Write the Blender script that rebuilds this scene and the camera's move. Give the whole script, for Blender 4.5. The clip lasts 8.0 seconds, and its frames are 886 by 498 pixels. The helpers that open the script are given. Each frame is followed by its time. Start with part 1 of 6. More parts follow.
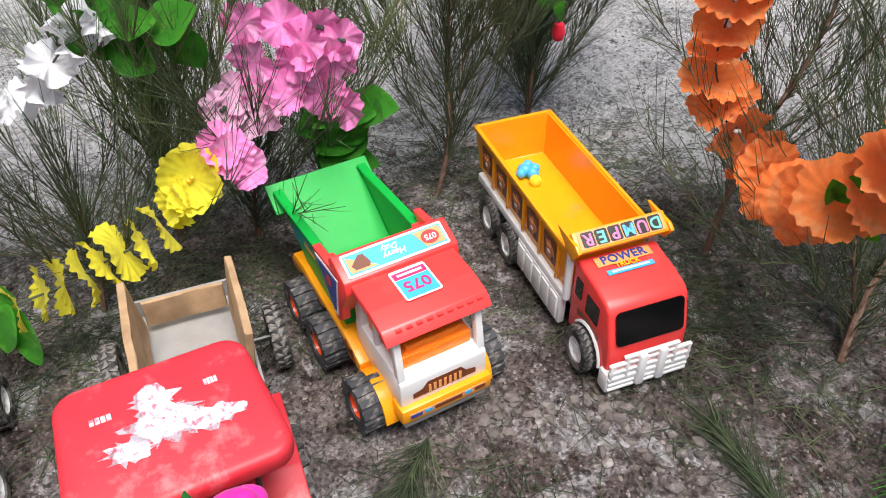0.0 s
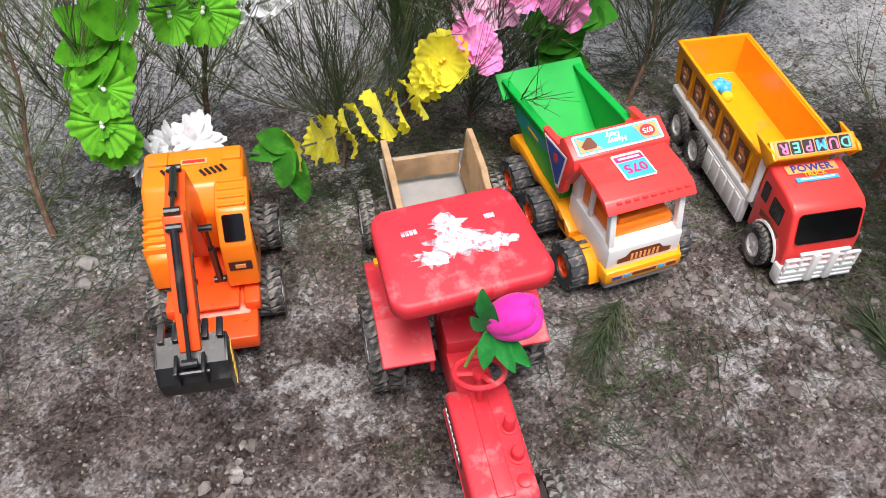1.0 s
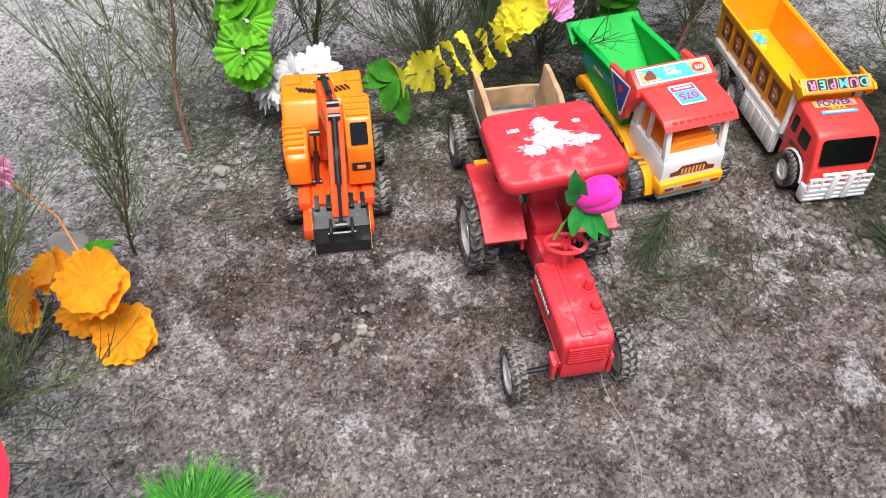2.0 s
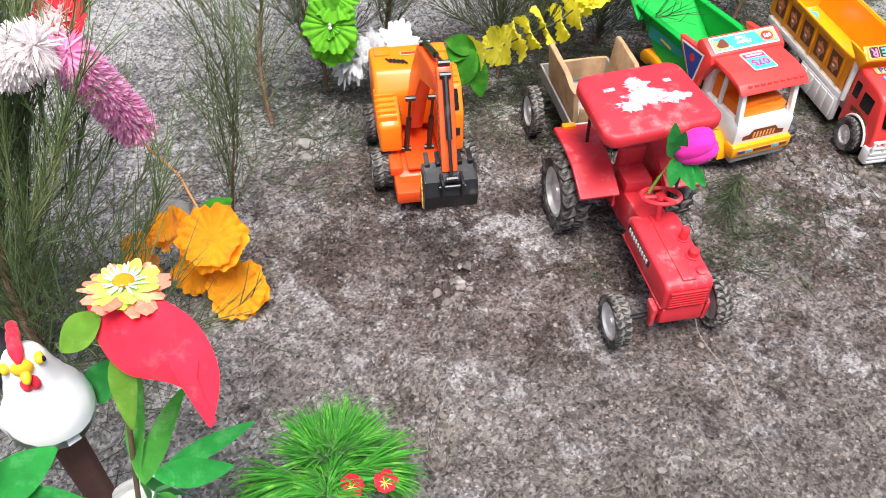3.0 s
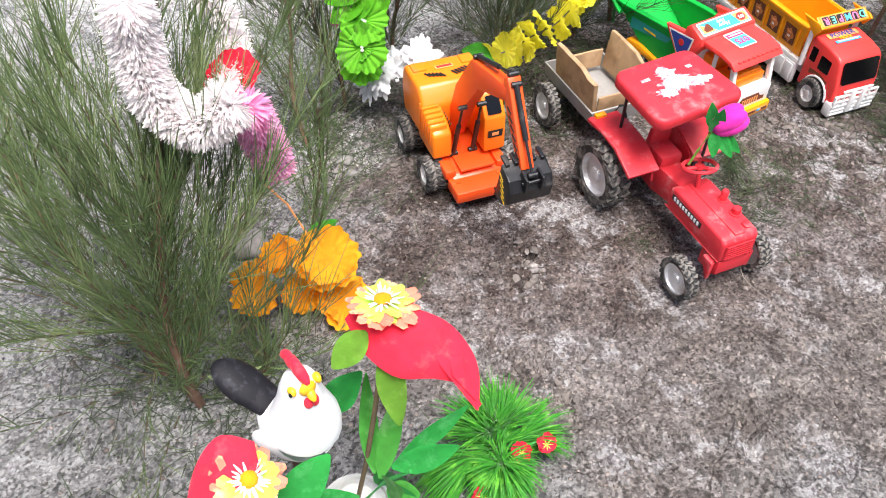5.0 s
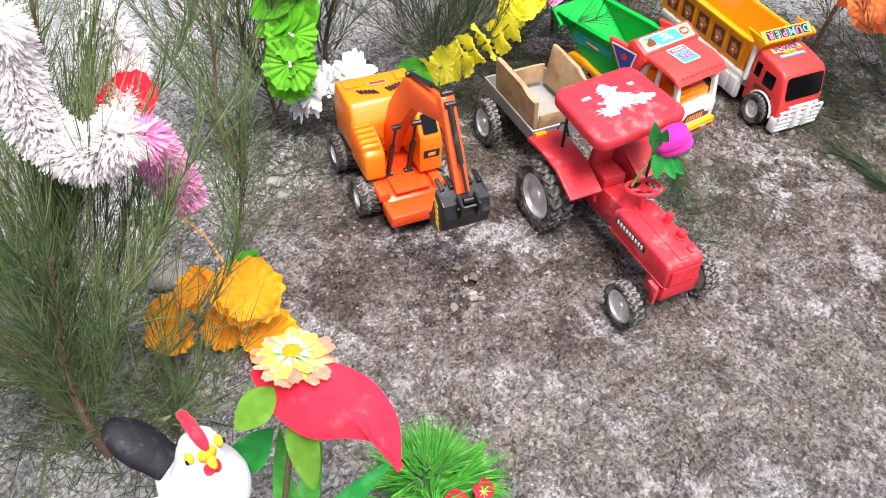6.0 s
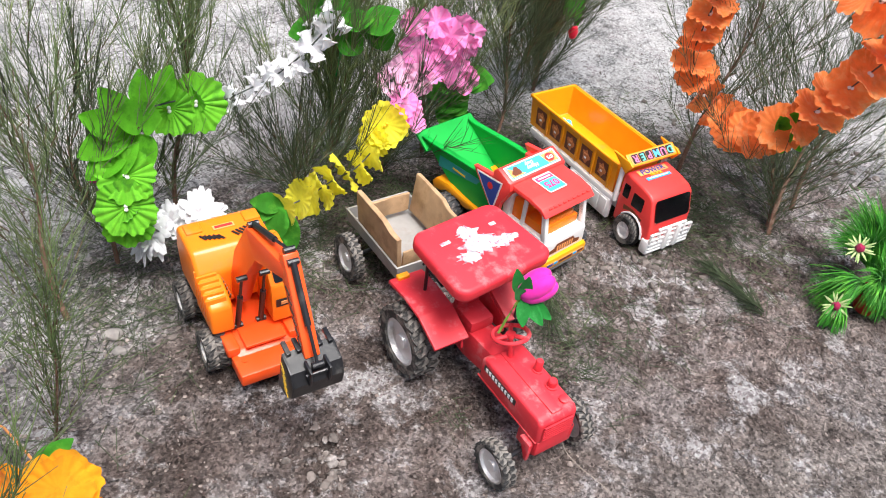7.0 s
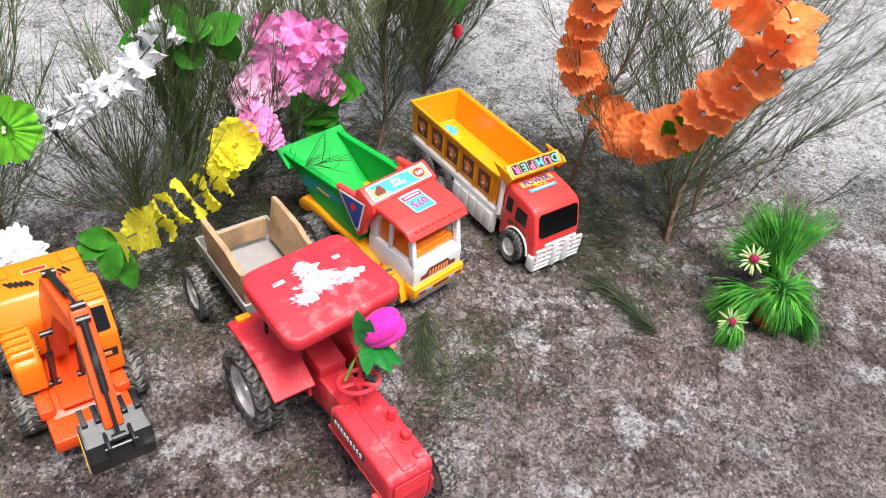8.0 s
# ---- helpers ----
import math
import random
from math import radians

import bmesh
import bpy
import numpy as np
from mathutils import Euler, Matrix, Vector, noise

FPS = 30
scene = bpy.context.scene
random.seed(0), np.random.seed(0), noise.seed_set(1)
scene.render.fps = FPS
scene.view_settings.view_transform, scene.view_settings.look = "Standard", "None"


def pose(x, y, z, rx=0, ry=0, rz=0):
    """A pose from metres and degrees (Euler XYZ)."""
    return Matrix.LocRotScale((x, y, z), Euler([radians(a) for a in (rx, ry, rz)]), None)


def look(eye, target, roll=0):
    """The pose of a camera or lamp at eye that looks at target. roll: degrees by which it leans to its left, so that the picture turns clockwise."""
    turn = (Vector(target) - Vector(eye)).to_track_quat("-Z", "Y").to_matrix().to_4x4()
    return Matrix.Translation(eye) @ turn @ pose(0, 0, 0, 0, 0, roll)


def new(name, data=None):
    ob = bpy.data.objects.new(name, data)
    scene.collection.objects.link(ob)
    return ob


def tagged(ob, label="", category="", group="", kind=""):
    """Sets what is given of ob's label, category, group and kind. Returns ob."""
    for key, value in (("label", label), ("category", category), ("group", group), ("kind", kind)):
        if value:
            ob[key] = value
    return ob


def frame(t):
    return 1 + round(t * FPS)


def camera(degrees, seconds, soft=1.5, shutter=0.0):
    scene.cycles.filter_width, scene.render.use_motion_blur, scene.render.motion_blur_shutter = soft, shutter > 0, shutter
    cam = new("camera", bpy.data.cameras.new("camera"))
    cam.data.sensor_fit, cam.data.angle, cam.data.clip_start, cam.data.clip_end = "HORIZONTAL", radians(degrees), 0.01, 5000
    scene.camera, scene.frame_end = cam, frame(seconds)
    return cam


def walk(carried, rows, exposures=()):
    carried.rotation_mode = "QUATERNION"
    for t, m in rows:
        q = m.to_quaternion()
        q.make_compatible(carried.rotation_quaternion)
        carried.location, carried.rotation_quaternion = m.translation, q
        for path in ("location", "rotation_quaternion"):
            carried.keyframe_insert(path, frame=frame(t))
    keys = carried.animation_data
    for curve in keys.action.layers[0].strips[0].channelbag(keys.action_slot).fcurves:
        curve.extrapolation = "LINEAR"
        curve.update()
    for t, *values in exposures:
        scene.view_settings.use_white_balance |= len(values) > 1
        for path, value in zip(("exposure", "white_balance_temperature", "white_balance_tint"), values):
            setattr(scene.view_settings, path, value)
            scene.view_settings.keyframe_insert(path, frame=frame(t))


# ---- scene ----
cam = camera(57.1, 8.0, soft=1.0)
PATH = [
    (0, (-0.021, 0.065, 0.611), (0.033, 1.572, -0.703), -0.5),
    (0.5, (-0.079, 0.01, 0.638), (-0.213, 1.417, -0.778), -1.5),
    (1, (-0.144, -0.073, 0.672), (-0.302, 1.292, -0.781), 0.5),
    (1.5, (-0.184, -0.176, 0.708), (-0.363, 1.18, -0.752), 1.1),
    (1.7, (-0.195, -0.222, 0.725), (-0.378, 1.127, -0.74), 1.3),
    (2.8, (-0.275, -0.355, 0.718), (-0.432, 1.019, -0.727), 1.8),
    (3, (-0.317, -0.366, 0.708), (-0.473, 1.013, -0.731), 1.4),
    (3.5, (-0.486, -0.33, 0.717), (-0.525, 1.057, -0.724), 1.4),
    (4, (-0.573, -0.329, 0.76), (-0.448, 1.076, -0.658), 1.5),
    (4.5, (-0.576, -0.403, 0.783), (-0.442, 0.998, -0.637), 1.5),
    (4.7, (-0.57, -0.438, 0.789), (-0.427, 0.958, -0.637), 1.9),
    (5.8, (-0.54, -0.415, 0.737), (-0.377, 0.878, -0.781), 2.8),
    (6, (-0.528, -0.382, 0.758), (-0.271, 0.986, -0.678), 4.8),
    (6.5, (-0.494, -0.31, 0.789), (-0.121, 1.154, -0.522), 5.9),
    (7, (-0.453, -0.276, 0.777), (0.039, 1.174, -0.509), 8.1),
    (7.5, (-0.391, -0.251, 0.786), (0.147, 1.187, -0.495), 7.8),
    (8, (-0.302, -0.205, 0.761), (0.281, 1.204, -0.534), 8.2),
]
walk(cam, [(t, look(eye, target, roll)) for t, eye, target, roll in PATH],
     exposures=[(0, 0.68), (1.5, 0.78), (3.0, 1.05), (4.5, 1.1), (5.8, 1.25), (7.0, 1.04), (8.0, 0.98)])


# ---- light ----
world = bpy.data.worlds.new("world")
scene.world = world
world.use_nodes = True
wn = world.node_tree.nodes
sky = wn.new("ShaderNodeTexSky")
sky.sky_type = 'NISHITA'
sky.sun_disc = False
sky.sun_elevation = radians(72)
sky.sun_rotation = radians(200)
sky.air_density, sky.dust_density, sky.ozone_density = 1.0, 4.0, 1.0
world.node_tree.links.new(sky.outputs[0], wn["Background"].inputs[0])
wn["Background"].inputs[1].default_value = 0.07
sun = new("sun", bpy.data.lights.new("sun", 'SUN'))
sun.data.energy, sun.data.angle, sun.data.color = 3.3, radians(34), (1.0, 0.975, 0.95)
sun.matrix_basis = look((0.35, -0.75, 2.6), (0, 0, 0))

# ---- helpers for meshes ----
X, Y, Z = Vector((1, 0, 0)), Vector((0, 1, 0)), Vector((0, 0, 1))


def empty(name, m=None):
    ob = new(name)
    ob.empty_display_size = 0.02
    if m is not None:
        ob.matrix_basis = m
    return ob


def part(name, bm, material, parent=None, label="", smooth=True, angle=35):
    me = bpy.data.meshes.new(name)
    bmesh.ops.recalc_face_normals(bm, faces=bm.faces)
    bm.to_mesh(me)
    bm.free()
    for m in (material if isinstance(material, (list, tuple)) else [material]):
        me.materials.append(m)
    if smooth:
        me.polygons.foreach_set("use_smooth", [True] * len(me.polygons))
        me.set_sharp_from_angle(angle=radians(angle))
    ob = new(name, me)
    if parent is not None:
        ob.parent = parent
    return tagged(ob, label)


def raw(name, verts, faces, material, parent=None, label="", smooth=True):
    me = bpy.data.meshes.new(name)
    me.from_pydata(verts, [], faces)
    me.materials.append(material)
    if smooth:
        me.polygons.foreach_set("use_smooth", [True] * len(me.polygons))
    ob = new(name, me)
    if parent is not None:
        ob.parent = parent
    return tagged(ob, label)


def bevel(bm, r, seg=2, geom=None):
    bmesh.ops.bevel(bm, geom=geom or bm.edges[:], offset=r, segments=seg, affect='EDGES', profile=0.5, clamp_overlap=True)
    return bm


def box(x0, x1, y0, y1, z0, z1, r=0.0, bm=None, m=None, taper=0.0, seg=2):
    """A box; taper pulls the top in along y."""
    own = bmesh.new()
    g = bmesh.ops.create_cube(own, size=1.0)
    for v in g["verts"]:
        v.co = Vector((x0 if v.co.x < 0 else x1, y0 if v.co.y < 0 else y1, z0 if v.co.z < 0 else z1))
        if taper and v.co.z == z1:
            v.co.y *= 1 - taper
    if r:
        bevel(own, r, seg)
    return merge(bm, own, m)


def merge(bm, own, m=None):
    if m is not None:
        own.transform(m)
    if bm is None:
        return own
    me = bpy.data.meshes.new("tmp")
    own.to_mesh(me)
    own.free()
    bm.from_mesh(me)
    bpy.data.meshes.remove(me)
    return bm


def prism(outline, y0, y1, r=0.0, bm=None, m=None, seg=2, idx=0):
    """Outline in x, z, pulled along y."""
    own = bmesh.new()
    a = [own.verts.new((x, y0, z)) for x, z in outline]
    f = own.faces.new(a)
    g = bmesh.ops.extrude_face_region(own, geom=[f])
    for v in g["geom"]:
        if isinstance(v, bmesh.types.BMVert):
            v.co.y = y1
    bmesh.ops.recalc_face_normals(own, faces=own.faces)
    if r:
        bevel(own, r, seg)
    for f in own.faces:
        f.material_index = idx
    return merge(bm, own, m)


def lathe(profile, n=24, bm=None, m=None):
    """Profile of (radius, z), turned round z."""
    own = bmesh.new()
    rings = []
    for r, z in profile:
        if r < 1e-6:
            rings.append([own.verts.new((0, 0, z))] * n)
        else:
            rings.append([own.verts.new((r * math.cos(2 * math.pi * i / n), r * math.sin(2 * math.pi * i / n), z)) for i in range(n)])
    for a, b in zip(rings, rings[1:]):
        for i in range(n):
            j = (i + 1) % n
            vs = []
            for v in (a[i], a[j], b[j], b[i]):
                if v not in vs:
                    vs.append(v)
            if len(vs) > 2:
                own.faces.new(vs)
    return merge(bm, own, m)


def tube(points, radii, n=8, bm=None):
    own = bmesh.new()
    pts = [Vector(p) for p in points]
    if not isinstance(radii, (list, tuple)):
        radii = [radii] * len(pts)
    rings = []
    for i, p in enumerate(pts):
        d = (pts[min(i + 1, len(pts) - 1)] - pts[max(i - 1, 0)]).normalized()
        u = d.cross(Z if abs(d.z) < 0.9 else X).normalized()
        w = d.cross(u)
        rings.append([own.verts.new(p + radii[i] * (math.cos(2 * math.pi * k / n) * u + math.sin(2 * math.pi * k / n) * w)) for k in range(n)])
    for a, b in zip(rings, rings[1:]):
        for k in range(n):
            own.faces.new((a[k], a[(k + 1) % n], b[(k + 1) % n], b[k]))
    own.faces.new(rings[0][::-1])
    own.faces.new(rings[-1])
    return merge(bm, own)


def axis_to(d):
    """A turn that takes z to d."""
    return Vector(d).to_track_quat('Z', 'Y').to_matrix().to_4x4()


def cyl(p0, p1, r, n=16, bm=None, r1=None, bev=0.0):
    p0, p1 = Vector(p0), Vector(p1)
    h = (p1 - p0).length
    q = r if r1 is None else r1
    prof = [(0, 0), (r - bev, 0), (r, bev), (q, h - bev), (q - bev, h), (0, h)] if bev else [(0, 0), (r, 0), (q, h), (0, h)]
    return lathe(prof, n, bm, Matrix.Translation(p0) @ axis_to(p1 - p0))


# ---- materials ----
def material(name, colour, rough=0.5, metal=0.0, vary=0.12, scale=40.0, bump=0.15, bscale=300.0, second=None, amount=0.5, sscale=18.0,
             coat=0.0, sheen=0.0, island=0.0, trans=0.0, dist=0.0006, spec=0.5):
    """Base colour with fine grain, an optional second colour in worn patches, and fine relief."""
    m = bpy.data.materials.new(name)
    m.use_nodes = True
    nt = m.node_tree
    N, L = nt.nodes, nt.links
    b = N["Principled BSDF"]
    b.inputs["Roughness"].default_value = rough
    b.inputs["Metallic"].default_value = metal
    b.inputs["Coat Weight"].default_value = coat
    b.inputs["Sheen Weight"].default_value = sheen
    b.inputs["Specular IOR Level"].default_value = spec
    tc = N.new("ShaderNodeTexCoord")
    n1 = N.new("ShaderNodeTexNoise")
    n1.inputs["Scale"].default_value, n1.inputs["Detail"].default_value = scale, 6
    L.new(tc.outputs["Object"], n1.inputs["Vector"])
    hsv = N.new("ShaderNodeHueSaturation")
    mr = N.new("ShaderNodeMapRange")
    mr.inputs["To Min"].default_value, mr.inputs["To Max"].default_value = 1 - vary * 2, 1 + vary * 2
    L.new(n1.outputs["Fac"], mr.inputs["Value"])
    last = mr.outputs[0]
    if island:
        geo = N.new("ShaderNodeNewGeometry")
        mi = N.new("ShaderNodeMapRange")
        mi.inputs["To Min"].default_value, mi.inputs["To Max"].default_value = 1 - island, 1 + island
        L.new(geo.outputs["Random Per Island"], mi.inputs["Value"])
        mu = N.new("ShaderNodeMath")
        mu.operation = 'MULTIPLY'
        L.new(last, mu.inputs[0])
        L.new(mi.outputs[0], mu.inputs[1])
        last = mu.outputs[0]
    L.new(last, hsv.inputs["Value"])
    if second:
        n2 = N.new("ShaderNodeTexNoise")
        n2.inputs["Scale"].default_value, n2.inputs["Detail"].default_value, n2.inputs["Roughness"].default_value = sscale, 8, 0.65
        L.new(tc.outputs["Object"], n2.inputs["Vector"])
        r2 = N.new("ShaderNodeMapRange")
        r2.inputs["From Min"].default_value, r2.inputs["From Max"].default_value = 0.62 - 0.24 * amount, 0.74 - 0.2 * amount
        L.new(n2.outputs["Fac"], r2.inputs["Value"])
        mx = N.new("ShaderNodeMix")
        mx.data_type = 'RGBA'
        mx.inputs["A"].default_value, mx.inputs["B"].default_value = (*colour, 1), (*second, 1)
        L.new(r2.outputs[0], mx.inputs["Factor"])
        L.new(mx.outputs["Result"], hsv.inputs["Color"])
    else:
        hsv.inputs["Color"].default_value = (*colour, 1)
    L.new(hsv.outputs[0], b.inputs["Base Color"])
    if bump:
        nb = N.new("ShaderNodeTexNoise")
        nb.inputs["Scale"].default_value, nb.inputs["Detail"].default_value = bscale, 5
        L.new(tc.outputs["Object"], nb.inputs["Vector"])
        bp = N.new("ShaderNodeBump")
        bp.inputs["Strength"].default_value, bp.inputs["Distance"].default_value = bump, dist
        L.new(nb.outputs["Fac"], bp.inputs["Height"])
        L.new(bp.outputs[0], b.inputs["Normal"])
    if trans:
        tr = N.new("ShaderNodeBsdfTranslucent")
        L.new(hsv.outputs[0], tr.inputs["Color"])
        ms = N.new("ShaderNodeMixShader")
        ms.inputs[0].default_value = trans
        L.new(b.outputs[0], ms.inputs[1])
        L.new(tr.outputs[0], ms.inputs[2])
        L.new(ms.outputs[0], N["Material Output"].inputs[0])
    return m


DUST = (0.35, 0.31, 0.28)
red_paint = material("worn red plastic", (0.62, 0.027, 0.042), 0.5, second=(0.58, 0.13, 0.14), amount=0.32, sscale=40, bump=0.2, bscale=120)
cab_red = material("red plastic", (0.87, 0.055, 0.05), 0.34, vary=0.05, second=(0.8, 0.1, 0.09), amount=0.2, bump=0.05)
orange_red = material("orange-red plastic", (0.86, 0.085, 0.012), 0.32, vary=0.05, second=(0.75, 0.13, 0.05), amount=0.2, bump=0.06)
orange = material("orange plastic", (0.95, 0.21, 0.009), 0.32, vary=0.05, second=(0.78, 0.2, 0.04), amount=0.2, bump=0.06)
amber = material("amber plastic", (0.9, 0.35, 0.008), 0.3, vary=0.05, second=(0.78, 0.3, 0.05), amount=0.2, bump=0.06)
green_plastic = material("green plastic", (0.006, 0.37, 0.05), 0.42, spec=0.3, vary=0.06, second=(0.03, 0.38, 0.08), amount=0.2, bump=0.05)
white_plastic = material("white plastic", (0.8, 0.79, 0.78), 0.35, vary=0.04, second=(0.6, 0.57, 0.53), amount=0.25, bump=0.05)
grey_plastic = material("grey plastic", (0.3, 0.29, 0.28), 0.5, second=DUST, amount=0.5)
black_plastic = material("black plastic", (0.012, 0.012, 0.014), 0.3, second=(0.08, 0.075, 0.07), amount=0.3)
glass_black = material("black window plastic", (0.004, 0.004, 0.005), 0.12, vary=0.02, bump=0.0)
rubber = material("dusty black rubber", (0.018, 0.018, 0.019), 0.75, second=(0.22, 0.2, 0.18), amount=0.7, sscale=60, bump=0.4, bscale=500)
grey_rubber = material("dusty grey rubber", (0.045, 0.047, 0.052), 0.7, second=(0.25, 0.22, 0.2), amount=0.45, sscale=60, bump=0.4, bscale=500)
rim_silver = material("silver rim", (0.68, 0.68, 0.69), 0.36, metal=0.4, second=(0.35, 0.32, 0.3), amount=0.35)
wood = material("raw wood", (0.42, 0.27, 0.15), 0.75, vary=0.2, scale=60, second=(0.3, 0.18, 0.09), amount=0.5, sscale=25, bump=0.35, bscale=150)
tray_grey = material("grey tin tray", (0.33, 0.32, 0.31), 0.6, metal=0.2, second=(0.3, 0.26, 0.24), amount=0.5)
print_white = material("white print", (0.72, 0.66, 0.72), 0.45, second=(0.66, 0.14, 0.2), amount=0.55, sscale=190)
ink_white = material("white ink", (0.8, 0.78, 0.77), 0.45, vary=0.05)
ink_blue = material("sky blue ink", (0.06, 0.42, 0.75), 0.35, vary=0.08)
ink_navy = material("navy ink", (0.03, 0.06, 0.3), 0.35)
ink_pink = material("pink ink", (0.7, 0.04, 0.16), 0.35)
ink_teal = material("teal ink", (0.02, 0.3, 0.3), 0.35)
ink_black = material("black ink", (0.02, 0.015, 0.015), 0.4)
ink_brown = material("brown ink", (0.16, 0.04, 0.015), 0.4)
ink_mint = material("mint ink", (0.15, 0.6, 0.5), 0.35)
ink_rose = material("rose ink", (0.8, 0.2, 0.4), 0.35)
ink_sky = material("bright blue ink", (0.12, 0.5, 0.85), 0.35)
ink_bear = material("tan ink", (0.6, 0.2, 0.06), 0.4)
ink_yellow = material("yellow ink", (0.85, 0.5, 0.02), 0.4)
ink_peach = material("peach ink", (0.85, 0.35, 0.12), 0.4)
ink_red = material("red ink", (0.62, 0.03, 0.03), 0.4)


def cloth(name, c, second=None, amount=0.4, trans=0.3, sscale=60, rough=0.75):
    return material(name, c, rough, vary=0.16, scale=90, second=second, amount=amount, sscale=sscale, bump=0.25, bscale=700, sheen=0.15, trans=trans, island=0.12, dist=0.0004, spec=0.2)


cl_orange = cloth("orange cloth", (1.0, 0.29, 0.075), (1.0, 0.42, 0.16), 0.5, 0.4, rough=0.9)
cl_yellow = cloth("lemon cloth", (0.95, 0.88, 0.07), (0.92, 0.78, 0.04), 0.3, 0.5)
cl_amber = cloth("marigold cloth", (1.0, 0.44, 0.018), (1.0, 0.32, 0.012), 0.4, 0.4)
cl_pink = cloth("pink cloth", (0.95, 0.28, 0.62), (0.95, 0.5, 0.74), 0.4)
cl_palepink = cloth("pale pink cloth", (0.92, 0.5, 0.72), (0.9, 0.68, 0.8), 0.4)
cl_white = cloth("white cloth", (0.8, 0.8, 0.82), (0.68, 0.7, 0.74), 0.3)
cl_green = cloth("lime green cloth", (0.15, 0.5, 0.025), (0.09, 0.34, 0.02), 0.4)
cl_leaf = cloth("leaf green cloth", (0.08, 0.37, 0.035), (0.16, 0.48, 0.05), 0.4)
cl_dleaf = cloth("deep green foam", (0.035, 0.36, 0.07), (0.09, 0.46, 0.13), 0.4, 0.15)
cl_mleaf = cloth("mid green foam", (0.1, 0.42, 0.07), (0.2, 0.52, 0.15), 0.4, 0.18)
cl_redfoam = cloth("red foam", (0.78, 0.02, 0.05), (0.78, 0.06, 0.08), 0.3, 0.1)
cl_magenta = cloth("magenta foam", (0.8, 0.03, 0.4), (0.75, 0.02, 0.3), 0.3, 0.12)
cl_fluff = cloth("pale fluffy paper", (0.96, 0.92, 0.92), (0.95, 0.86, 0.88), 0.35, 0.5)
cl_fluffpink = cloth("pink fluffy paper", (0.97, 0.5, 0.75), (0.96, 0.68, 0.82), 0.45, 0.5)
cl_grass = cloth("plastic grass", (0.04, 0.24, 0.02), (0.13, 0.42, 0.04), 0.5, 0.15, rough=0.45)
cl_lime = cloth("pale lime foam", (0.5, 0.75, 0.1), (0.74, 0.82, 0.25), 0.4, 0.15)
needle_green = material("casuarina needles", (0.075, 0.105, 0.05), 0.6, vary=0.2, scale=30, second=(0.17, 0.21, 0.095), amount=0.45, sscale=9, bump=0, island=0.5, trans=0.3)
needle_pale = material("pale casuarina needles", (0.14, 0.205, 0.075), 0.6, vary=0.2, scale=30, second=(0.32, 0.38, 0.17), amount=0.45, sscale=9, bump=0, island=0.35, trans=0.2)
bark = material("reddish bark", (0.13, 0.07, 0.045), 0.85, vary=0.3, scale=200, second=(0.22, 0.15, 0.11), amount=0.5, sscale=90, bump=0.6, bscale=350, dist=0.001)
twig_bark = material("thin twig bark", (0.12, 0.085, 0.045), 0.8, vary=0.25, scale=150, bump=0.3)
pot_red = material("red clay-coloured plastic", (0.55, 0.02, 0.02), 0.4, second=(0.42, 0.06, 0.04), amount=0.3)
foam_white = material("white foam", (0.76, 0.75, 0.71), 0.8, vary=0.1, scale=120, second=(0.55, 0.52, 0.46), amount=0.4, bump=0.8, bscale=220, dist=0.002)
hen_white = material("painted white plaster", (0.82, 0.82, 0.83), 0.55, vary=0.05, bump=0.4, bscale=160)
feather = material("black feather", (0.008, 0.008, 0.011), 0.62, vary=0.3, spec=0.25, second=(0.035, 0.035, 0.045), amount=0.35, sscale=90, bump=0.5, bscale=300)
brown_stub = material("dark brown stub", (0.09, 0.035, 0.025), 0.85, vary=0.3, bump=0.6)
string_mat = material("dark string", (0.05, 0.06, 0.05), 0.7)
stone_mat = material("pale stone", (0.2, 0.185, 0.175), 0.92, vary=0.25, second=(0.3, 0.28, 0.26), amount=0.5, bump=0.7, bscale=120, dist=0.002)


# ---- ground ----
def ground_height(x, y):
    """Gentle swells, trodden crust and crumbs of dry silt."""
    p = Vector((x, y, 0))
    h = 0.006 * noise.noise(p * 2.3) + 0.003 * noise.noise(p * 7.0)
    crust = noise.fractal(p * 26.0, 1.0, 2.0, 4)
    h += 0.005 * crust
    c = noise.voronoi(p * 16.0)[0]
    h += 0.004 * min(1.0, (c[1] - c[0]) * 5.0) * max(0.0, noise.noise(p * 5.0 + Vector((3, 1, 0))) + 0.35)
    big = 1 - abs(noise.noise(p * 13.0 + Vector((1, 9, 2)))) * 2.2
    h += 0.0085 * big * max(0.0, noise.noise(p * 3.7 + Vector((5, 5, 0))) + 0.3)
    ridge = abs(noise.noise(p * 9.0 + Vector((7, 2, 5))))
    h -= 0.007 * max(0.0, 1 - ridge * 14.0) * max(0.0, noise.noise(p * 3.1) + 0.2)
    for pts, width, depth in GOUGES:
        for (ax, ay), (bx, by) in zip(pts, pts[1:]):
            if min(ax, bx) - 0.05 < x < max(ax, bx) + 0.05 and min(ay, by) - 0.05 < y < max(ay, by) + 0.05:
                dx, dy = bx - ax, by - ay
                u = max(0.0, min(1.0, ((x - ax) * dx + (y - ay) * dy) / (dx * dx + dy * dy)))
                e = math.hypot(x - ax - u * dx, y - ay - u * dy) / (width * (1 + 0.7 * noise.noise(p * 40.0)))
                h -= depth * max(0.0, 1 - e * e) - 0.35 * depth * max(0.0, 1 - abs(e - 1.8))
    return h - 0.005


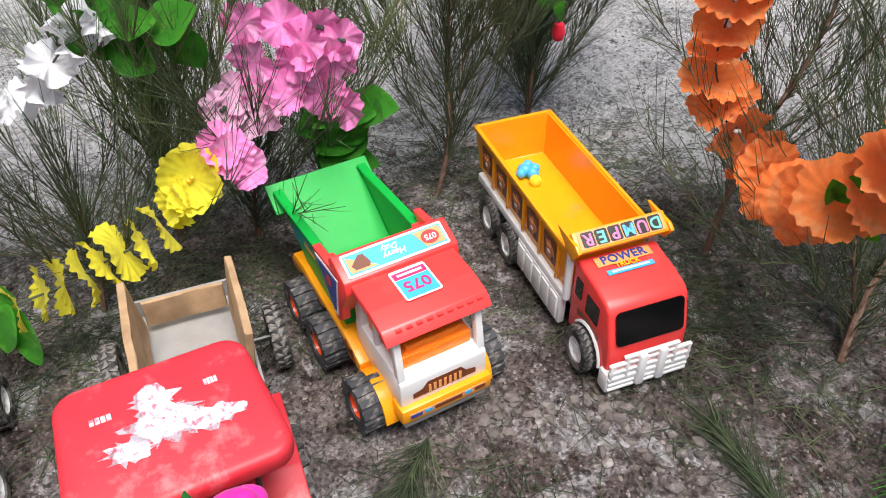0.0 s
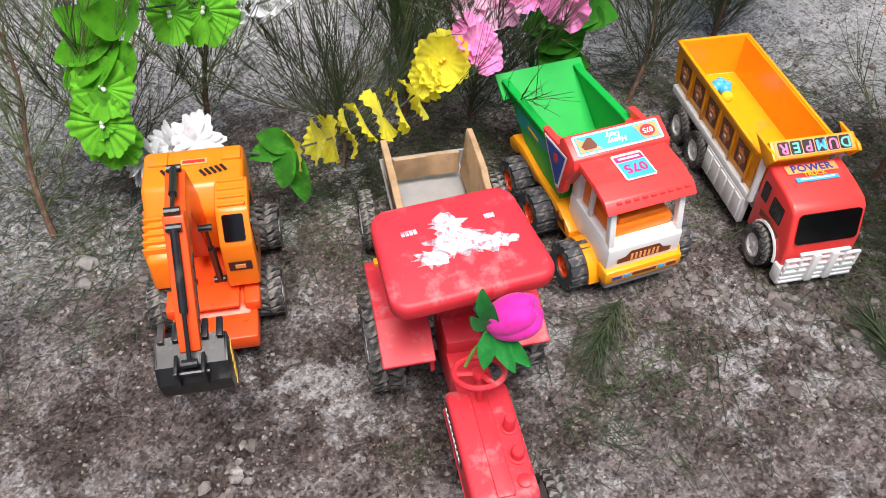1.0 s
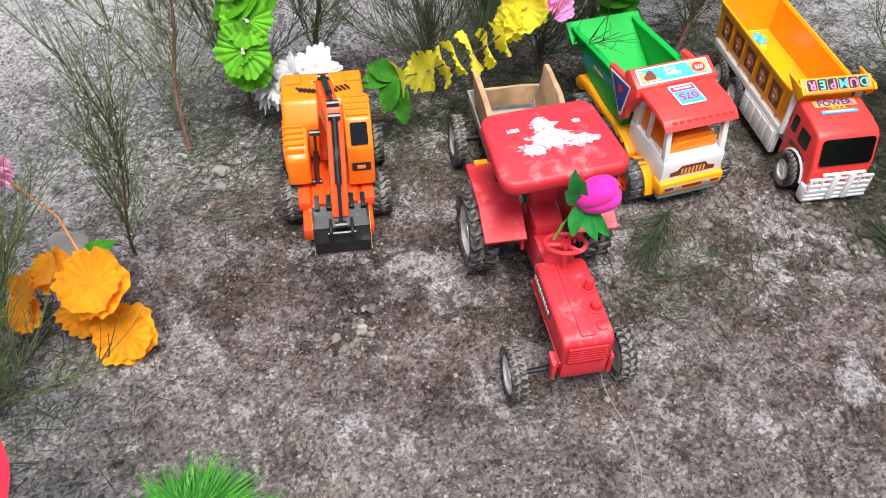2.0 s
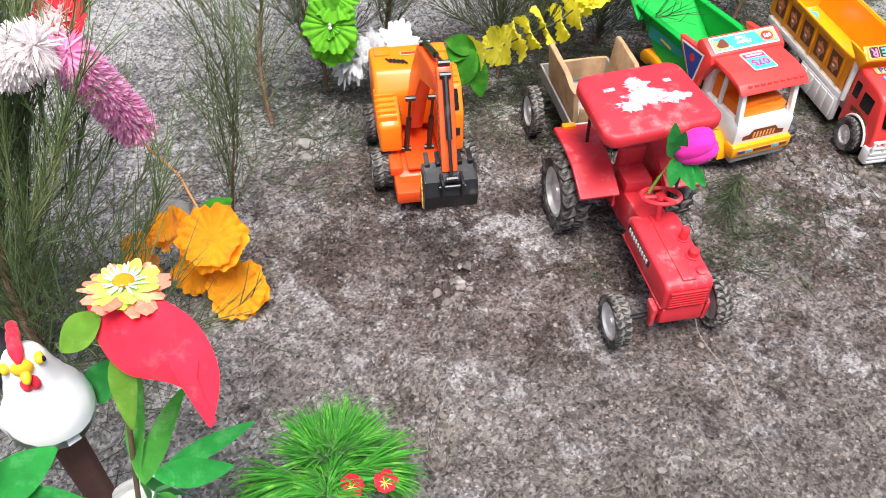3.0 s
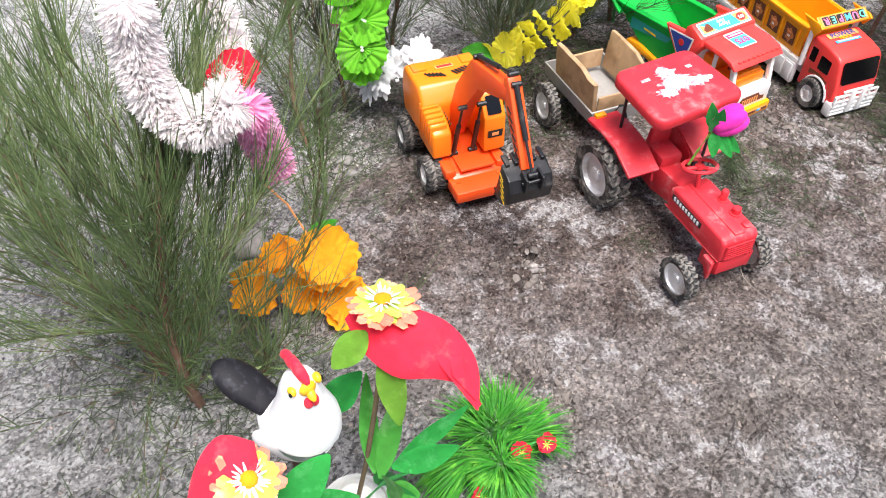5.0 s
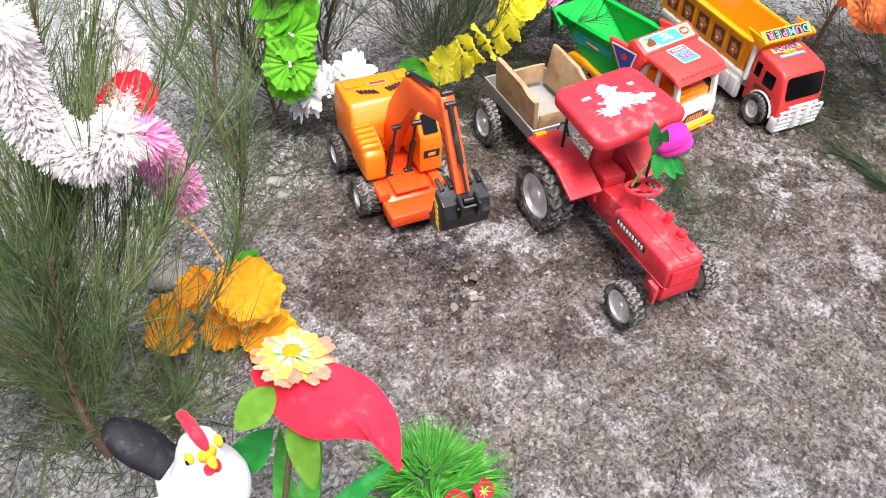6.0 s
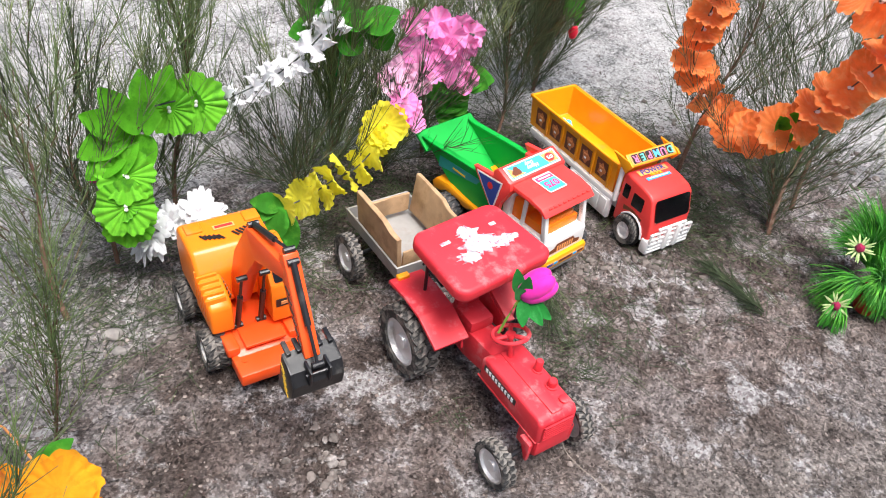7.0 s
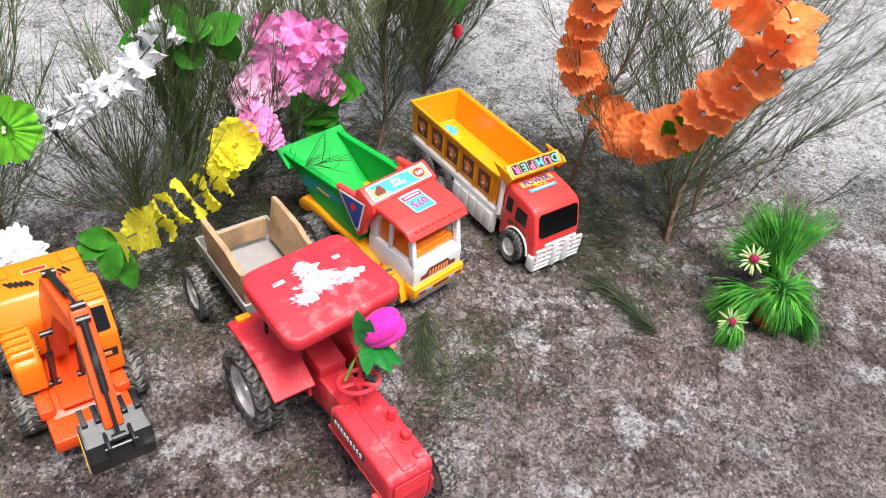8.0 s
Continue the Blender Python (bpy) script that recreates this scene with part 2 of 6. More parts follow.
# dug lines in the crust: points, half width, depth
GOUGES = [
    ([(-0.379, 0.132), (-0.377, 0.101), (-0.362, 0.067), (-0.361, 0.029)], 0.009, 0.011),
    ([(-0.133, 0.112), (-0.119, 0.088), (-0.099, 0.072), (-0.077, 0.046)], 0.007, 0.008),
    ([(-0.385, 0.311), (-0.387, 0.291), (-0.363, 0.28), (-0.386, 0.257), (-0.38, 0.234)], 0.006, 0.008),
    ([(-0.441, 0.136), (-0.426, 0.151), (-0.412, 0.175), (-0.409, 0.196)], 0.005, 0.006),
    ([(-0.181, 0.045), (-0.167, 0.03), (-0.162, 0.009), (-0.166, -0.017)], 0.012, 0.011),
    ([(0.222, 0.358), (0.25, 0.333), (0.259, 0.286)], 0.01, 0.008),
]


def soil_material():
    m = bpy.data.materials.new("dry silt soil")
    m.use_nodes = True
    nt = m.node_tree
    N, L = nt.nodes, nt.links
    b = N["Principled BSDF"]
    b.inputs["Roughness"].default_value = 0.95
    b.inputs["Specular IOR Level"].default_value = 0.15
    geo = N.new("ShaderNodeNewGeometry")

    def noise_node(scale, detail, rough, offset=0.0):
        mp = N.new("ShaderNodeMapping")
        mp.inputs["Location"].default_value = (offset, offset * 0.7, 0)
        L.new(geo.outputs["Position"], mp.inputs["Vector"])
        n = N.new("ShaderNodeTexNoise")
        n.inputs["Scale"].default_value, n.inputs["Detail"].default_value, n.inputs["Roughness"].default_value = scale, detail, rough
        L.new(mp.outputs[0], n.inputs["Vector"])
        return n.outputs["Fac"]

    def ramp(src, a, c):
        r = N.new("ShaderNodeMapRange")
        r.interpolation_type = 'SMOOTHSTEP'
        r.inputs["From Min"].default_value, r.inputs["From Max"].default_value = a, c
        L.new(src, r.inputs["Value"])
        return r.outputs[0]

    def mix(f, a, c, kind='MIX'):
        x = N.new("ShaderNodeMix")
        x.data_type, x.blend_type = 'RGBA', kind
        if isinstance(f, float):
            x.inputs["Factor"].default_value = f
        else:
            L.new(f, x.inputs["Factor"])
        for k, v in (("A", a), ("B", c)):
            if isinstance(v, tuple):
                x.inputs[k].default_value = (*v, 1)
            else:
                L.new(v, x.inputs[k])
        return x.outputs["Result"]

    def math_node(op, a, c):
        x = N.new("ShaderNodeMath")
        x.operation = op
        for k, v in ((0, a), (1, c)):
            if isinstance(v, float):
                x.inputs[k].default_value = v
            else:
                L.new(v, x.inputs[k])
        return x.outputs[0]

    # the damp brown patch where the toys stand, with a ragged border; drier pale silt beyond
    sep = N.new("ShaderNodeSeparateXYZ")
    L.new(geo.outputs["Position"], sep.inputs[0])
    # its right end also puts the saplings' shade on the soil into the brown
    dx = math_node('DIVIDE', math_node('SUBTRACT', sep.outputs[0], 0.05), 0.84)
    dy = math_node('DIVIDE', math_node('SUBTRACT', sep.outputs[1], 0.42), 0.58)
    d = math_node('SQRT', math_node('ADD', math_node('MULTIPLY', dx, dx), math_node('MULTIPLY', dy, dy)), 0.0)
    d = math_node('ADD', d, math_node('MULTIPLY', math_node('SUBTRACT', noise_node(5.0, 6, 0.6, 2.0), 0.5), 0.9))
    dry = ramp(d, 0.72, 1.05)
    brown = mix(ramp(noise_node(14.0, 8, 0.7), 0.35, 0.68), (0.115, 0.086, 0.076), (0.36, 0.3, 0.28))
    near_pale = mix(ramp(noise_node(11.0, 8, 0.7, 5.0), 0.35, 0.65), (0.25, 0.243, 0.243), (0.52, 0.505, 0.5))
    far_pale = mix(ramp(noise_node(9.0, 8, 0.72, 6.0), 0.35, 0.62), (0.4, 0.394, 0.394), (0.76, 0.745, 0.74))
    reach = math_node('ADD', sep.outputs[1], math_node('MULTIPLY', math_node('SUBTRACT', noise_node(1.7, 8, 0.66, 8.0), 0.36), 1.1))
    pale = mix(ramp(reach, 0.75, 1.05), near_pale, far_pale)
    brown = mix(math_node('MULTIPLY', ramp(noise_node(4.2, 6, 0.6, 15.0), 0.42, 0.62), 0.6), brown, (0.095, 0.075, 0.068))
    brown = mix(math_node('MULTIPLY', ramp(noise_node(6.5, 8, 0.7, 21.0), 0.5, 0.6), 0.75), brown, (0.4, 0.355, 0.345))
    # the front is lighter; at right the plants' shade is left in the brown
    side = math_node('SUBTRACT', math_node('MULTIPLY', sep.outputs[0], 0.3), math_node('MULTIPLY', sep.outputs[1], 1.6))
    side = math_node('ADD', side, math_node('MULTIPLY', math_node('SUBTRACT', noise_node(3.0, 6, 0.6, 31.0), 0.5), 0.6))
    brown = mix(math_node('MULTIPLY', ramp(side, -0.46, -0.12), 0.8), brown, mix(ramp(noise_node(20.0, 8, 0.7, 17.0), 0.35, 0.65), (0.21, 0.183, 0.168), (0.44, 0.395, 0.37)))
    base = mix(dry, brown, pale)
    crust = math_node('MULTIPLY', ramp(noise_node(13.0, 10, 0.75, 9.0), 0.51, 0.6), ramp(noise_node(2.6, 4, 0.5, 4.0), 0.36, 0.5))
    base = mix(math_node('MULTIPLY', crust, 0.9), base, (0.6, 0.57, 0.575))
    dark = ramp(noise_node(38.0, 8, 0.75, 1.0), 0.54, 0.66)
    base = mix(math_node('MULTIPLY', dark, 0.62), base, (0.045, 0.037, 0.033))
    grain = N.new("ShaderNodeTexVoronoi")
    grain.inputs["Scale"].default_value = 330.0
    L.new(geo.outputs["Position"], grain.inputs["Vector"])
    bw = N.new("ShaderNodeRGBToBW")
    L.new(grain.outputs["Color"], bw.inputs[0])
    base = mix(0.75, base, bw.outputs[0], 'OVERLAY')
    grit = N.new("ShaderNodeTexVoronoi")
    grit.inputs["Scale"].default_value = 170.0
    L.new(geo.outputs["Position"], grit.inputs["Vector"])
    bw2 = N.new("ShaderNodeRGBToBW")
    L.new(grit.outputs["Color"], bw2.inputs[0])
    # lower cells come out darker: shade between crumbs put into the colour
    base = mix(0.42, base, bw2.outputs[0], 'OVERLAY')
    # shrinkage cracks in the dried crust
    warp = N.new("ShaderNodeVectorMath")
    warp.operation = 'ADD'
    wn_ = N.new("ShaderNodeTexNoise")
    wn_.inputs["Scale"].default_value, wn_.inputs["Detail"].default_value = 22.0, 5
    L.new(geo.outputs["Position"], wn_.inputs["Vector"])
    wsc = N.new("ShaderNodeVectorMath")
    wsc.operation = 'SCALE'
    wsc.inputs["Scale"].default_value = 0.09
    L.new(wn_.outputs["Color"], wsc.inputs[0])
    L.new(geo.outputs["Position"], warp.inputs[0])
    L.new(wsc.outputs[0], warp.inputs[1])
    cr = N.new("ShaderNodeTexVoronoi")
    cr.feature = 'DISTANCE_TO_EDGE'
    cr.inputs["Scale"].default_value = 12.0
    L.new(warp.outputs[0], cr.inputs["Vector"])
    gap = N.new("ShaderNodeMapRange")
    gap.inputs["From Min"].default_value, gap.inputs["From Max"].default_value = 0.0, 0.035
    gap.inputs["To Min"].default_value, gap.inputs["To Max"].default_value = 1.0, 0.0
    L.new(cr.outputs["Distance"], gap.inputs["Value"])
    crack = math_node('MULTIPLY', gap.outputs[0], ramp(noise_node(3.4, 5, 0.6, 12.0), 0.47, 0.6))
    base = mix(math_node('MULTIPLY', crack, 0.6), base, (0.05, 0.042, 0.038))
    hs = N.new("ShaderNodeHueSaturation")
    hs.inputs["Saturation"].default_value = 1.08
    L.new(base, hs.inputs["Color"])
    L.new(hs.outputs[0], b.inputs["Base Color"])
    fine = math_node('ADD', noise_node(150.0, 10, 0.75), math_node('MULTIPLY', noise_node(45.0, 8, 0.7, 3.0), 1.6))
    fine = math_node('SUBTRACT', math_node('ADD', fine, math_node('MULTIPLY', bw2.outputs[0], 0.22)), math_node('MULTIPLY', crack, 0.4))
    bp = N.new("ShaderNodeBump")
    bp.inputs["Strength"].default_value, bp.inputs["Distance"].default_value = 1.0, 0.014
    L.new(fine, bp.inputs["Height"])
    L.new(bp.outputs[0], b.inputs["Normal"])
    return m


soil = soil_material()


def build_ground():
    xs = sorted({-400.0, -60.0, -12.0, -5.0, -3.0, -2.2, 2.6, 3.4, 5.0, 12.0, 60.0, 400.0} | {round(-1.6 + 0.0068 * i, 5) for i in range(540)})
    ys = sorted({-400.0, -60.0, -12.0, -5.0, -2.0, -1.2, 3.2, 4.0, 6.0, 12.0, 60.0, 400.0} | {round(-0.7 + 0.0068 * i, 5) for i in range(420)})
    verts = [(x, y, ground_height(x, y) if abs(x) < 4 and abs(y) < 4 else 0.0) for y in ys for x in xs]
    n = len(xs)
    faces = [(j * n + i, j * n + i + 1, (j + 1) * n + i + 1, (j + 1) * n + i) for j in range(len(ys) - 1) for i in range(n - 1)]
    tagged(raw("ground", verts, faces, soil), "dry grey-brown silt ground with pale crust", "ground", kind="structure")


build_ground()


# ---- wheels ----
def wheel(parent, x, y, r, w, tyre_mat, rim_mat, side, lugs=16, lug=0.0018, spokes=5, rim_r=0.58, rim_label="", slant=22):
    """A tyre with lugs round its tread and a dished rim; side is -1 or 1, the way the outer face looks along y."""
    turn = Matrix.Translation((x, y, r)) @ Matrix.Rotation(radians(-90 * side), 4, 'X')
    h = w / 2
    ri = r * rim_r
    ty = lathe([(ri, -h * 0.8), (ri * 1.05, -h), (r * 0.9, -h), (r - lug, -h * 0.75), (r - lug, h * 0.75), (r * 0.9, h), (ri * 1.05, h), (ri, h * 0.8), (ri, -h * 0.8)], 28)
    ty.transform(turn)
    wheel_ob = part("wheel", ty, tyre_mat, parent)
    lm = bpy.data.meshes.new("lug")
    lb = box(-lug * 1.2, lug * 0.6, -r * math.pi / lugs * 0.55, r * math.pi / lugs * 0.55, -h * 0.52, h * 0.52)
    lb.to_mesh(lm)
    lb.free()
    lm.materials.append(tyre_mat)
    for i in range(lugs):
        for k in (-1, 1):
            lo = new("lug", lm)
            lo.parent = wheel_ob
            lo.matrix_basis = turn @ Matrix.Rotation(2 * math.pi * (i + 0.25 * k * (slant > 10)) / lugs, 4, 'Z') @ Matrix.Translation((r - lug * 0.6, 0, k * h * 0.5)) @ Matrix.Rotation(radians(slant * k), 4, 'X')
    rim = lathe([(0, -h * 0.7), (ri, -h * 0.7), (ri, h * 0.85), (ri * 0.9, h * 0.9), (ri * 0.82, h * 0.5), (ri * 0.35, h * 0.45), (ri * 0.3, h * 0.8), (ri * 0.12, h * 0.88), (0, h * 0.88)], 24)
    for i in range(spokes):
        box(ri * 0.28, ri * 0.85, -ri * 0.1, ri * 0.1, h * 0.45, h * 0.68, 0.0, rim, Matrix.Rotation(2 * math.pi * i / spokes, 4, 'Z'))
    rim.transform(turn)
    part("rim", rim, rim_mat, wheel_ob, rim_label)
    return wheel_ob


def plate(parent, name, w, h, m, mat_, label="", r=0.0, t=0.0006, outline=None):
    """A thin sticker, w by h, lying in its own xy plane."""
    own = bmesh.new()
    pts = outline or [(-w / 2, -h / 2), (w / 2, -h / 2), (w / 2, h / 2), (-w / 2, h / 2)]
    if r:
        pts = [(sx * (w / 2 - r) + r * math.cos(a), sy * (h / 2 - r) + r * math.sin(a)) for sx, sy, a0 in ((1, 1, 0), (-1, 1, 90), (-1, -1, 180), (1, -1, 270)) for a in [radians(a0 + 22.5 * k) for k in range(5)]]
    own.faces.new([own.verts.new((x, y, 0)) for x, y in pts])
    g = bmesh.ops.extrude_face_region(own, geom=own.faces[:])
    for v in g["geom"]:
        if isinstance(v, bmesh.types.BMVert):
            v.co.z += t
    own.transform(m)
    return part(name, own, mat_, parent, label, smooth=False)


def words(parent, name, text, size, m, mat_, depth=0.0003, spread=1.0, shear=0.0):
    c = bpy.data.curves.new(name, 'FONT')
    c.body, c.size, c.align_x, c.align_y, c.extrude, c.space_character, c.shear = text, size, 'CENTER', 'CENTER', depth, spread, shear
    c.offset = size * 0.02
    c.resolution_u = 3
    tmp = bpy.data.objects.new("tmp", c)
    scene.collection.objects.link(tmp)
    me = bpy.data.meshes.new_from_object(tmp.evaluated_get(bpy.context.evaluated_depsgraph_get()))
    bpy.data.objects.remove(tmp)
    me.transform(m)
    me.materials.clear()
    me.materials.append(mat_)
    ob = new(name, me)
    ob.parent = parent
    return ob


def face(origin, right, up):
    """A pose whose x is right and y is up, for stickers."""
    r = Vector(right).normalized()
    n = r.cross(Vector(up)).normalized()
    u = n.cross(r)
    m = Matrix((r, u, n)).transposed().to_4x4()
    m.translation = Vector(origin)
    return m


def tub(x0, x1, w0, w1, z0, z1, t, rear_out=0.0, front_out=0.0, floor=None):
    """An open tray with walls t thick: floor w0 wide, rim w1 wide (half widths); the ends may lean out."""
    own = bmesh.new()

    def ring(a, b, hw, z):
        return [own.verts.new(c) for c in ((a, -hw, z), (b, -hw, z), (b, hw, z), (a, hw, z))]
    o0, o1 = ring(x0, x1, w0, z0), ring(x0 - rear_out, x1 + front_out, w1, z1)
    i1, i0 = ring(x0 - rear_out + t, x1 + front_out - t, w1 - t, z1), ring(x0 + t, x1 - t, w0 - t, z0 + t)
    own.faces.new(o0[::-1])
    own.faces.new(i0)
    for a, b in ((o0, o1), (o1, i1), (i1, i0)):
        for k in range(4):
            own.faces.new((a[k], a[(k + 1) % 4], b[(k + 1) % 4], b[k]))
    bevel(own, t * 0.22, 1)
    return own


# ---- dumper with the amber bed ----
def build_dumper():
    g = empty("toy_dumper_truck", pose(0.09, 0.8555, 0.0, 0, 0, -71.8) @ Matrix.Diagonal((0.947, 0.965, 1.04, 1)))
    tagged(g, "red and white toy dumper truck with an amber bed", "toy truck", group="toy vehicles")
    for x in (0.056, 0.11, 0.284):
        for s in (-1, 1):
            wheel(g, x - 0.002, s * 0.047, 0.0235, 0.017, rubber, white_plastic, s, lugs=22, lug=0.0009, spokes=6, rim_label="white spoked rim")
    ch = box(0.005, 0.24, -0.034, 0.034, 0.03, 0.052, 0.002)
    for s in (-1, 1):
        box(0.13, 0.235, s * 0.046 - 0.004, s * 0.046 + 0.004, 0.014, 0.048, 0.0015, ch)
        for i in range(5):
            box(0.134 + i * 0.02, 0.15 + i * 0.02, s * 0.0505 - 0.0012, s * 0.0505 + 0.0012, 0.017, 0.045, 0.0006, ch)
        box(0.01, 0.235, s * 0.044 - 0.005, s * 0.044 + 0.005, 0.046, 0.056, 0.0015, ch)
    part("chassis", ch, white_plastic, g, "white chassis with ribbed side tanks")
    bed = part("bed", tub(0.0, 0.228, 0.043, 0.047, 0.056, 0.108, 0.003, rear_out=0.004), amber, g, "amber dump bed")
    rim = bmesh.new()
    for s in (-1, 1):
        box(-0.005, 0.23, s * 0.0478 - 0.0022, s * 0.0478 + 0.0022, 0.1045, 0.1095, 0.001, rim)
    box(-0.006, -0.001, -0.05, 0.05, 0.1045, 0.1095, 0.001, rim)
    part("rim", rim, amber, bed)
    for s in (-1, 1):
        for i in range(5):
            x = 0.03 + i * 0.0415
            up = Vector((0, s * 0.004, 0.05)).normalized()
            m = face((x, s * 0.0458, 0.081), (-s, 0, 0), up)
            pic = plate(bed, "picture_panel", 0.027, 0.03, m, ink_brown, "dark picture sticker")
            ol = [(0.0085 * math.cos(a) * (1 + 0.3 * math.sin(3 * a + 0.4 * i)), 0.011 * math.sin(a) * (1 + 0.2 * math.cos(5 * a))) for a in [2 * math.pi * k / 20 for k in range(20)]]
            plate(pic, "picture_shape", 0, 0, m @ Matrix.Translation((0, -0.001, 0.0006)), ink_bear, "", outline=ol)
            plate(pic, "picture_mark", 0.005, 0.003, m @ Matrix.Translation((0, -0.003, 0.0012)), ink_white)
            plate(pic, "picture_mark", 0.008, 0.0022, m @ Matrix.Translation((0, 0.004, 0.0012)), ink_peach)
            part("rib", box(x + 0.0175, x + 0.021, s * 0.0465 - 0.0015, s * 0.0465 + 0.0015, 0.059, 0.105, 0.0007), amber, bed)
    # sign board over the cab
    tilt = Matrix.Translation((0.247, 0, 0.1235)) @ Matrix.Rotation(radians(30), 4, 'Y')
    sg = box(-0.011, 0.011, -0.05, 0.05, -0.003, 0.003, 0.0015, None, tilt)
    for s in (-1, 1):
        prism([(-0.03, -0.014), (0.011, -0.014), (0.013, 0.006), (0.004, 0.006)], s * 0.05 - 0.002, s * 0.05 + 0.002, 0.001, sg, tilt)
    sign = part("sign_board", sg, amber, bed, "amber sign board over the cab")
    fm = tilt @ face((0, 0, 0.0032), (0, -1, 0), (1, 0, 0))
    plate(sign, "sign_panel", 0.092, 0.0175, fm, ink_peach)
    for i, (ch_, mm) in enumerate(zip("DUMPER", (ink_mint, ink_rose, ink_sky, ink_rose, ink_mint, ink_rose))):
        tile = plate(sign, "letter_block", 0.0132, 0.015, fm @ Matrix.Translation((-0.036 + i * 0.0144, 0, 0.0007)), ink_black, "", r=0.002, t=0.0003)
        lt = words(tile, "letter", ch_, 0.0165, fm @ Matrix.Translation((-0.036 + i * 0.0144, 0, 0.0014)), mm)
    # cab
    prof = [(0.242, 0.02), (0.242, 0.098), (0.247, 0.104), (0.285, 0.1), (0.304, 0.096), (0.312, 0.09), (0.322, 0.056), (0.324, 0.02)]
    cb = prism(prof, -0.043, 0.043, 0.004, seg=3)
    cab = part("cab", cb, cab_red, g, "red cab")
    fr = Vector((0.01, 0, -0.034)).normalized()
    mw = face((0.3168, 0, 0.0735), (0, 1, 0), -fr) @ Matrix.Translation((0, 0, 0.0012))
    plate(cab, "windshield", 0.073, 0.035, mw, glass_black, "glossy black windshield", r=0.005, t=0.0012)
    for s in (-1, 1):
        for x, w, z in ((0.285, 0.024, 0.073), (0.257, 0.013, 0.077)):
            plate(cab, "side_window", w, 0.022, face((x, s * 0.0432, z), (-s, 0, 0), Z), glass_black, "", r=0.002, t=0.0006)
        ol = [(-0.02, -0.004), (-0.005, 0.001), (0.02, -0.006), (0.022, 0.001), (0.0, 0.006), (-0.021, 0.004)]
        plate(cab, "side_sticker", 0, 0, face((0.28, s * 0.0432, 0.051), (-s, 0, 0), Z), ink_brown, "", outline=ol)
        part("exhaust_pipe", cyl((0.239, s * 0.046, 0.05), (0.239, s * 0.046, 0.108), 0.0042, 12, bev=0.001), white_plastic, cab, "white stack")
        arch = bmesh.new()
        pts = []
        for k in range(11):
            a = math.pi * k / 10
            pts.append((0.284 + 0.0275 * math.cos(a), s * 0.0445, 0.0235 + 0.0275 * math.sin(a)))
        part("wheel_arch", tube(pts, 0.0018, 6, arch), white_plastic, cab, "white wheel arch")
        # flat black disc stands in for the shaded hollow behind the wheel
        dark = cyl((0.284, s * 0.0425, 0.0235), (0.284, s * 0.0438, 0.0235), 0.0255, 24)
        part("wheel_well_shade", dark, black_plastic, cab)
    st = face((0.264, 0, 0.1032), (0, 1, 0), (-0.995, 0, 0.1))
    plate(cab, "roof_sticker", 0.06, 0.012, st @ Matrix.Translation((0, 0.006, 0)), ink_peach)
    words(cab, "letters", "POWER", 0.0135, st @ Matrix.Translation((0, 0.006, 0.0009)), ink_navy, spread=1.05)
    words(cab, "letters", "TRUCK", 0.008, st @ Matrix.Translation((0, -0.003, 0.0006)), ink_yellow)
    pl = plate(cab, "roof_strip", 0.05, 0.006, st @ Matrix.Translation((0, -0.0095, 0.0)), ink_blue)
    plate(pl, "print_bar", 0.04, 0.002, st @ Matrix.Translation((0, -0.0095, 0.0007)), ink_white)
    # bull bar and bumper
    bmp = box(0.314, 0.331, -0.046, 0.046, 0.006, 0.029, 0.003)
    for i in range(3):
        box(0.3305, 0.3325, -0.044, 0.044, 0.0095 + i * 0.006, 0.0125 + i * 0.006, 0.0007, bmp)
    part("bumper", bmp, white_plastic, cab, "white bumper")
    bb = bmesh.new()
    for z, hw in ((0.025, 0.045), (0.033, 0.045), (0.042, 0.045), (0.049, 0.03)):
        box(0.3285, 0.333, -hw, hw, z - 0.0017, z + 0.0017, 0.0012, bb)
    for y in (-0.0425, -0.026, -0.011, 0.011, 0.026, 0.0425):
        k = 0.004 if abs(y) < 0.02 else 0.0018
        box(0.3285, 0.3365 if abs(y) < 0.02 else 0.333, y - k, y + k, 0.012 if abs(y) < 0.02 else 0.025, 0.05 if abs(y) < 0.03 else 0.042, 0.0012, bb)
    for y in (-0.03, 0.03):
        box(0.318, 0.33, y - 0.002, y + 0.002, 0.03, 0.034, 0.0, bb)
    part("bull_bar", bb, white_plastic, cab, "white bull bar")
    return g


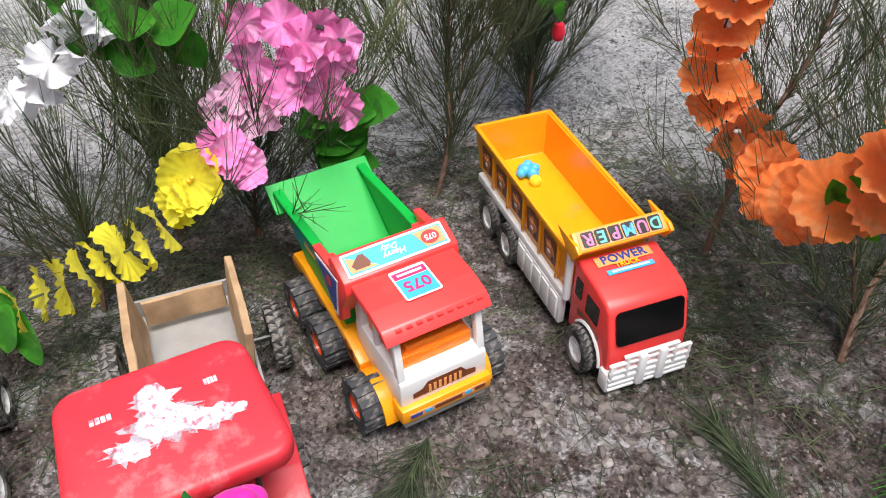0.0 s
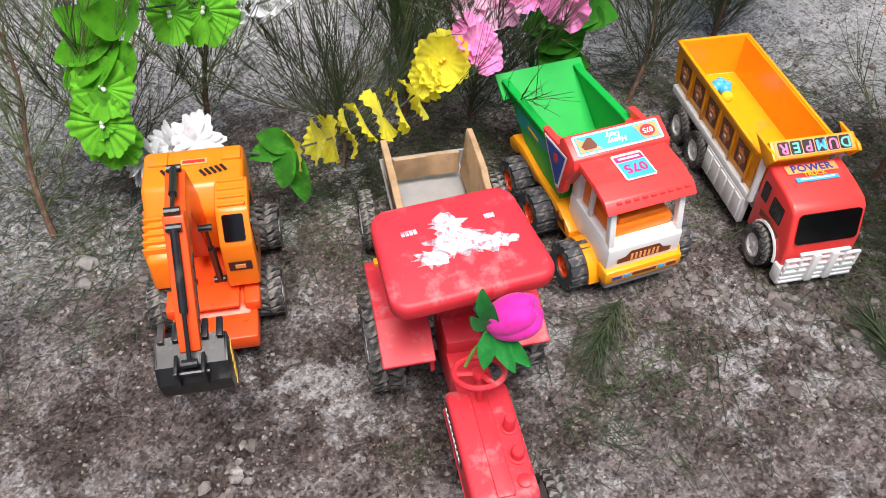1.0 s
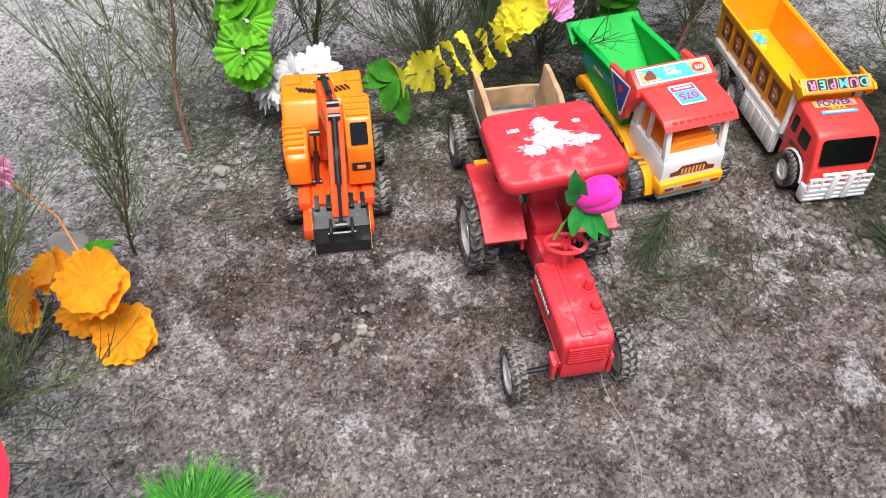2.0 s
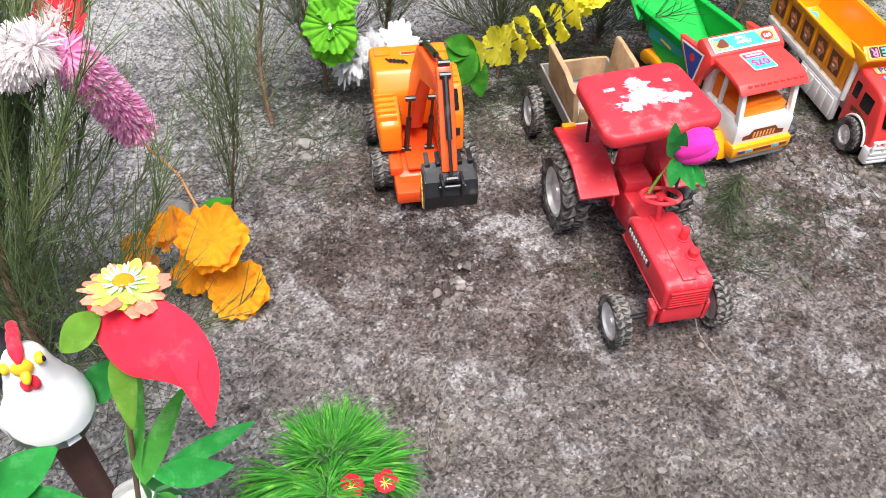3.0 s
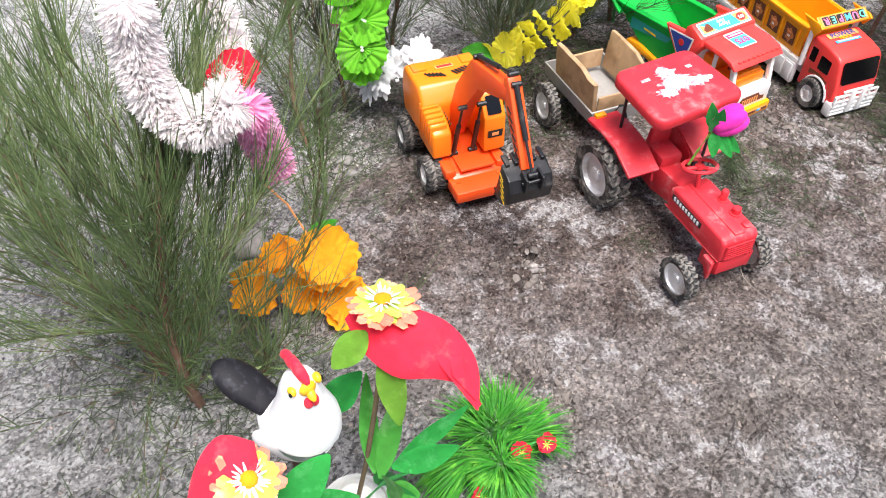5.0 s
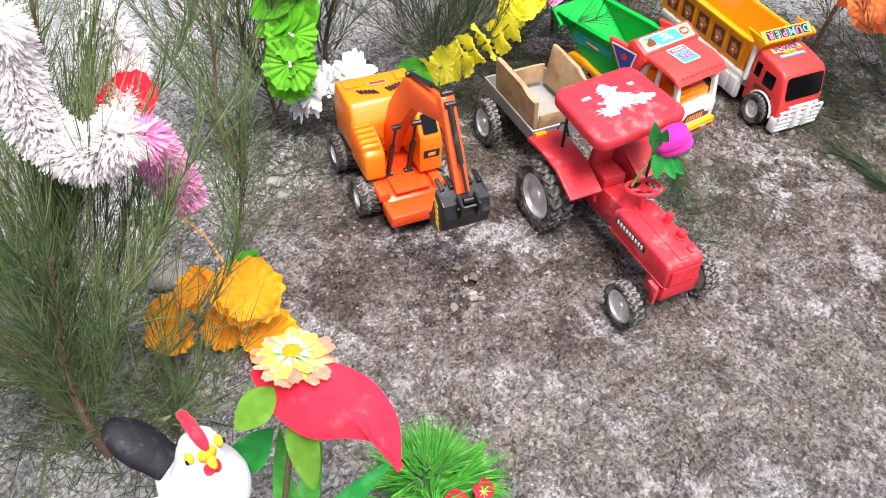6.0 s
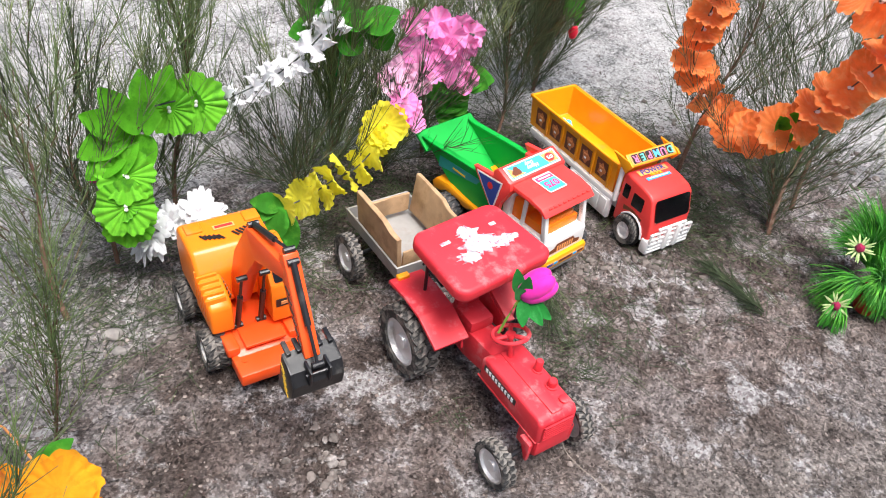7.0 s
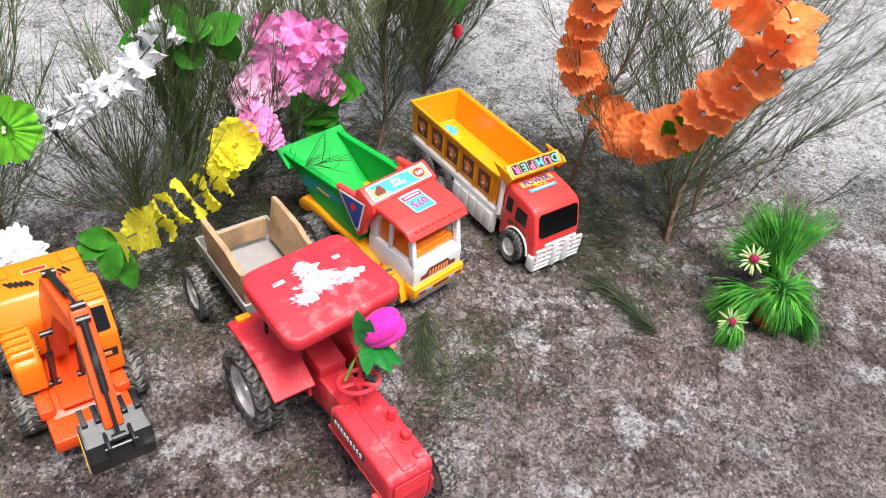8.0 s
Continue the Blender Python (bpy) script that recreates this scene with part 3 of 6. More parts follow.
# ---- tipper with the green bed ----
def build_tipper():
    g = empty("toy_tipper_truck", pose(-0.0085, 0.531, 0.0, 0, 0, -62.8) @ Matrix.Diagonal((0.887, 0.91, 0.925, 1)))
    tagged(g, "toy tipper truck with green bed, red roof and orange chassis", "toy truck", group="toy vehicles")
    for x in (-0.032, -0.13, -0.196):
        for s in (-1, 1):
            wheel(g, x, s * 0.064, 0.0295, 0.03, grey_rubber, orange_red, s, lugs=15, lug=0.0024, spokes=6, rim_r=0.5, rim_label="red rim", slant=3)
    ch = box(-0.25, -0.01, -0.032, 0.032, 0.024, 0.045, 0.002)
    part("chassis", ch, grey_plastic, g, "grey underframe")
    sk = bmesh.new()
    for s in (-1, 1):
        prof = [(-0.245, 0.058), (-0.235, 0.07), (-0.205, 0.073), (-0.17, 0.068), (-0.15, 0.066), (-0.1, 0.066), (-0.075, 0.058), (-0.06, 0.052), (-0.06, 0.04), (-0.09, 0.038), (-0.1, 0.052), (-0.115, 0.058), (-0.145, 0.058), (-0.16, 0.052), (-0.165, 0.052), (-0.18, 0.058), (-0.212, 0.058), (-0.222, 0.05), (-0.24, 0.048)]
        prism(prof, s * 0.036, s * 0.058, 0.0015, sk)
    box(-0.24, -0.06, -0.04, 0.04, 0.05, 0.06, 0.002, sk)
    part("side_skirt", sk, amber, g, "orange side skirts over the wheels")
    for s in (-1, 1):
        ol = [(-0.018, -0.01), (-0.004, 0.009), (0.003, -0.004), (0.012, 0.008), (0.018, -0.008), (0.006, 0.002), (-0.003, -0.01), (-0.009, 0.0)]
        plate(g, "flame_sticker", 0, 0, face((-0.088, s * 0.0583, 0.052), (-s, 0, 0), Z), ink_brown, "", outline=ol)
    # bed
    fl = prism([(-0.105, 0.062), (-0.105, 0.065), (-0.18, 0.065), (-0.208, 0.074), (-0.262, 0.107), (-0.295, 0.124), (-0.297, 0.121), (-0.264, 0.104), (-0.21, 0.0715), (-0.181, 0.062)], -0.0478, 0.0478, 0.0006, seg=1)
    bed = part("bed", fl, green_plastic, g, "open green tipping bed")
    part("tail_lip", prism([(-0.262, 0.107), (-0.295, 0.1255), (-0.297, 0.1215), (-0.264, 0.1035)], -0.062, 0.062, 0.0006, seg=1), green_plastic, bed)
    part("front_wall", box(-0.108, -0.105, -0.048, 0.048, 0.062, 0.132, 0.0006), green_plastic, bed)
    for s in (-1, 1):
        a, b = sorted((s * 0.051, s * 0.048))
        wl = part("side_wall", prism([(-0.105, 0.062), (-0.107, 0.13), (-0.17, 0.128), (-0.265, 0.121), (-0.288, 0.121), (-0.262, 0.104), (-0.21, 0.072), (-0.18, 0.062)], a, b, 0.0008, seg=1), green_plastic, bed)
        a, b = sorted((s * 0.046, s * 0.0565))
        part("rail", prism([(-0.107, 0.129), (-0.107, 0.133), (-0.17, 0.131), (-0.265, 0.1235), (-0.284, 0.124), (-0.284, 0.12), (-0.265, 0.1195), (-0.17, 0.127)], a, b, 0.001, seg=1), green_plastic, bed)
    for s in (-1, 1):
        ol = [(-0.05, -0.012), (0.042, 0.004), (0.05, 0.016), (-0.05, 0.008)]
        ol = ol if s < 0 else [(-x, y) for x, y in ol[::-1]]
        st = plate(bed, "side_sticker", 0, 0, face((-0.19, s * 0.0513, 0.1), (-s, 0, 0), Z), ink_teal, "teal printed sticker", outline=ol)
        plate(st, "print_bar", 0.03, 0.003, face((-0.19, s * 0.0522, 0.103), (-s, 0, 0), (0.08, 0, 1)), ink_yellow)
        r = part("rail_end", box(-0.14, -0.09, s * 0.049 - 0.006, s * 0.049 + 0.006, 0.126, 0.1355, 0.0018), cab_red, bed, "red rail end")
    # canopy board of the bed, over the cab
    hd = prism([(-0.112, 0.1), (-0.108, 0.158), (-0.1, 0.165), (-0.07, 0.153), (-0.068, 0.14), (-0.09, 0.1)], -0.061, 0.061, 0.0018)
    for s in (-1, 1):
        a, b = sorted((s * 0.052, s * 0.061))
        prism([(-0.152, 0.143), (-0.078, 0.152), (-0.086, 0.094), (-0.098, 0.084)], a, b, 0.0012, hd)
    head = part("headboard", hd, cab_red, bed, "red headboard over the cab")
    sl = face((-0.085, 0, 0.1594), (0, -1, 0), (0.928, 0, -0.371))
    hp = plate(head, "headboard_sticker", 0.108, 0.026, sl, ink_white, "white-edged blue sticker", r=0.002)
    z1 = sl @ Matrix.Translation((0, 0, 0.0007))
    plate(hp, "sticker_field", 0.103, 0.021, z1, ink_blue, "", t=0.0003)
    plate(hp, "sticker_corner", 0, 0, z1 @ Matrix.Translation((0, 0, 0.0004)), ink_peach, "", t=0.0003, outline=[(-0.05, -0.009), (-0.022, -0.009), (-0.03, 0.009), (-0.05, 0.009)])
    plate(hp, "sticker_corner", 0, 0, z1 @ Matrix.Translation((0, 0, 0.0004)), ink_peach, "", t=0.0003, outline=[(0.022, 0.009), (0.05, -0.009), (0.05, 0.009)])
    plate(hp, "badge", 0, 0, z1 @ Matrix.Translation((0.037, 0, 0.0008)), ink_brown, "", t=0.0003, outline=[(-0.009, 0.003), (-0.005, -0.007), (0.0, -0.0075), (0.01, 0.002), (0.007, 0.007), (-0.007, 0.007)])
    plate(hp, "badge", 0, 0, z1 @ Matrix.Translation((-0.037, 0, 0.0008)), ink_red, "", t=0.0003, outline=[(0.0095 * math.cos(a), 0.0075 * math.sin(a)) for a in [2 * math.pi * k / 18 for k in range(18)]])
    words(hp, "letters", "075", 0.0085, z1 @ Matrix.Translation((-0.037, 0, 0.0013)), ink_white)
    words(hp, "letters", "Heavy", 0.0095, z1 @ Matrix.Translation((0.002, 0.003, 0.0007)), ink_white, shear=0.2)
    words(hp, "letters", "Duty", 0.0085, z1 @ Matrix.Translation((0.005, -0.0045, 0.0007)), ink_white, shear=0.2)
    for s in (-1, 1):
        tri = [(-0.034, 0.014), (0.008, -0.034), (0.014, -0.032), (0.024, 0.02)] if s < 0 else [(-0.024, 0.02), (-0.014, -0.032), (-0.008, -0.034), (0.034, 0.014)]
        mm = face((-0.109, s * 0.0613, 0.1265), (-s, 0, 0), Z)
        tp = plate(head, "side_badge", 0, 0, mm, ink_white, "", outline=tri)
        sc = [(x * 0.86, y * 0.86) for x, y in tri]
        plate(tp, "badge_field", 0, 0, mm @ Matrix.Translation((0, 0, 0.0007)), ink_navy, "", t=0.0003, outline=sc)
        plate(tp, "badge_spot", 0, 0, mm @ Matrix.Translation((0, 0.003, 0.0011)), ink_red, "", t=0.0003, outline=[(0.006 * math.cos(a), 0.006 * math.sin(a)) for a in [2 * math.pi * k / 14 for k in range(14)]])
    # cab
    cab = part("cab_lower", prism([(-0.09, 0.05), (-0.09, 0.088), (0.004, 0.088), (0.01, 0.082), (0.011, 0.05)], -0.047, 0.047, 0.0025), white_plastic, g, "white cab")
    part("rear_cab_wall", box(-0.09, -0.075, -0.046, 0.046, 0.07, 0.142, 0.002), white_plastic, g, "white cab wall")
    for s in (-1, 1):
        part("pillar", prism([(0.0, 0.076), (0.009, 0.076), (-0.003, 0.137), (-0.012, 0.137)], s * 0.0465, s * 0.039, 0.001), white_plastic, g)
        part("pillar", box(-0.05, -0.043, min(s * 0.0455, s * 0.041), max(s * 0.0455, s * 0.041), 0.068, 0.142, 0.0012), white_plastic, g)
    ins = box(-0.075, -0.05, -0.04, 0.04, 0.074, 0.122, 0.004)
    box(-0.05, -0.004, -0.038, 0.038, 0.074, 0.102, 0.003, ins)
    box(-0.02, -0.008, -0.03, 0.03, 0.1, 0.111, 0.003, ins)
    part("cab_interior", ins, orange, g, "orange seat and dashboard")
    part("steering_wheel", tube([(-0.03 + 0.004 * math.cos(a), -0.014 + 0.011 * math.sin(a), 0.114 + 0.008 * math.cos(a)) for a in [2 * math.pi * k / 16 for k in range(17)]], 0.0012, 6), black_plastic, g)
    part("windshield", plate_box(face((0.0008, 0, 0.113), (0, 1, 0), (-0.12, 0, 1)), 0.08, 0.054), clear, g, "clear windshield").visible_shadow = False
    rf = prism([(-0.095, 0.14), (-0.095, 0.15), (-0.03, 0.149), (-0.006, 0.144), (0.006, 0.134), (0.002, 0.132), (-0.012, 0.138), (-0.04, 0.141)], -0.055, 0.055, 0.0016)
    for i in range(9):
        box(-0.004, -0.001, -0.042 + i * 0.0105, -0.036 + i * 0.0105, 0.139, 0.1428, 0.0, rf)
    roof = part("cab_roof", rf, cab_red, g, "red roof with visor")
    pl = face((-0.045, 0, 0.1501), (0, -1, 0), (1, 0, -0.016))
    rs = plate(roof, "roof_sticker", 0.038, 0.042, pl, ink_white, "white-edged number sticker", r=0.003)
    plate(rs, "sticker_field", 0.034, 0.026, pl @ Matrix.Translation((0, 0.006, 0.0007)), ink_blue, "", t=0.0003)
    plate(rs, "sticker_band", 0.034, 0.009, pl @ Matrix.Translation((0, -0.0125, 0.0007)), ink_pink, "", t=0.0003)
    plate(rs, "print_bar", 0.026, 0.003, pl @ Matrix.Translation((0, -0.0125, 0.0011)), ink_white, "", t=0.0003)
    words(rs, "letters", "075", 0.0185, pl @ Matrix.Translation((0, 0.004, 0.0012)), ink_pink)
    fb = bmesh.new()
    box(-0.006, 0.018, -0.05, 0.05, 0.034, 0.054, 0.004, fb)
    part("front_bumper", fb, amber, g, "orange bumper and wheel arches")
    for s in (-1, 1):
        rim_pts = [(-0.032 + 0.035 * math.cos(a), 0.026 + 0.033 * math.sin(a)) for a in [math.pi * k / 12 for k in range(13)]]
        low_pts = [(-0.032 + 0.031 * math.cos(a), 0.026 + 0.029 * math.sin(a)) for a in [math.pi * k / 12 for k in range(12, -1, -1)]]
        part("wheel_arch", prism(rim_pts + low_pts, s * 0.04, s * 0.06, 0.0), amber, g)
    part("under_bumper", box(-0.004, 0.014, -0.046, 0.046, 0.024, 0.034, 0.002), grey_plastic, g, "dusty grey lower bumper")
    mg = face((0.0182, 0, 0.0445), Y, Z)
    bs = plate(g, "bumper_sticker", 0.084, 0.007, mg, ink_peach)
    for y, w, mm in ((-0.035, 0.012, ink_navy), (-0.022, 0.008, ink_blue), (0, 0.03, ink_brown), (0.022, 0.008, ink_blue), (0.035, 0.012, ink_brown)):
        plate(bs, "print_bar", w, 0.004, mg @ Matrix.Translation((y, 0, 0.0007)), mm)
    mg = face((0.0109, 0, 0.067), Y, (-0.03, 0, 1))
    gs = plate(g, "grille_sticker", 0, 0, mg, ink_brown, "brown printed grille", outline=[(-0.034, -0.007), (0.034, -0.007), (0.034, -0.001), (0.024, 0.001), (0.018, 0.008), (-0.018, 0.008), (-0.024, 0.001), (-0.034, -0.001)])
    for i in range(7):
        plate(gs, "print_bar", 0.0028, 0.009, mg @ Matrix.Translation((-0.0165 + i * 0.0055, -0.001, 0.0007)), ink_peach)
    return g


def plate_box(m, w, h):
    return box(-w / 2, w / 2, -h / 2, h / 2, -0.0004, 0.0004, 0.0, None, m)


def glass_material():
    m = bpy.data.materials.new("clear plastic pane")
    m.use_nodes = True
    b = m.node_tree.nodes["Principled BSDF"]
    b.inputs["Transmission Weight"].default_value = 1.0
    b.inputs["Roughness"].default_value = 0.03
    b.inputs["IOR"].default_value = 1.05
    return m


clear = glass_material()
build_dumper()
build_tipper()


# ---- tractor ----
def build_tractor():
    g = empty("toy_tractor", pose(-0.129, 0.2298, 0.0, 0, 0, -71))
    tagged(g, "worn red toy tractor with canopy and dusty black tyres", "toy tractor", group="toy vehicles")
    for s in (-1, 1):
        wheel(g, -0.003 - 0.004 * s, -0.011 + s * 0.0585, 0.029, 0.016, rubber, rim_silver, s, lugs=20, lug=0.0018, spokes=0, rim_r=0.72, rim_label="grey metal-look rim")
        wheel(g, -0.19, s * 0.067 - 0.002, 0.047, 0.03, rubber, rim_silver, s, lugs=18, lug=0.003, spokes=0, rim_r=0.66, rim_label="grey metal-look rim")
    part("front_axle", cyl((0.001, -0.068, 0.0275), (-0.007, 0.046, 0.0275), 0.003, 10), black_plastic, g)
    part("rear_axle", cyl((-0.19, -0.066, 0.046), (-0.19, 0.062, 0.046), 0.006, 10), black_plastic, g)
    # body: bonnet with a crease along each shoulder, gearbox behind it
    bn = prism([(-0.108, 0.05), (-0.108, 0.083), (-0.098, 0.0875), (-0.003, 0.0865), (0.003, 0.081), (0.004, 0.05)], -0.027, 0.027, 0.004, seg=3)
    box(-0.1, -0.002, -0.0075, 0.0075, 0.0858, 0.0885, 0.0012, bn)
    bonnet = part("bonnet", bn, red_paint, g, "scuffed red bonnet")
    for s in (-1, 1):
        part("edge_strip", box(-0.11, 0.003, s * 0.0265 - 0.0012, s * 0.0265 + 0.0012, 0.0515, 0.0532, 0.0004), black_plastic if s > 0 else red_paint, bonnet)
        pl = plate(bonnet, "side_strip", 0.06, 0.0085, face((-0.07, s * 0.0272, 0.0745), (-s, 0, 0), (0.06, 0, 1)), ink_black, "black name strip")
        for i in range(9):
            plate(pl, "print_bar", 0.0034, 0.0055, face((-0.07 + s * (-0.024 + i * 0.006), s * 0.0279, 0.0745), (-s, 0, 0), (0.06, 0, 1)), ink_white)
    part("front_block", prism([(-0.03, 0.022), (-0.03, 0.05), (0.004, 0.05), (0.004, 0.028), (-0.004, 0.022)], -0.024, 0.024, 0.002), red_paint, g)
    for s in (-1, 1):
        part("axle_bracket", prism([(-0.012, 0.046), (0.006, 0.046), (0.005, 0.018), (0.001, 0.018)], s * 0.03 - 0.0025, s * 0.03 + 0.0025, 0.0008), red_paint, g)
    part("axle_beam", box(-0.011, 0.004, -0.033, 0.033, 0.036, 0.047, 0.0015), red_paint, g)
    grille = plate(bonnet, "grille", 0.042, 0.024, face((0.0042, 0, 0.065), Y, Z), red_paint)
    for i in range(6):
        part("grille_bar", box(0.0045, 0.0062, -0.02, 0.02, 0.055 + i * 0.004, 0.0565 + i * 0.004), red_paint, grille)
    for x, r, h in ((-0.034, 0.0055, 0.009), (-0.06, 0.0048, 0.015)):
        cap = lathe([(0, 0), (r * 1.4, 0), (r * 1.4, 0.0018), (r, 0.002), (r, h), (r * 0.8, h + 0.0015), (0, h + 0.0015)], 14, None, Matrix.Translation((x, 0.017, 0.0865)))
        part("cap", cap, red_paint, bonnet)
    part("knob", lathe([(0, 0), (0.006, 0), (0.006, 0.003), (0.0045, 0.004), (0, 0.004)], 14, None, Matrix.Translation((-0.012, 0.017, 0.086))), red_paint, bonnet)
    part("gearbox", prism([(-0.2, 0.04), (-0.2, 0.075), (-0.14, 0.079), (-0.1, 0.083), (-0.08, 0.083), (-0.08, 0.05), (-0.15, 0.035)], -0.017, 0.017, 0.002), red_paint, g)
    # steering column and wheel
    col = part("steering_column", cyl((-0.084, 0, 0.08), (-0.092, 0, 0.114), 0.003, 10), red_paint, g)
    mw = Matrix.Translation((-0.093, 0, 0.116)) @ Matrix.Rotation(radians(-18), 4, 'Y')
    ring = tube([(0.021 * math.cos(a), 0.021 * math.sin(a), 0) for a in [2 * math.pi * k / 28 for k in range(29)]], 0.0026, 8)
    for k in range(3):
        a = 2 * math.pi * k / 3 + 0.4
        tube([(0, 0, -0.001), (0.02 * math.cos(a), 0.02 * math.sin(a), 0)], 0.0026, 6, ring)
    lathe([(0, -0.003), (0.006, -0.003), (0.006, 0.002), (0, 0.003)], 12, ring)
    ring.transform(mw)
    part("steering_wheel", ring, red_paint, g)
    # seat
    seat = box(-0.18, -0.142, -0.017, 0.017, 0.076, 0.094, 0.004)
    prism([(-0.186, 0.085), (-0.174, 0.085), (-0.174, 0.118), (-0.182, 0.118)], -0.016, 0.016, 0.003, seat)
    part("seat", seat, red_paint, g, "red seat")
    for s in (-1, 1):
        fd = prism([(-0.238, 0.102), (-0.236, 0.109), (-0.2, 0.112), (-0.166, 0.109), (-0.126, 0.091), (-0.128, 0.086), (-0.168, 0.104), (-0.2, 0.107)], s * 0.028, s * 0.075, 0.0014)
        prism([(-0.225, 0.104), (-0.175, 0.105), (-0.138, 0.09), (-0.133, 0.066), (-0.205, 0.066)], s * 0.028, s * 0.032, 0.0008, fd)
        fender = part("fender", fd, red_paint, g, "scuffed red fender", angle=22)
        part("lamp", box(-0.236, -0.228, s * 0.058 - 0.008, s * 0.058 + 0.008, 0.1085, 0.114, 0.001), amber, fender, "small amber lamp")
        part("canopy_post", cyl((-0.2, s * 0.046, 0.108), (-0.196, s * 0.05, 0.186), 0.0022, 8), black_plastic, g, "thin black post")
    part("canopy_post", cyl((-0.128, 0.04, 0.086), (-0.132, 0.045, 0.184), 0.0022, 8), black_plastic, g, "thin black post")
    # canopy: a rounded slab with drooping rim
    c = Matrix.Translation((-0.166, -0.002, 0.1845)) @ Matrix.Rotation(radians(6), 4, 'Z') @ Matrix.Rotation(radians(4), 4, 'Y')
    cp = box(-0.053, 0.053, -0.07, 0.07, -0.009, 0.009, 0.0)
    for v in cp.verts:
        if v.co.x < 0:
            v.co.y *= 0.9
    bevel(cp, 0.016, 5, [e for e in cp.edges if abs(e.verts[0].co.z - e.verts[1].co.z) > 0.01])
    bevel(cp, 0.0055, 3, [e for e in cp.edges if e.calc_face_angle(0) > 1.0 and abs(e.verts[0].co.z - e.verts[1].co.z) < 0.001])
    cp.transform(c)
    canopy = part("canopy", cp, red_paint, g, "red canopy with a worn white print")
    rnd = random.Random(4)
    bl = bmesh.new()
    mm = c @ face((-0.006, 0, 0.0094), (0, -1, 0), (1, 0, 0))
    for (cx, cy, rx, ry, n) in ((0.0, 0.004, 0.022, 0.014, 40), (0.021, 0.014, 0.013, 0.009, 30), (-0.022, 0.012, 0.015, 0.008, 36), (0.002, -0.013, 0.013, 0.01, 30), (-0.036, 0.013, 0.006, 0.004, 14)):
        pts = [(1.2 * (cx + rx * math.cos(a) * rnd.uniform(0.6, 1.25)), 1.15 * (cy + ry * math.sin(a) * rnd.uniform(0.6, 1.25))) for a in [2 * math.pi * k / n for k in range(n)]]
        fz = bl.faces.new([bl.verts.new((x, y, 0.0002 * rnd.random())) for x, y in pts])
    bmesh.ops.solidify(bl, geom=bl.faces[:], thickness=0.0003)
    bl.transform(mm)
    part("canopy_print", bl, print_white, canopy, "worn white print", smooth=False)
    for x, w in ((0.036, 0.014), (-0.034, 0.009)):
        for i in range(4):
            plate(canopy, "print_bar", w / 5, 0.005, mm @ Matrix.Translation((x + (i - 1.5) * w / 4, -0.014, 0.0)), print_white)
    for ch in g.children:
        if ch.name.split('.')[0] in ('bonnet', 'front_block'):
            ch.location = (0.009, 0.0, -0.001)
        elif ch.name.split('.')[0] in ('steering_column', 'steering_wheel', 'gearbox', 'seat', 'axle_bracket', 'axle_beam'):
            ch.location = (0.004, 0.0, 0.001)
    part("hitch", cyl((-0.2, 0, 0.05), (-0.262, 0.0, 0.052), 0.004, 8), black_plastic, g)
    return g


def board(x0, x1, y0, y1, z0, z1, seed, bend=0.0015):
    """A rough-sawn board, uneven at its ends."""
    rnd = random.Random(seed)
    b = box(x0, x1, y0, y1, z0, z1, 0.0008, seg=1)
    bmesh.ops.subdivide_edges(b, edges=[e for e in b.edges if e.calc_length() > 0.03], cuts=5)
    for v in b.verts:
        v.co += Vector((rnd.uniform(-1, 1), rnd.uniform(-0.4, 0.4), rnd.uniform(-1, 1))) * 0.0006
    return b


def build_trailer():
    g = empty("toy_trailer", pose(-0.2288, 0.5736, 0.0, 0, 0, -71) @ Matrix.Diagonal((0.93, 0.93, 1, 1)))
    tagged(g, "toy farm trailer with raw wooden boards on a grey tray", "toy trailer", group="toy vehicles")
    for s in (-1, 1):
        wheel(g, -0.012, s * 0.08, 0.0345, 0.016, rubber, rim_silver, s, lugs=22, lug=0.0016, spokes=0, rim_r=0.62, rim_label="dull silver rim")
    part("axle", cyl((-0.012, -0.078, 0.0345), (-0.012, 0.078, 0.0345), 0.003, 8), black_plastic, g)
    part("tray", tub(-0.075, 0.078, 0.05, 0.054, 0.046, 0.07, 0.003), tray_grey, g, "grey tin tray")
    part("axle_block", box(-0.03, 0.006, -0.03, 0.03, 0.028, 0.048, 0.002), grey_plastic, g)
    for s, x0, x1 in ((-1, -0.045, 0.072), (1, -0.045, 0.06)):
        b = board(x0, x1, -0.0038, 0.0038, 0.0, 0.062, 5 + s)
        for v in b.verts:
            if v.co.z > 0.03 and v.co.x > 0.04:
                v.co.z -= 0.006
        b.transform(Matrix.Translation((0, s * 0.0445, 0.058)) @ Matrix.Rotation(radians(-6 * s), 4, 'X'))
        part("side_board", b, wood, g, "upright raw wood board")
    part("cross_board", board(-0.05, -0.046, -0.04, 0.04, 0.058, 0.088, 9), wood, g, "raw wood cross board")
    part("cross_board", board(0.07, 0.074, -0.042, 0.042, 0.056, 0.09, 10), wood, g, "raw wood cross board")
    part("drawbar", cyl((0.078, 0, 0.052), (0.118, 0, 0.052), 0.0035, 8), black_plastic, g)
    hook = part("hook", tube([(0.082, -0.012, 0.066), (0.086, -0.01, 0.078), (0.09, -0.005, 0.08), (0.092, -0.002, 0.07), (0.096, 0.0, 0.06)], 0.002, 6), black_plastic, g)
    return g


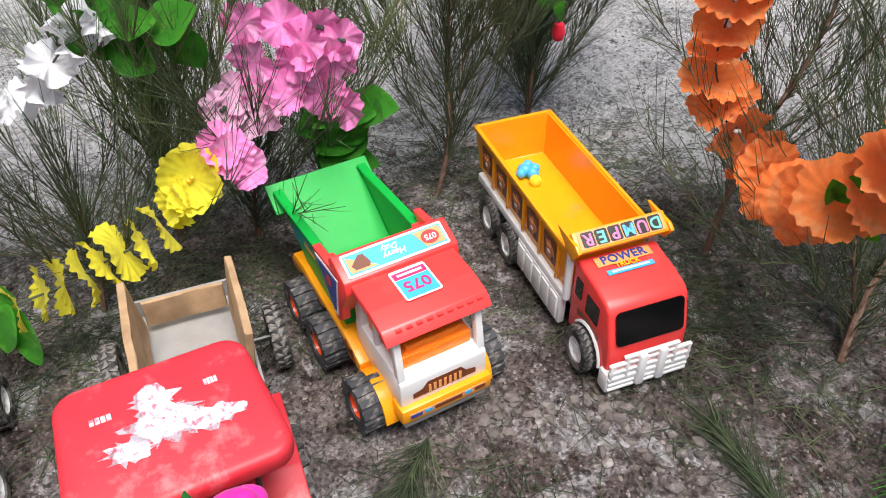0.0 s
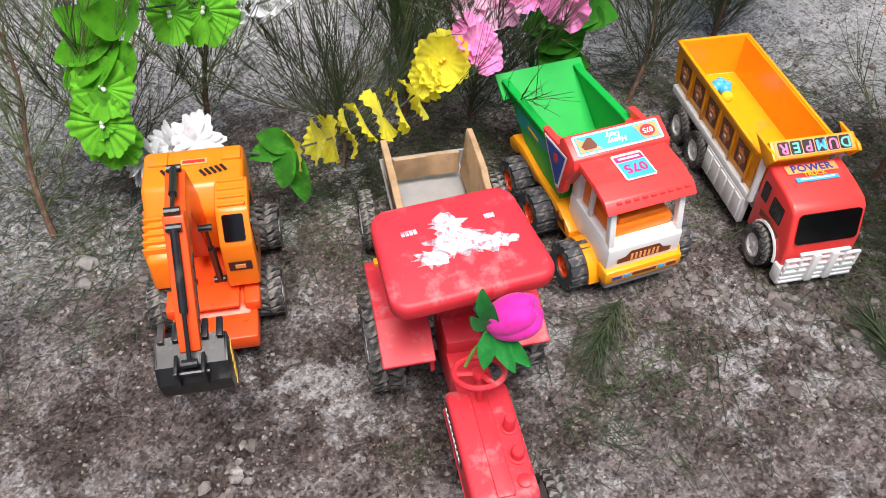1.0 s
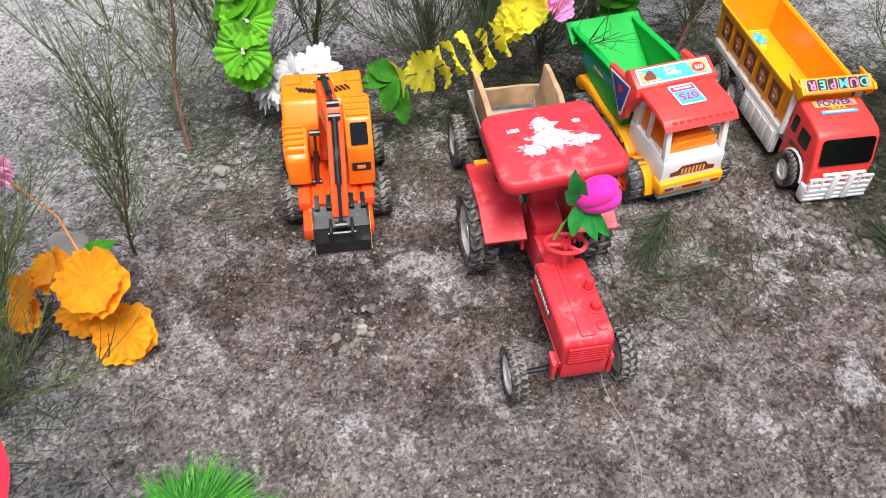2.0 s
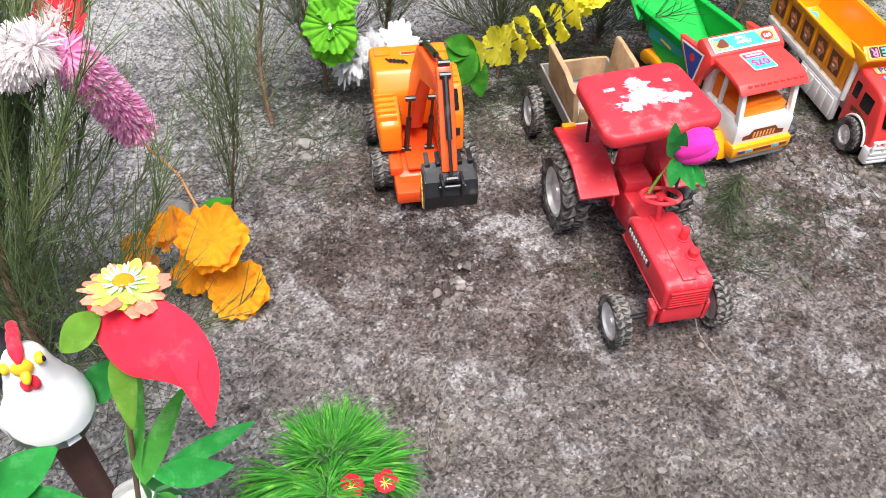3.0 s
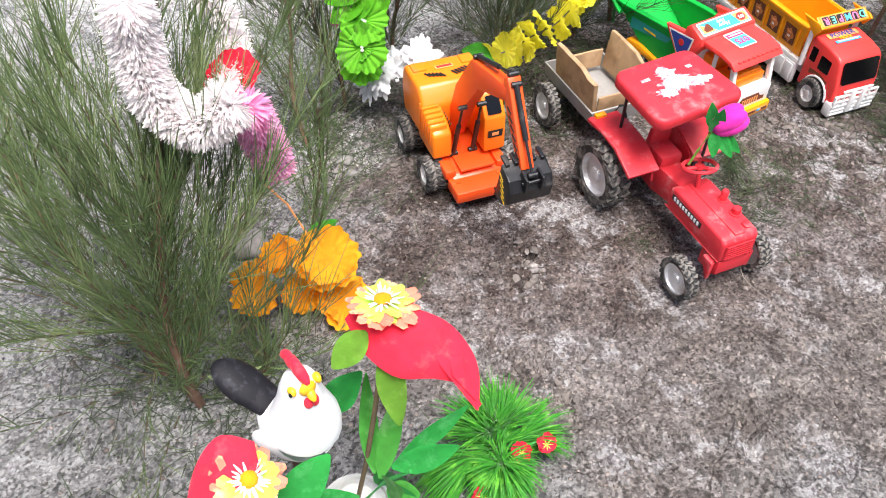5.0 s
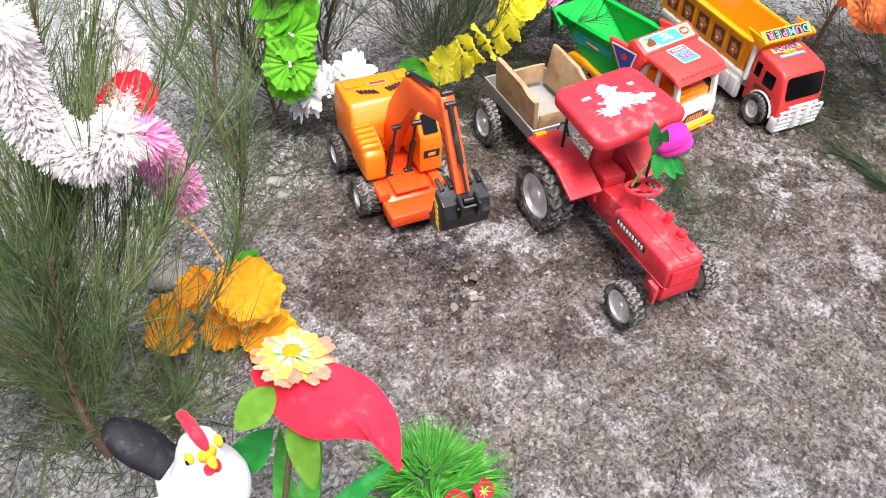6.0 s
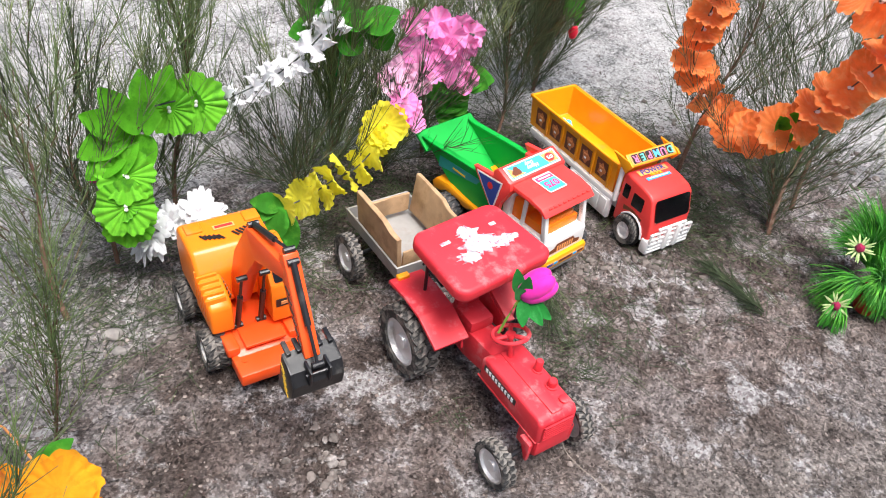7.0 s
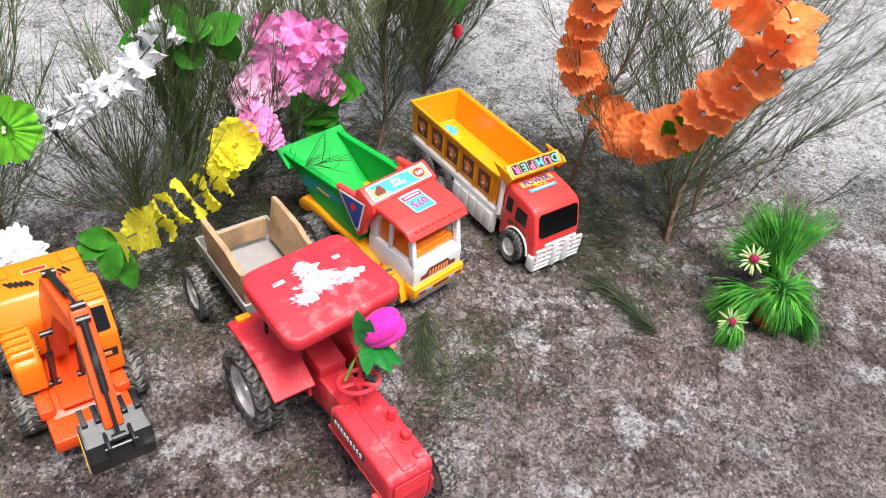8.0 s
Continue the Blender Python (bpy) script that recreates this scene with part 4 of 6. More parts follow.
# ---- excavator ----
def build_excavator():
    g = empty("toy_excavator", pose(-0.4511, 0.4373, 0.0, 0, 0, -73))
    tagged(g, "orange toy excavator with raised black bucket on dusty wheels", "toy excavator", group="toy vehicles")
    for x in (0.0, -0.095):
        for s in (-1, 1):
            wheel(g, x + 0.004, s * 0.053 + 0.014, 0.0255, 0.027, rubber, white_plastic, s, lugs=16, lug=0.002, spokes=5, rim_r=0.55, rim_label="white rim")
    base = prism([(-0.125, 0.03), (-0.125, 0.05), (-0.03, 0.05), (0.005, 0.046), (0.03, 0.042), (0.052, 0.03), (0.052, 0.022), (0.04, 0.02), (0.02, 0.03), (-0.03, 0.032)], -0.036, 0.036, 0.0025)
    box(0.03, 0.068, -0.042, 0.042, 0.02, 0.038, 0.003, base)
    box(-0.115, -0.075, -0.042, 0.042, 0.05, 0.056, 0.001, base)
    for s in (-1, 1):
        box(-0.03, 0.034, min(s * 0.03, s * 0.046), max(s * 0.03, s * 0.046), 0.036, 0.05, 0.003, base)
        cyl((0.044, s * 0.03, 0.036), (0.044, s * 0.03, 0.039), 0.004, 10, base)
    base.transform(Matrix.Translation((0.004, 0.014, 0)))
    part("undercarriage", base, orange_red, g, "orange-red deck")
    part("deck_plate", box(0.004, 0.04, -0.01, 0.04, 0.046, 0.05, 0.0015), orange_red, g)
    # upper body: engine house at the back, block on one side, cab on the other
    ub = prism([(-0.104, 0.062), (-0.115, 0.1), (-0.109, 0.13), (-0.101, 0.136), (-0.05, 0.134), (-0.03, 0.112), (-0.028, 0.062)], -0.041, 0.058, 0.005, seg=3)
    prism([(-0.045, 0.056), (-0.045, 0.114), (-0.004, 0.102), (0.01, 0.092), (0.014, 0.056)], -0.041, -0.013, 0.004, ub, seg=3)
    body = part("upper_body", ub, orange, g, "orange upper body with ribbed side")
    for i in range(6):
        part("side_rib", box(-0.04 + i * 0.008, -0.0365 + i * 0.008, -0.0425, -0.018, 0.072, 0.1155 - i * 0.0024, 0.001), orange, body)
    for s in (-1, 1):
        part("roof_lug", box(-0.1, -0.08, 0.0085 + s * 0.036 - 0.008, 0.0125 + s * 0.036 + 0.008, 0.133, 0.138, 0.002), orange, body)
    cb = prism([(-0.05, 0.056), (-0.05, 0.138), (-0.04, 0.142), (-0.006, 0.136), (0.016, 0.108), (0.021, 0.056)], 0.031, 0.063, 0.003, seg=2)
    cab = part("cab", cb, orange, g, "orange cab with dark windows")
    sl = face((0.005, 0.047, 0.122), (0, 1, 0), (-0.618, 0, 0.786))
    plate(cab, "front_window", 0.02, 0.026, sl @ Matrix.Translation((0, 0, 0.0012)), glass_black, "dark window", r=0.002)
    plate(cab, "side_window", 0.045, 0.045, face((-0.018, 0.0632, 0.106), (-1, 0, 0), Z), glass_black, "dark window", r=0.003)
    for i in range(4):
        part("roof_rib", box(-0.044 + i * 0.01, -0.039 + i * 0.01, 0.034, 0.06, 0.138 - i * 0.0005, 0.1433 - i * 0.0014, 0.0008), orange, cab)
    fp = face((0.0188, 0.047, 0.084), Y, (0.04, 0, 1))
    st = plate(cab, "front_sticker", 0.022, 0.012, fp @ Matrix.Translation((0, 0, 0.0004)), ink_black, "black printed sticker")
    plate(st, "print_bar", 0.01, 0.005, fp @ Matrix.Translation((0, 0, 0.0012)), ink_peach)
    # roof stickers: a small label and hazard stripes
    rs = face((-0.078, 0.006, 0.1357), Y, (-1, 0, 0))
    lab = plate(body, "roof_label", 0.026, 0.008, rs @ Matrix.Translation((0.004, 0.004, 0)), ink_peach, "small printed label")
    plate(lab, "print_bar", 0.022, 0.004, rs @ Matrix.Translation((0.004, 0.004, 0.0007)), ink_red)
    for s in (-1, 1):
        for i in range(5):
            mm = rs @ Matrix.Translation((0.004 + s * (0.009 + i * 0.005), -0.014 + 0.0022 * i * 0.6, 0.0)) @ Matrix.Rotation(radians(32), 4, 'Z')
            plate(body, "hazard_stripe", 0.003, 0.011, mm, ink_black)
    for i in range(7):
        mm = face((-0.036 + i * 0.006, -0.0128, 0.098), (-1, 0, 0), Z) @ Matrix.Rotation(radians(30), 4, 'Z')
        plate(body, "hazard_stripe", 0.002, 0.02, mm @ Matrix.Rotation(radians(180), 4, 'Y'), ink_black)
    # boom, stick, bucket, in the plane beside the cab
    y = 0.007
    A, B, C, D = Vector((-0.025, y, 0.075)), Vector((0.03, y + 0.006, 0.196)), Vector((0.106, y + 0.014, 0.214)), Vector((0.163, y + 0.011, 0.145))

    def slab(pts, w0, name, mat_, width=0.009, label=""):
        b = bmesh.new()
        sec = []
        for i, p in enumerate(pts):
            d = (pts[min(i + 1, len(pts) - 1)] - pts[max(i - 1, 0)]).normalized()
            n = Vector((-d.z, 0, d.x))
            w = w0[i]
            sec.append([b.verts.new(p + n * w + Vector((0, sg * width, 0))) for sg in (-1, 1)] + [b.verts.new(p - n * w + Vector((0, sg * width, 0))) for sg in (1, -1)])
        for a, c in zip(sec, sec[1:]):
            for k in range(4):
                b.faces.new((a[k], a[(k + 1) % 4], c[(k + 1) % 4], c[k]))
        b.faces.new(sec[0][::-1])
        b.faces.new(sec[-1])
        bmesh.ops.recalc_face_normals(b, faces=b.faces)
        bevel(b, 0.0016, 2)
        return part(name, b, mat_, g, label)
    boom = slab([A, A.lerp(B, 0.5) + Vector((-0.006, 0, 0.006)), B, B.lerp(C, 0.5), C], [0.014, 0.018, 0.019, 0.014, 0.009], "boom", orange_red, 0.0085, "orange-red boom")
    stick = slab([C + Vector((-0.008, 0, 0.02)), C, C.lerp(D, 0.5), D], [0.006, 0.011, 0.009, 0.006], "stick", orange_red, 0.0085, "orange-red stick with hazard stripes")
    for i in range(6):
        p = C.lerp(D, 0.2 + i * 0.12)
        dd = (D - C).normalized()
        for s in (-1, 1):
            mm = face(p + Vector((0, s * 0.0087, 0)), (-s, 0, 0), Z) @ Matrix.Rotation(radians(20 * s), 4, 'Z')
            plate(stick, "hazard_stripe", 0.011, 0.003, mm, ink_black)

    def ram(p, q, name="ram"):
        p, q = Vector(p), Vector(q)
        r = part(name, cyl(p, p.lerp(q, 0.62), 0.0035, 10), black_plastic, g, "black ram")
        part("rod", cyl(p.lerp(q, 0.55), q, 0.0018, 8), black_plastic, r)
        for e in (p, q):
            part("pin", cyl(e + Vector((0, -0.006, 0)), e + Vector((0, 0.006, 0)), 0.0035, 10), black_plastic, r)
    ram(B + Vector((-0.01, 0, 0.018)), C + Vector((-0.006, 0, 0.024)))
    ram(C + Vector((0.004, 0, 0.016)), D + Vector((0.016, 0, 0.004)))
    for s in (-1, 1):
        ram((0.004, s * 0.0145 + y, 0.052), tuple(A.lerp(B, 0.55) + Vector((0.012, s * 0.0135, -0.004))))
    # bucket: curved shell between two cheeks, open towards the machine
    prof = [(-0.012, 0.02), (0.012, 0.014), (0.02, 0.0), (0.018, -0.02), (0.004, -0.034), (-0.018, -0.038)]
    inner = [(-0.015, -0.035), (0.003, -0.031), (0.0155, -0.019), (0.0172, 0.0), (0.011, 0.011), (-0.012, 0.017)]
    bm = prism(prof + inner, -0.027, 0.027, 0.0)
    cheek = prof + [(-0.014, -0.01)]
    for s in (-1, 1):
        prism(cheek, s * 0.027 - 0.0015, s * 0.027 + 0.0015, 0.0006, bm)
    teeth = []
    for i in range(5):
        teeth.append(box(-0.026, -0.012, -0.025 + i * 0.0115, -0.021 + i * 0.0115, -0.0385, -0.035, 0.0005))
        teeth.append(box(-0.024, -0.006, -0.025 + i * 0.0115, -0.02 + i * 0.0115, 0.0195, 0.024, 0.0005))
    box(0.006, 0.024, -0.012, -0.009, 0.0, 0.022, 0.0008, bm)
    box(0.006, 0.024, 0.009, 0.012, 0.0, 0.022, 0.0008, bm)
    cyl((0.018, -0.014, 0.012), (0.018, 0.014, 0.012), 0.002, 8, bm)
    mb = Matrix.Translation(D + Vector((0.0, 0, -0.014))) @ Matrix.Rotation(radians(6), 4, 'Y')
    bm.transform(mb)
    bucket = part("bucket", bm, black_plastic, g, "black toothed bucket")
    for tooth in teeth:
        tooth.transform(mb)
        part("tooth", tooth, black_plastic, bucket)
    for s in (-1, 1):
        for i in range(5):
            mm = mb @ face((-0.006 + i * 0.0028, s * 0.0288, 0.004 - i * 0.007), (-s, 0, 0), Z) @ Matrix.Rotation(radians(25 * s), 4, 'Z')
            plate(bucket, "hazard_stripe", 0.012, 0.0026, mm, ink_yellow)
    return g


build_tractor()
build_trailer()
build_excavator()


def build_bed_toy():
    """A small blue toy with a yellow ball, lying in the amber bed."""
    b = bmesh.new()
    for x, y, z, r in ((0, 0, 0.008, 0.009), (0.01, 0.004, 0.008, 0.008), (0.004, 0.011, 0.009, 0.0065), (-0.006, 0.009, 0.009, 0.006), (0.004, -0.008, 0.009, 0.006)):
        bmesh.ops.create_icosphere(b, subdivisions=2, radius=r, matrix=Matrix.Translation((x, y, z)))
    toy = empty("small_toy", pose(0.098 + 0.309 * 0.062 - 0.951 * 0.018, 0.8853 - 0.951 * 0.062 - 0.309 * 0.018, 0.0592, 0, 0, -60))
    tagged(toy, "small blue and yellow plastic toy lying in the dumper bed", "toy")
    part("body", b, ink_blue, toy, "lumpy blue body")
    c = bmesh.new()
    bmesh.ops.create_uvsphere(c, u_segments=14, v_segments=10, radius=0.007, matrix=Matrix.Translation((0.022, -0.001, 0.0072)))
    part("ball", c, cl_yellow, toy, "yellow ball")


build_bed_toy()


# ---- plants ----
def rvec(rnd):
    v = Vector((rnd.gauss(0, 1), rnd.gauss(0, 1), rnd.gauss(0, 1)))
    return v.normalized()


class Strands:
    """Thin tapered strands, joined into one mesh."""

    def __init__(self):
        self.v, self.f = [], []

    def add(self, p, d, length, r, up=0.0, seg=3, tip=0.3):
        d = d.normalized()
        u = d.cross(Z if abs(d.z) < 0.9 else X).normalized()
        w = d.cross(u)
        n0 = len(self.v)
        q = Vector(p)
        for i in range(seg + 1):
            rr = r * (1 - (1 - tip) * i / seg)
            for k in range(3):
                a = 2.0944 * k
                c = q + rr * (math.cos(a) * u + math.sin(a) * w)
                self.v.append((c.x, c.y, c.z))
            d = (d + Vector((0, 0, up / seg))).normalized()
            q = q + d * (length / seg)
        for i in range(seg):
            a, b = n0 + 3 * i, n0 + 3 * i + 3
            for k in range(3):
                j = (k + 1) % 3
                self.f.append((a + k, a + j, b + j, b + k))
        return q

    def ribbon(self, p, d, side, length, w, up=0.0, seg=3, shape=(1, 1, 1, 0.3), sag=0.0):
        d = d.normalized()
        side = (side - d * side.dot(d)).normalized()
        n0 = len(self.v)
        q = Vector(p)
        for i in range(seg + 1):
            ww = w * shape[min(i, len(shape) - 1)]
            nn = d.cross(side)
            for c in (q - side * ww, q + nn * ww * 0.35, q + side * ww):
                self.v.append((c.x, c.y, c.z))
            d = (d + Vector((0, 0, up / seg))).normalized()
            q = q + d * (length / seg)
        for i in range(seg):
            a, b = n0 + 3 * i, n0 + 3 * i + 3
            self.f.append((a, a + 1, b + 1, b))
            self.f.append((a + 1, a + 2, b + 2, b + 1))
        return q


def casuarina(base, top, spread, branches, dens, seed, label, pale=False, low=0.06, up=0.55, nl=(0.05, 0.085), stem_r=0.004, lean=None, hi=0.98, nr=0.00058):
    """A sapling: a bare reddish stem, rising limbs and limp needle-like twigs along them."""
    rnd = random.Random(seed)
    g = empty("casuarina_sapling", Matrix.Translation(base))
    tagged(g, label, "sapling", group="casuarina saplings")
    o, t = Vector((0, 0, -0.006)), Vector(top) - Vector(base)
    H = t.length
    k1, k2 = rvec(rnd) * 0.05 * H, rvec(rnd) * 0.04 * H
    stem = [o.lerp(t, u) + k1 * math.sin(math.pi * u) + k2 * math.sin(2 * math.pi * u) for u in [i / 14 for i in range(15)]]

    def on(u):
        i = min(int(u * 14), 13)
        return stem[i].lerp(stem[i + 1], u * 14 - i)
    part("stem", tube(stem, [stem_r * (1 - 0.8 * i / 14) for i in range(15)], 8), bark, g, "reddish-brown bare stem")
    tw, nd = Strands(), Strands()
    axis = t.normalized()
    for b in range(branches):
        u = low + (hi - low) * ((b + rnd.random()) / branches) ** 0.9
        a = b * 2.399 + rnd.uniform(-0.5, 0.5)
        out = Vector((math.cos(a), math.sin(a), 0))
        if lean is not None:
            out = (out + Vector(lean) * rnd.random()).normalized()
        L = spread * (1.0 - 0.62 * u) * rnd.uniform(0.55, 1.15) + 0.03
        d = (out * rnd.uniform(0.75, 1.15) + axis * up * rnd.uniform(0.7, 1.5)).normalized()
        p = on(u)
        n = 7
        for i in range(n):
            d2 = (d + rvec(rnd) * 0.12 + Z * 0.07).normalized()
            q = tw.add(p, d2, L / n, 0.0011 * (1 - 0.6 * i / n), 0.0, 1, 0.9)
            m = int(1.1 * dens * (L / n) / 0.02 * (0.7 + 0.5 * i / n) + rnd.random())
            for j in range(m):
                s = p.lerp(q, rnd.random())
                e = (d2 + rvec(rnd) * rnd.uniform(0.25, 0.62) + Z * 0.15).normalized()
                ln = rnd.uniform(*nl) * (1.0 if i < n - 1 else 1.15)
                tip = nd.add(s, e, ln, nr * rnd.uniform(0.8, 1.3), rnd.uniform(-0.15, 0.5), 2, 0.4)
                if rnd.random() < 0.35:
                    nd.add(s.lerp(tip, 0.35), (e + rvec(rnd) * 0.4).normalized(), ln * 0.6, nr * 0.8, rnd.uniform(0, 0.4), 2, 0.35)
            p, d = q, d2
    for j in range(int(dens * 20)):
        s = on(rnd.uniform(low, 1.0))
        e = (axis + rvec(rnd) * 0.75).normalized()
        nd.add(s, e, rnd.uniform(*nl), nr, rnd.uniform(0, 0.4), 3, 0.35)
    c = raw("crown", nd.v, nd.f, needle_pale if pale else needle_green, g, "grey-green needle-like foliage")
    c["kind"] = "stuff"
    raw("limb", tw.v, tw.f, twig_bark, g, "thin rising limbs")["kind"] = "stuff"
    return g


casuarina((-0.766, 0.075, 0), (-0.728, 0.165, 0.48), 0.12, 56, 8, 11, "tall dense casuarina sapling with reddish stem", up=1.3, stem_r=0.0055, low=0.06, hi=0.5, lean=(-0.2, 0.3, 0), pale=True, nl=(0.04, 0.07))
casuarina((-0.775, 0.08, 0), (-0.82, 0.12, 0.14), 0.13, 24, 3.2, 41, "low drooping casuarina growth round a sapling foot", pale=True, up=0.3, stem_r=0.003, low=0.02, lean=(-0.4, 0.1, 0), nl=(0.045, 0.08))
casuarina((-0.81, 0.12, 0), (-0.95, 0.25, 0.27), 0.17, 30, 5, 12, "leaning casuarina sapling with grey-green needles", pale=True, up=1.2, stem_r=0.005, low=0.25, lean=(-0.4, 0.5, 0))
casuarina((-0.70, 0.085, 0), (-0.69, 0.09, 0.08), 0.055, 16, 3.6, 13, "low bushy casuarina sapling beside the marigolds", pale=True, up=1.2, stem_r=0.003, low=0.02, nl=(0.035, 0.065))
casuarina((-0.665, 0.525, 0), (-0.71, 0.62, 0.28), 0.18, 26, 4, 14, "sparse casuarina sapling with wide limbs", pale=True, up=0.9, stem_r=0.0042, lean=(-0.5, 0.2, 0))
casuarina((-0.53, 0.70, 0), (-0.52, 0.74, 0.36), 0.08, 26, 6, 15, "narrow upright pale casuarina sapling", pale=True, up=1.9, stem_r=0.004, low=0.08)
casuarina((-0.30, 0.80, 0), (-0.275, 0.84, 0.34), 0.12, 50, 11, 16, "dense pale casuarina sapling behind the yellow garland", pale=True, up=1.6, stem_r=0.0045, low=0.02)
casuarina((-0.13, 0.86, 0), (-0.115, 0.88, 0.25), 0.095, 28, 6, 17, "casuarina sapling bearing pink cloth flowers", pale=True, up=1.2, stem_r=0.004)
casuarina((0.0, 0.87, 0), (0.025, 0.92, 0.25), 0.12, 34, 7, 18, "small casuarina sapling with rising limbs", up=1.1, stem_r=0.0035, low=0.14)
casuarina((0.135, 1.05, 0), (0.15, 1.09, 0.27), 0.19, 60, 13, 19, "bushy dark casuarina sapling behind the trucks", up=1.4, stem_r=0.0045, low=0.02)
casuarina((0.302, 0.748, 0), (0.385, 0.83, 0.40), 0.17, 32, 4, 20, "slender sparse casuarina sapling with brown stem", up=0.9, stem_r=0.0042, low=0.12)
casuarina((0.385, 0.575, 0), (0.48, 0.69, 0.19), 0.16, 32, 4, 21, "leaning dark casuarina sapling by the orange garland", up=0.6, stem_r=0.0045, low=0.01, lean=(1.0, 1.4, 0))
casuarina((0.40, 0.60, 0), (0.41, 0.67, 0.11), 0.14, 28, 4, 22, "low spreading dark casuarina sapling", up=0.6, stem_r=0.004, low=0.02, lean=(0.0, 0.9, 0))
casuarina((0.47, 0.64, 0), (0.60, 0.76, 0.32), 0.13, 30, 3.4, 27, "tall leaning casuarina sapling behind the potted grass", up=0.9, stem_r=0.004, low=0.1, lean=(0.8, 0.6, 0))
casuarina((-0.658, 0.325, 0), (-0.63, 0.31, 0.24), 0.045, 13, 3.6, 23, "thin upright pale casuarina sapling", pale=True, up=2.4, stem_r=0.0022, low=0.1)
casuarina((-0.61, 0.62, 0), (-0.65, 0.68, 0.17), 0.13, 24, 5, 24, "spreading casuarina sapling behind the green garland", up=0.9, stem_r=0.0035)
casuarina((-0.21, 0.80, 0), (-0.19, 0.79, 0.13), 0.09, 24, 6, 25, "low dark casuarina sapling under the garland", up=1.0, stem_r=0.003)
casuarina((-0.36, 0.69, 0), (-0.36, 0.73, 0.10), 0.10, 26, 5, 26, "low casuarina sapling behind the excavator", up=0.7, stem_r=0.003)


def sprig(p, q, width, n, seed, label):
    """A broken needle spray lying on the soil."""
    rnd = random.Random(seed)
    g = empty("fallen_sprig", Matrix.Translation(p))
    tagged(g, label, "sprig")
    d = Vector(q) - Vector(p)
    side = d.cross(Z).normalized()
    s = Strands()
    for i in range(n):
        u = rnd.random() ** 1.3
        o = d * u * 0.7 + Z * (0.004 + 0.01 * rnd.random())
        e = (d.normalized() + side * rnd.gauss(0, width) + Z * rnd.uniform(-0.02, 0.18)).normalized()
        s.add(o, e, rnd.uniform(0.03, 0.07), 0.0007, -0.12, 3, 0.3)
    raw("needles", s.v, s.f, needle_green, g)["kind"] = "stuff"
    part("twig", tube([Z * 0.004, d * 0.4 + Z * 0.006, d * 0.8 + Z * 0.005], [0.0013, 0.001, 0.0006], 6), twig_bark, g)


sprig((0.268, 0.40, 0), (0.225, 0.55, 0), 0.35, 170, 31, "green needle sprig lying on the soil")
sprig((-0.02, 0.50, 0), (-0.06, 0.40, 0), 0.6, 120, 32, "green needle sprig lying beneath the tipper")


# ---- cloth flowers ----
def ruffle(radius, lobes, wave, cup, rnd, seg=64, rings=6, hole=0.08, pleat=0.0):
    """One wavy-edged round petal cloth in its own xy plane."""
    b = bmesh.new()
    ph, ph2, ph3 = rnd.uniform(0, 6.28), rnd.uniform(0, 6.28), rnd.uniform(0, 6.28)
    tx, ty = rnd.uniform(-0.18, 0.18), rnd.uniform(-0.18, 0.18)
    fine = lobes * 2 + 5
    rows = []
    for i in range(rings + 1):
        f = hole + (1 - hole) * i / rings
        row = []
        for k in range(seg):
            a = 2 * math.pi * k / seg
            notch = abs(math.sin(0.5 * lobes * a + ph)) ** 0.5
            edge = 1 - 0.16 * (1 - notch) * f * f + 0.035 * math.sin(fine * a + ph2) * f ** 4 + rnd.uniform(-0.02, 0.02) * (i == rings)
            r = radius * f * edge
            z = radius * (cup * f * f + wave * f * f * math.sin(lobes * 0.5 * a * (2 if lobes % 2 else 1) + ph3) * 0.6 + 0.3 * wave * f ** 3 * math.sin(fine * a + ph) + pleat * f * abs(math.sin(10 * a + 0.8 * math.sin(3 * a + ph)))) + (tx * math.cos(a) + ty * math.sin(a)) * r * f
            row.append(b.verts.new((r * math.cos(a), r * math.sin(a), z)))
        rows.append(row)
    for r0, r1 in zip(rows, rows[1:]):
        for k in range(seg):
            j = (k + 1) % seg
            b.faces.new((r0[k], r0[j], r1[j], r1[k]))
    b.faces.new(rows[0])
    return b


def bead_mesh(r, m):
    b = bmesh.new()
    for dx in (-0.8, 0.8):
        bmesh.ops.create_icosphere(b, subdivisions=1, radius=r, matrix=m @ Matrix.Translation((dx * r, 0, r)))
    return b


def flower(parent, p, n, radius, mat_, rnd, lobes=6, wave=0.22, cup=0.15, layers=1, bead=None, name="flower", gap=0.25, pleat=0.0):
    m = Matrix.Translation(p) @ axis_to(n) @ Matrix.Rotation(rnd.uniform(0, 6.28), 4, 'Z')
    b = bmesh.new()
    for k in range(layers):
        merge(b, ruffle(radius * (1 - 0.16 * k), lobes, wave, cup + 0.18 * k, rnd, seg=84 if pleat else 64, pleat=pleat), Matrix.Translation((0, 0, radius * gap * 0.5 * k)) @ Matrix.Rotation(0.7 * k, 4, 'Z'))
    b.transform(m)
    ob = part(name, b, mat_, parent, angle=80)
    if bead is not None:
        part("bead", bead_mesh(0.0028, m @ Matrix.Translation((0, 0, 0.001 + radius * gap * 0.5 * (layers - 1)))), bead, ob)
    return ob


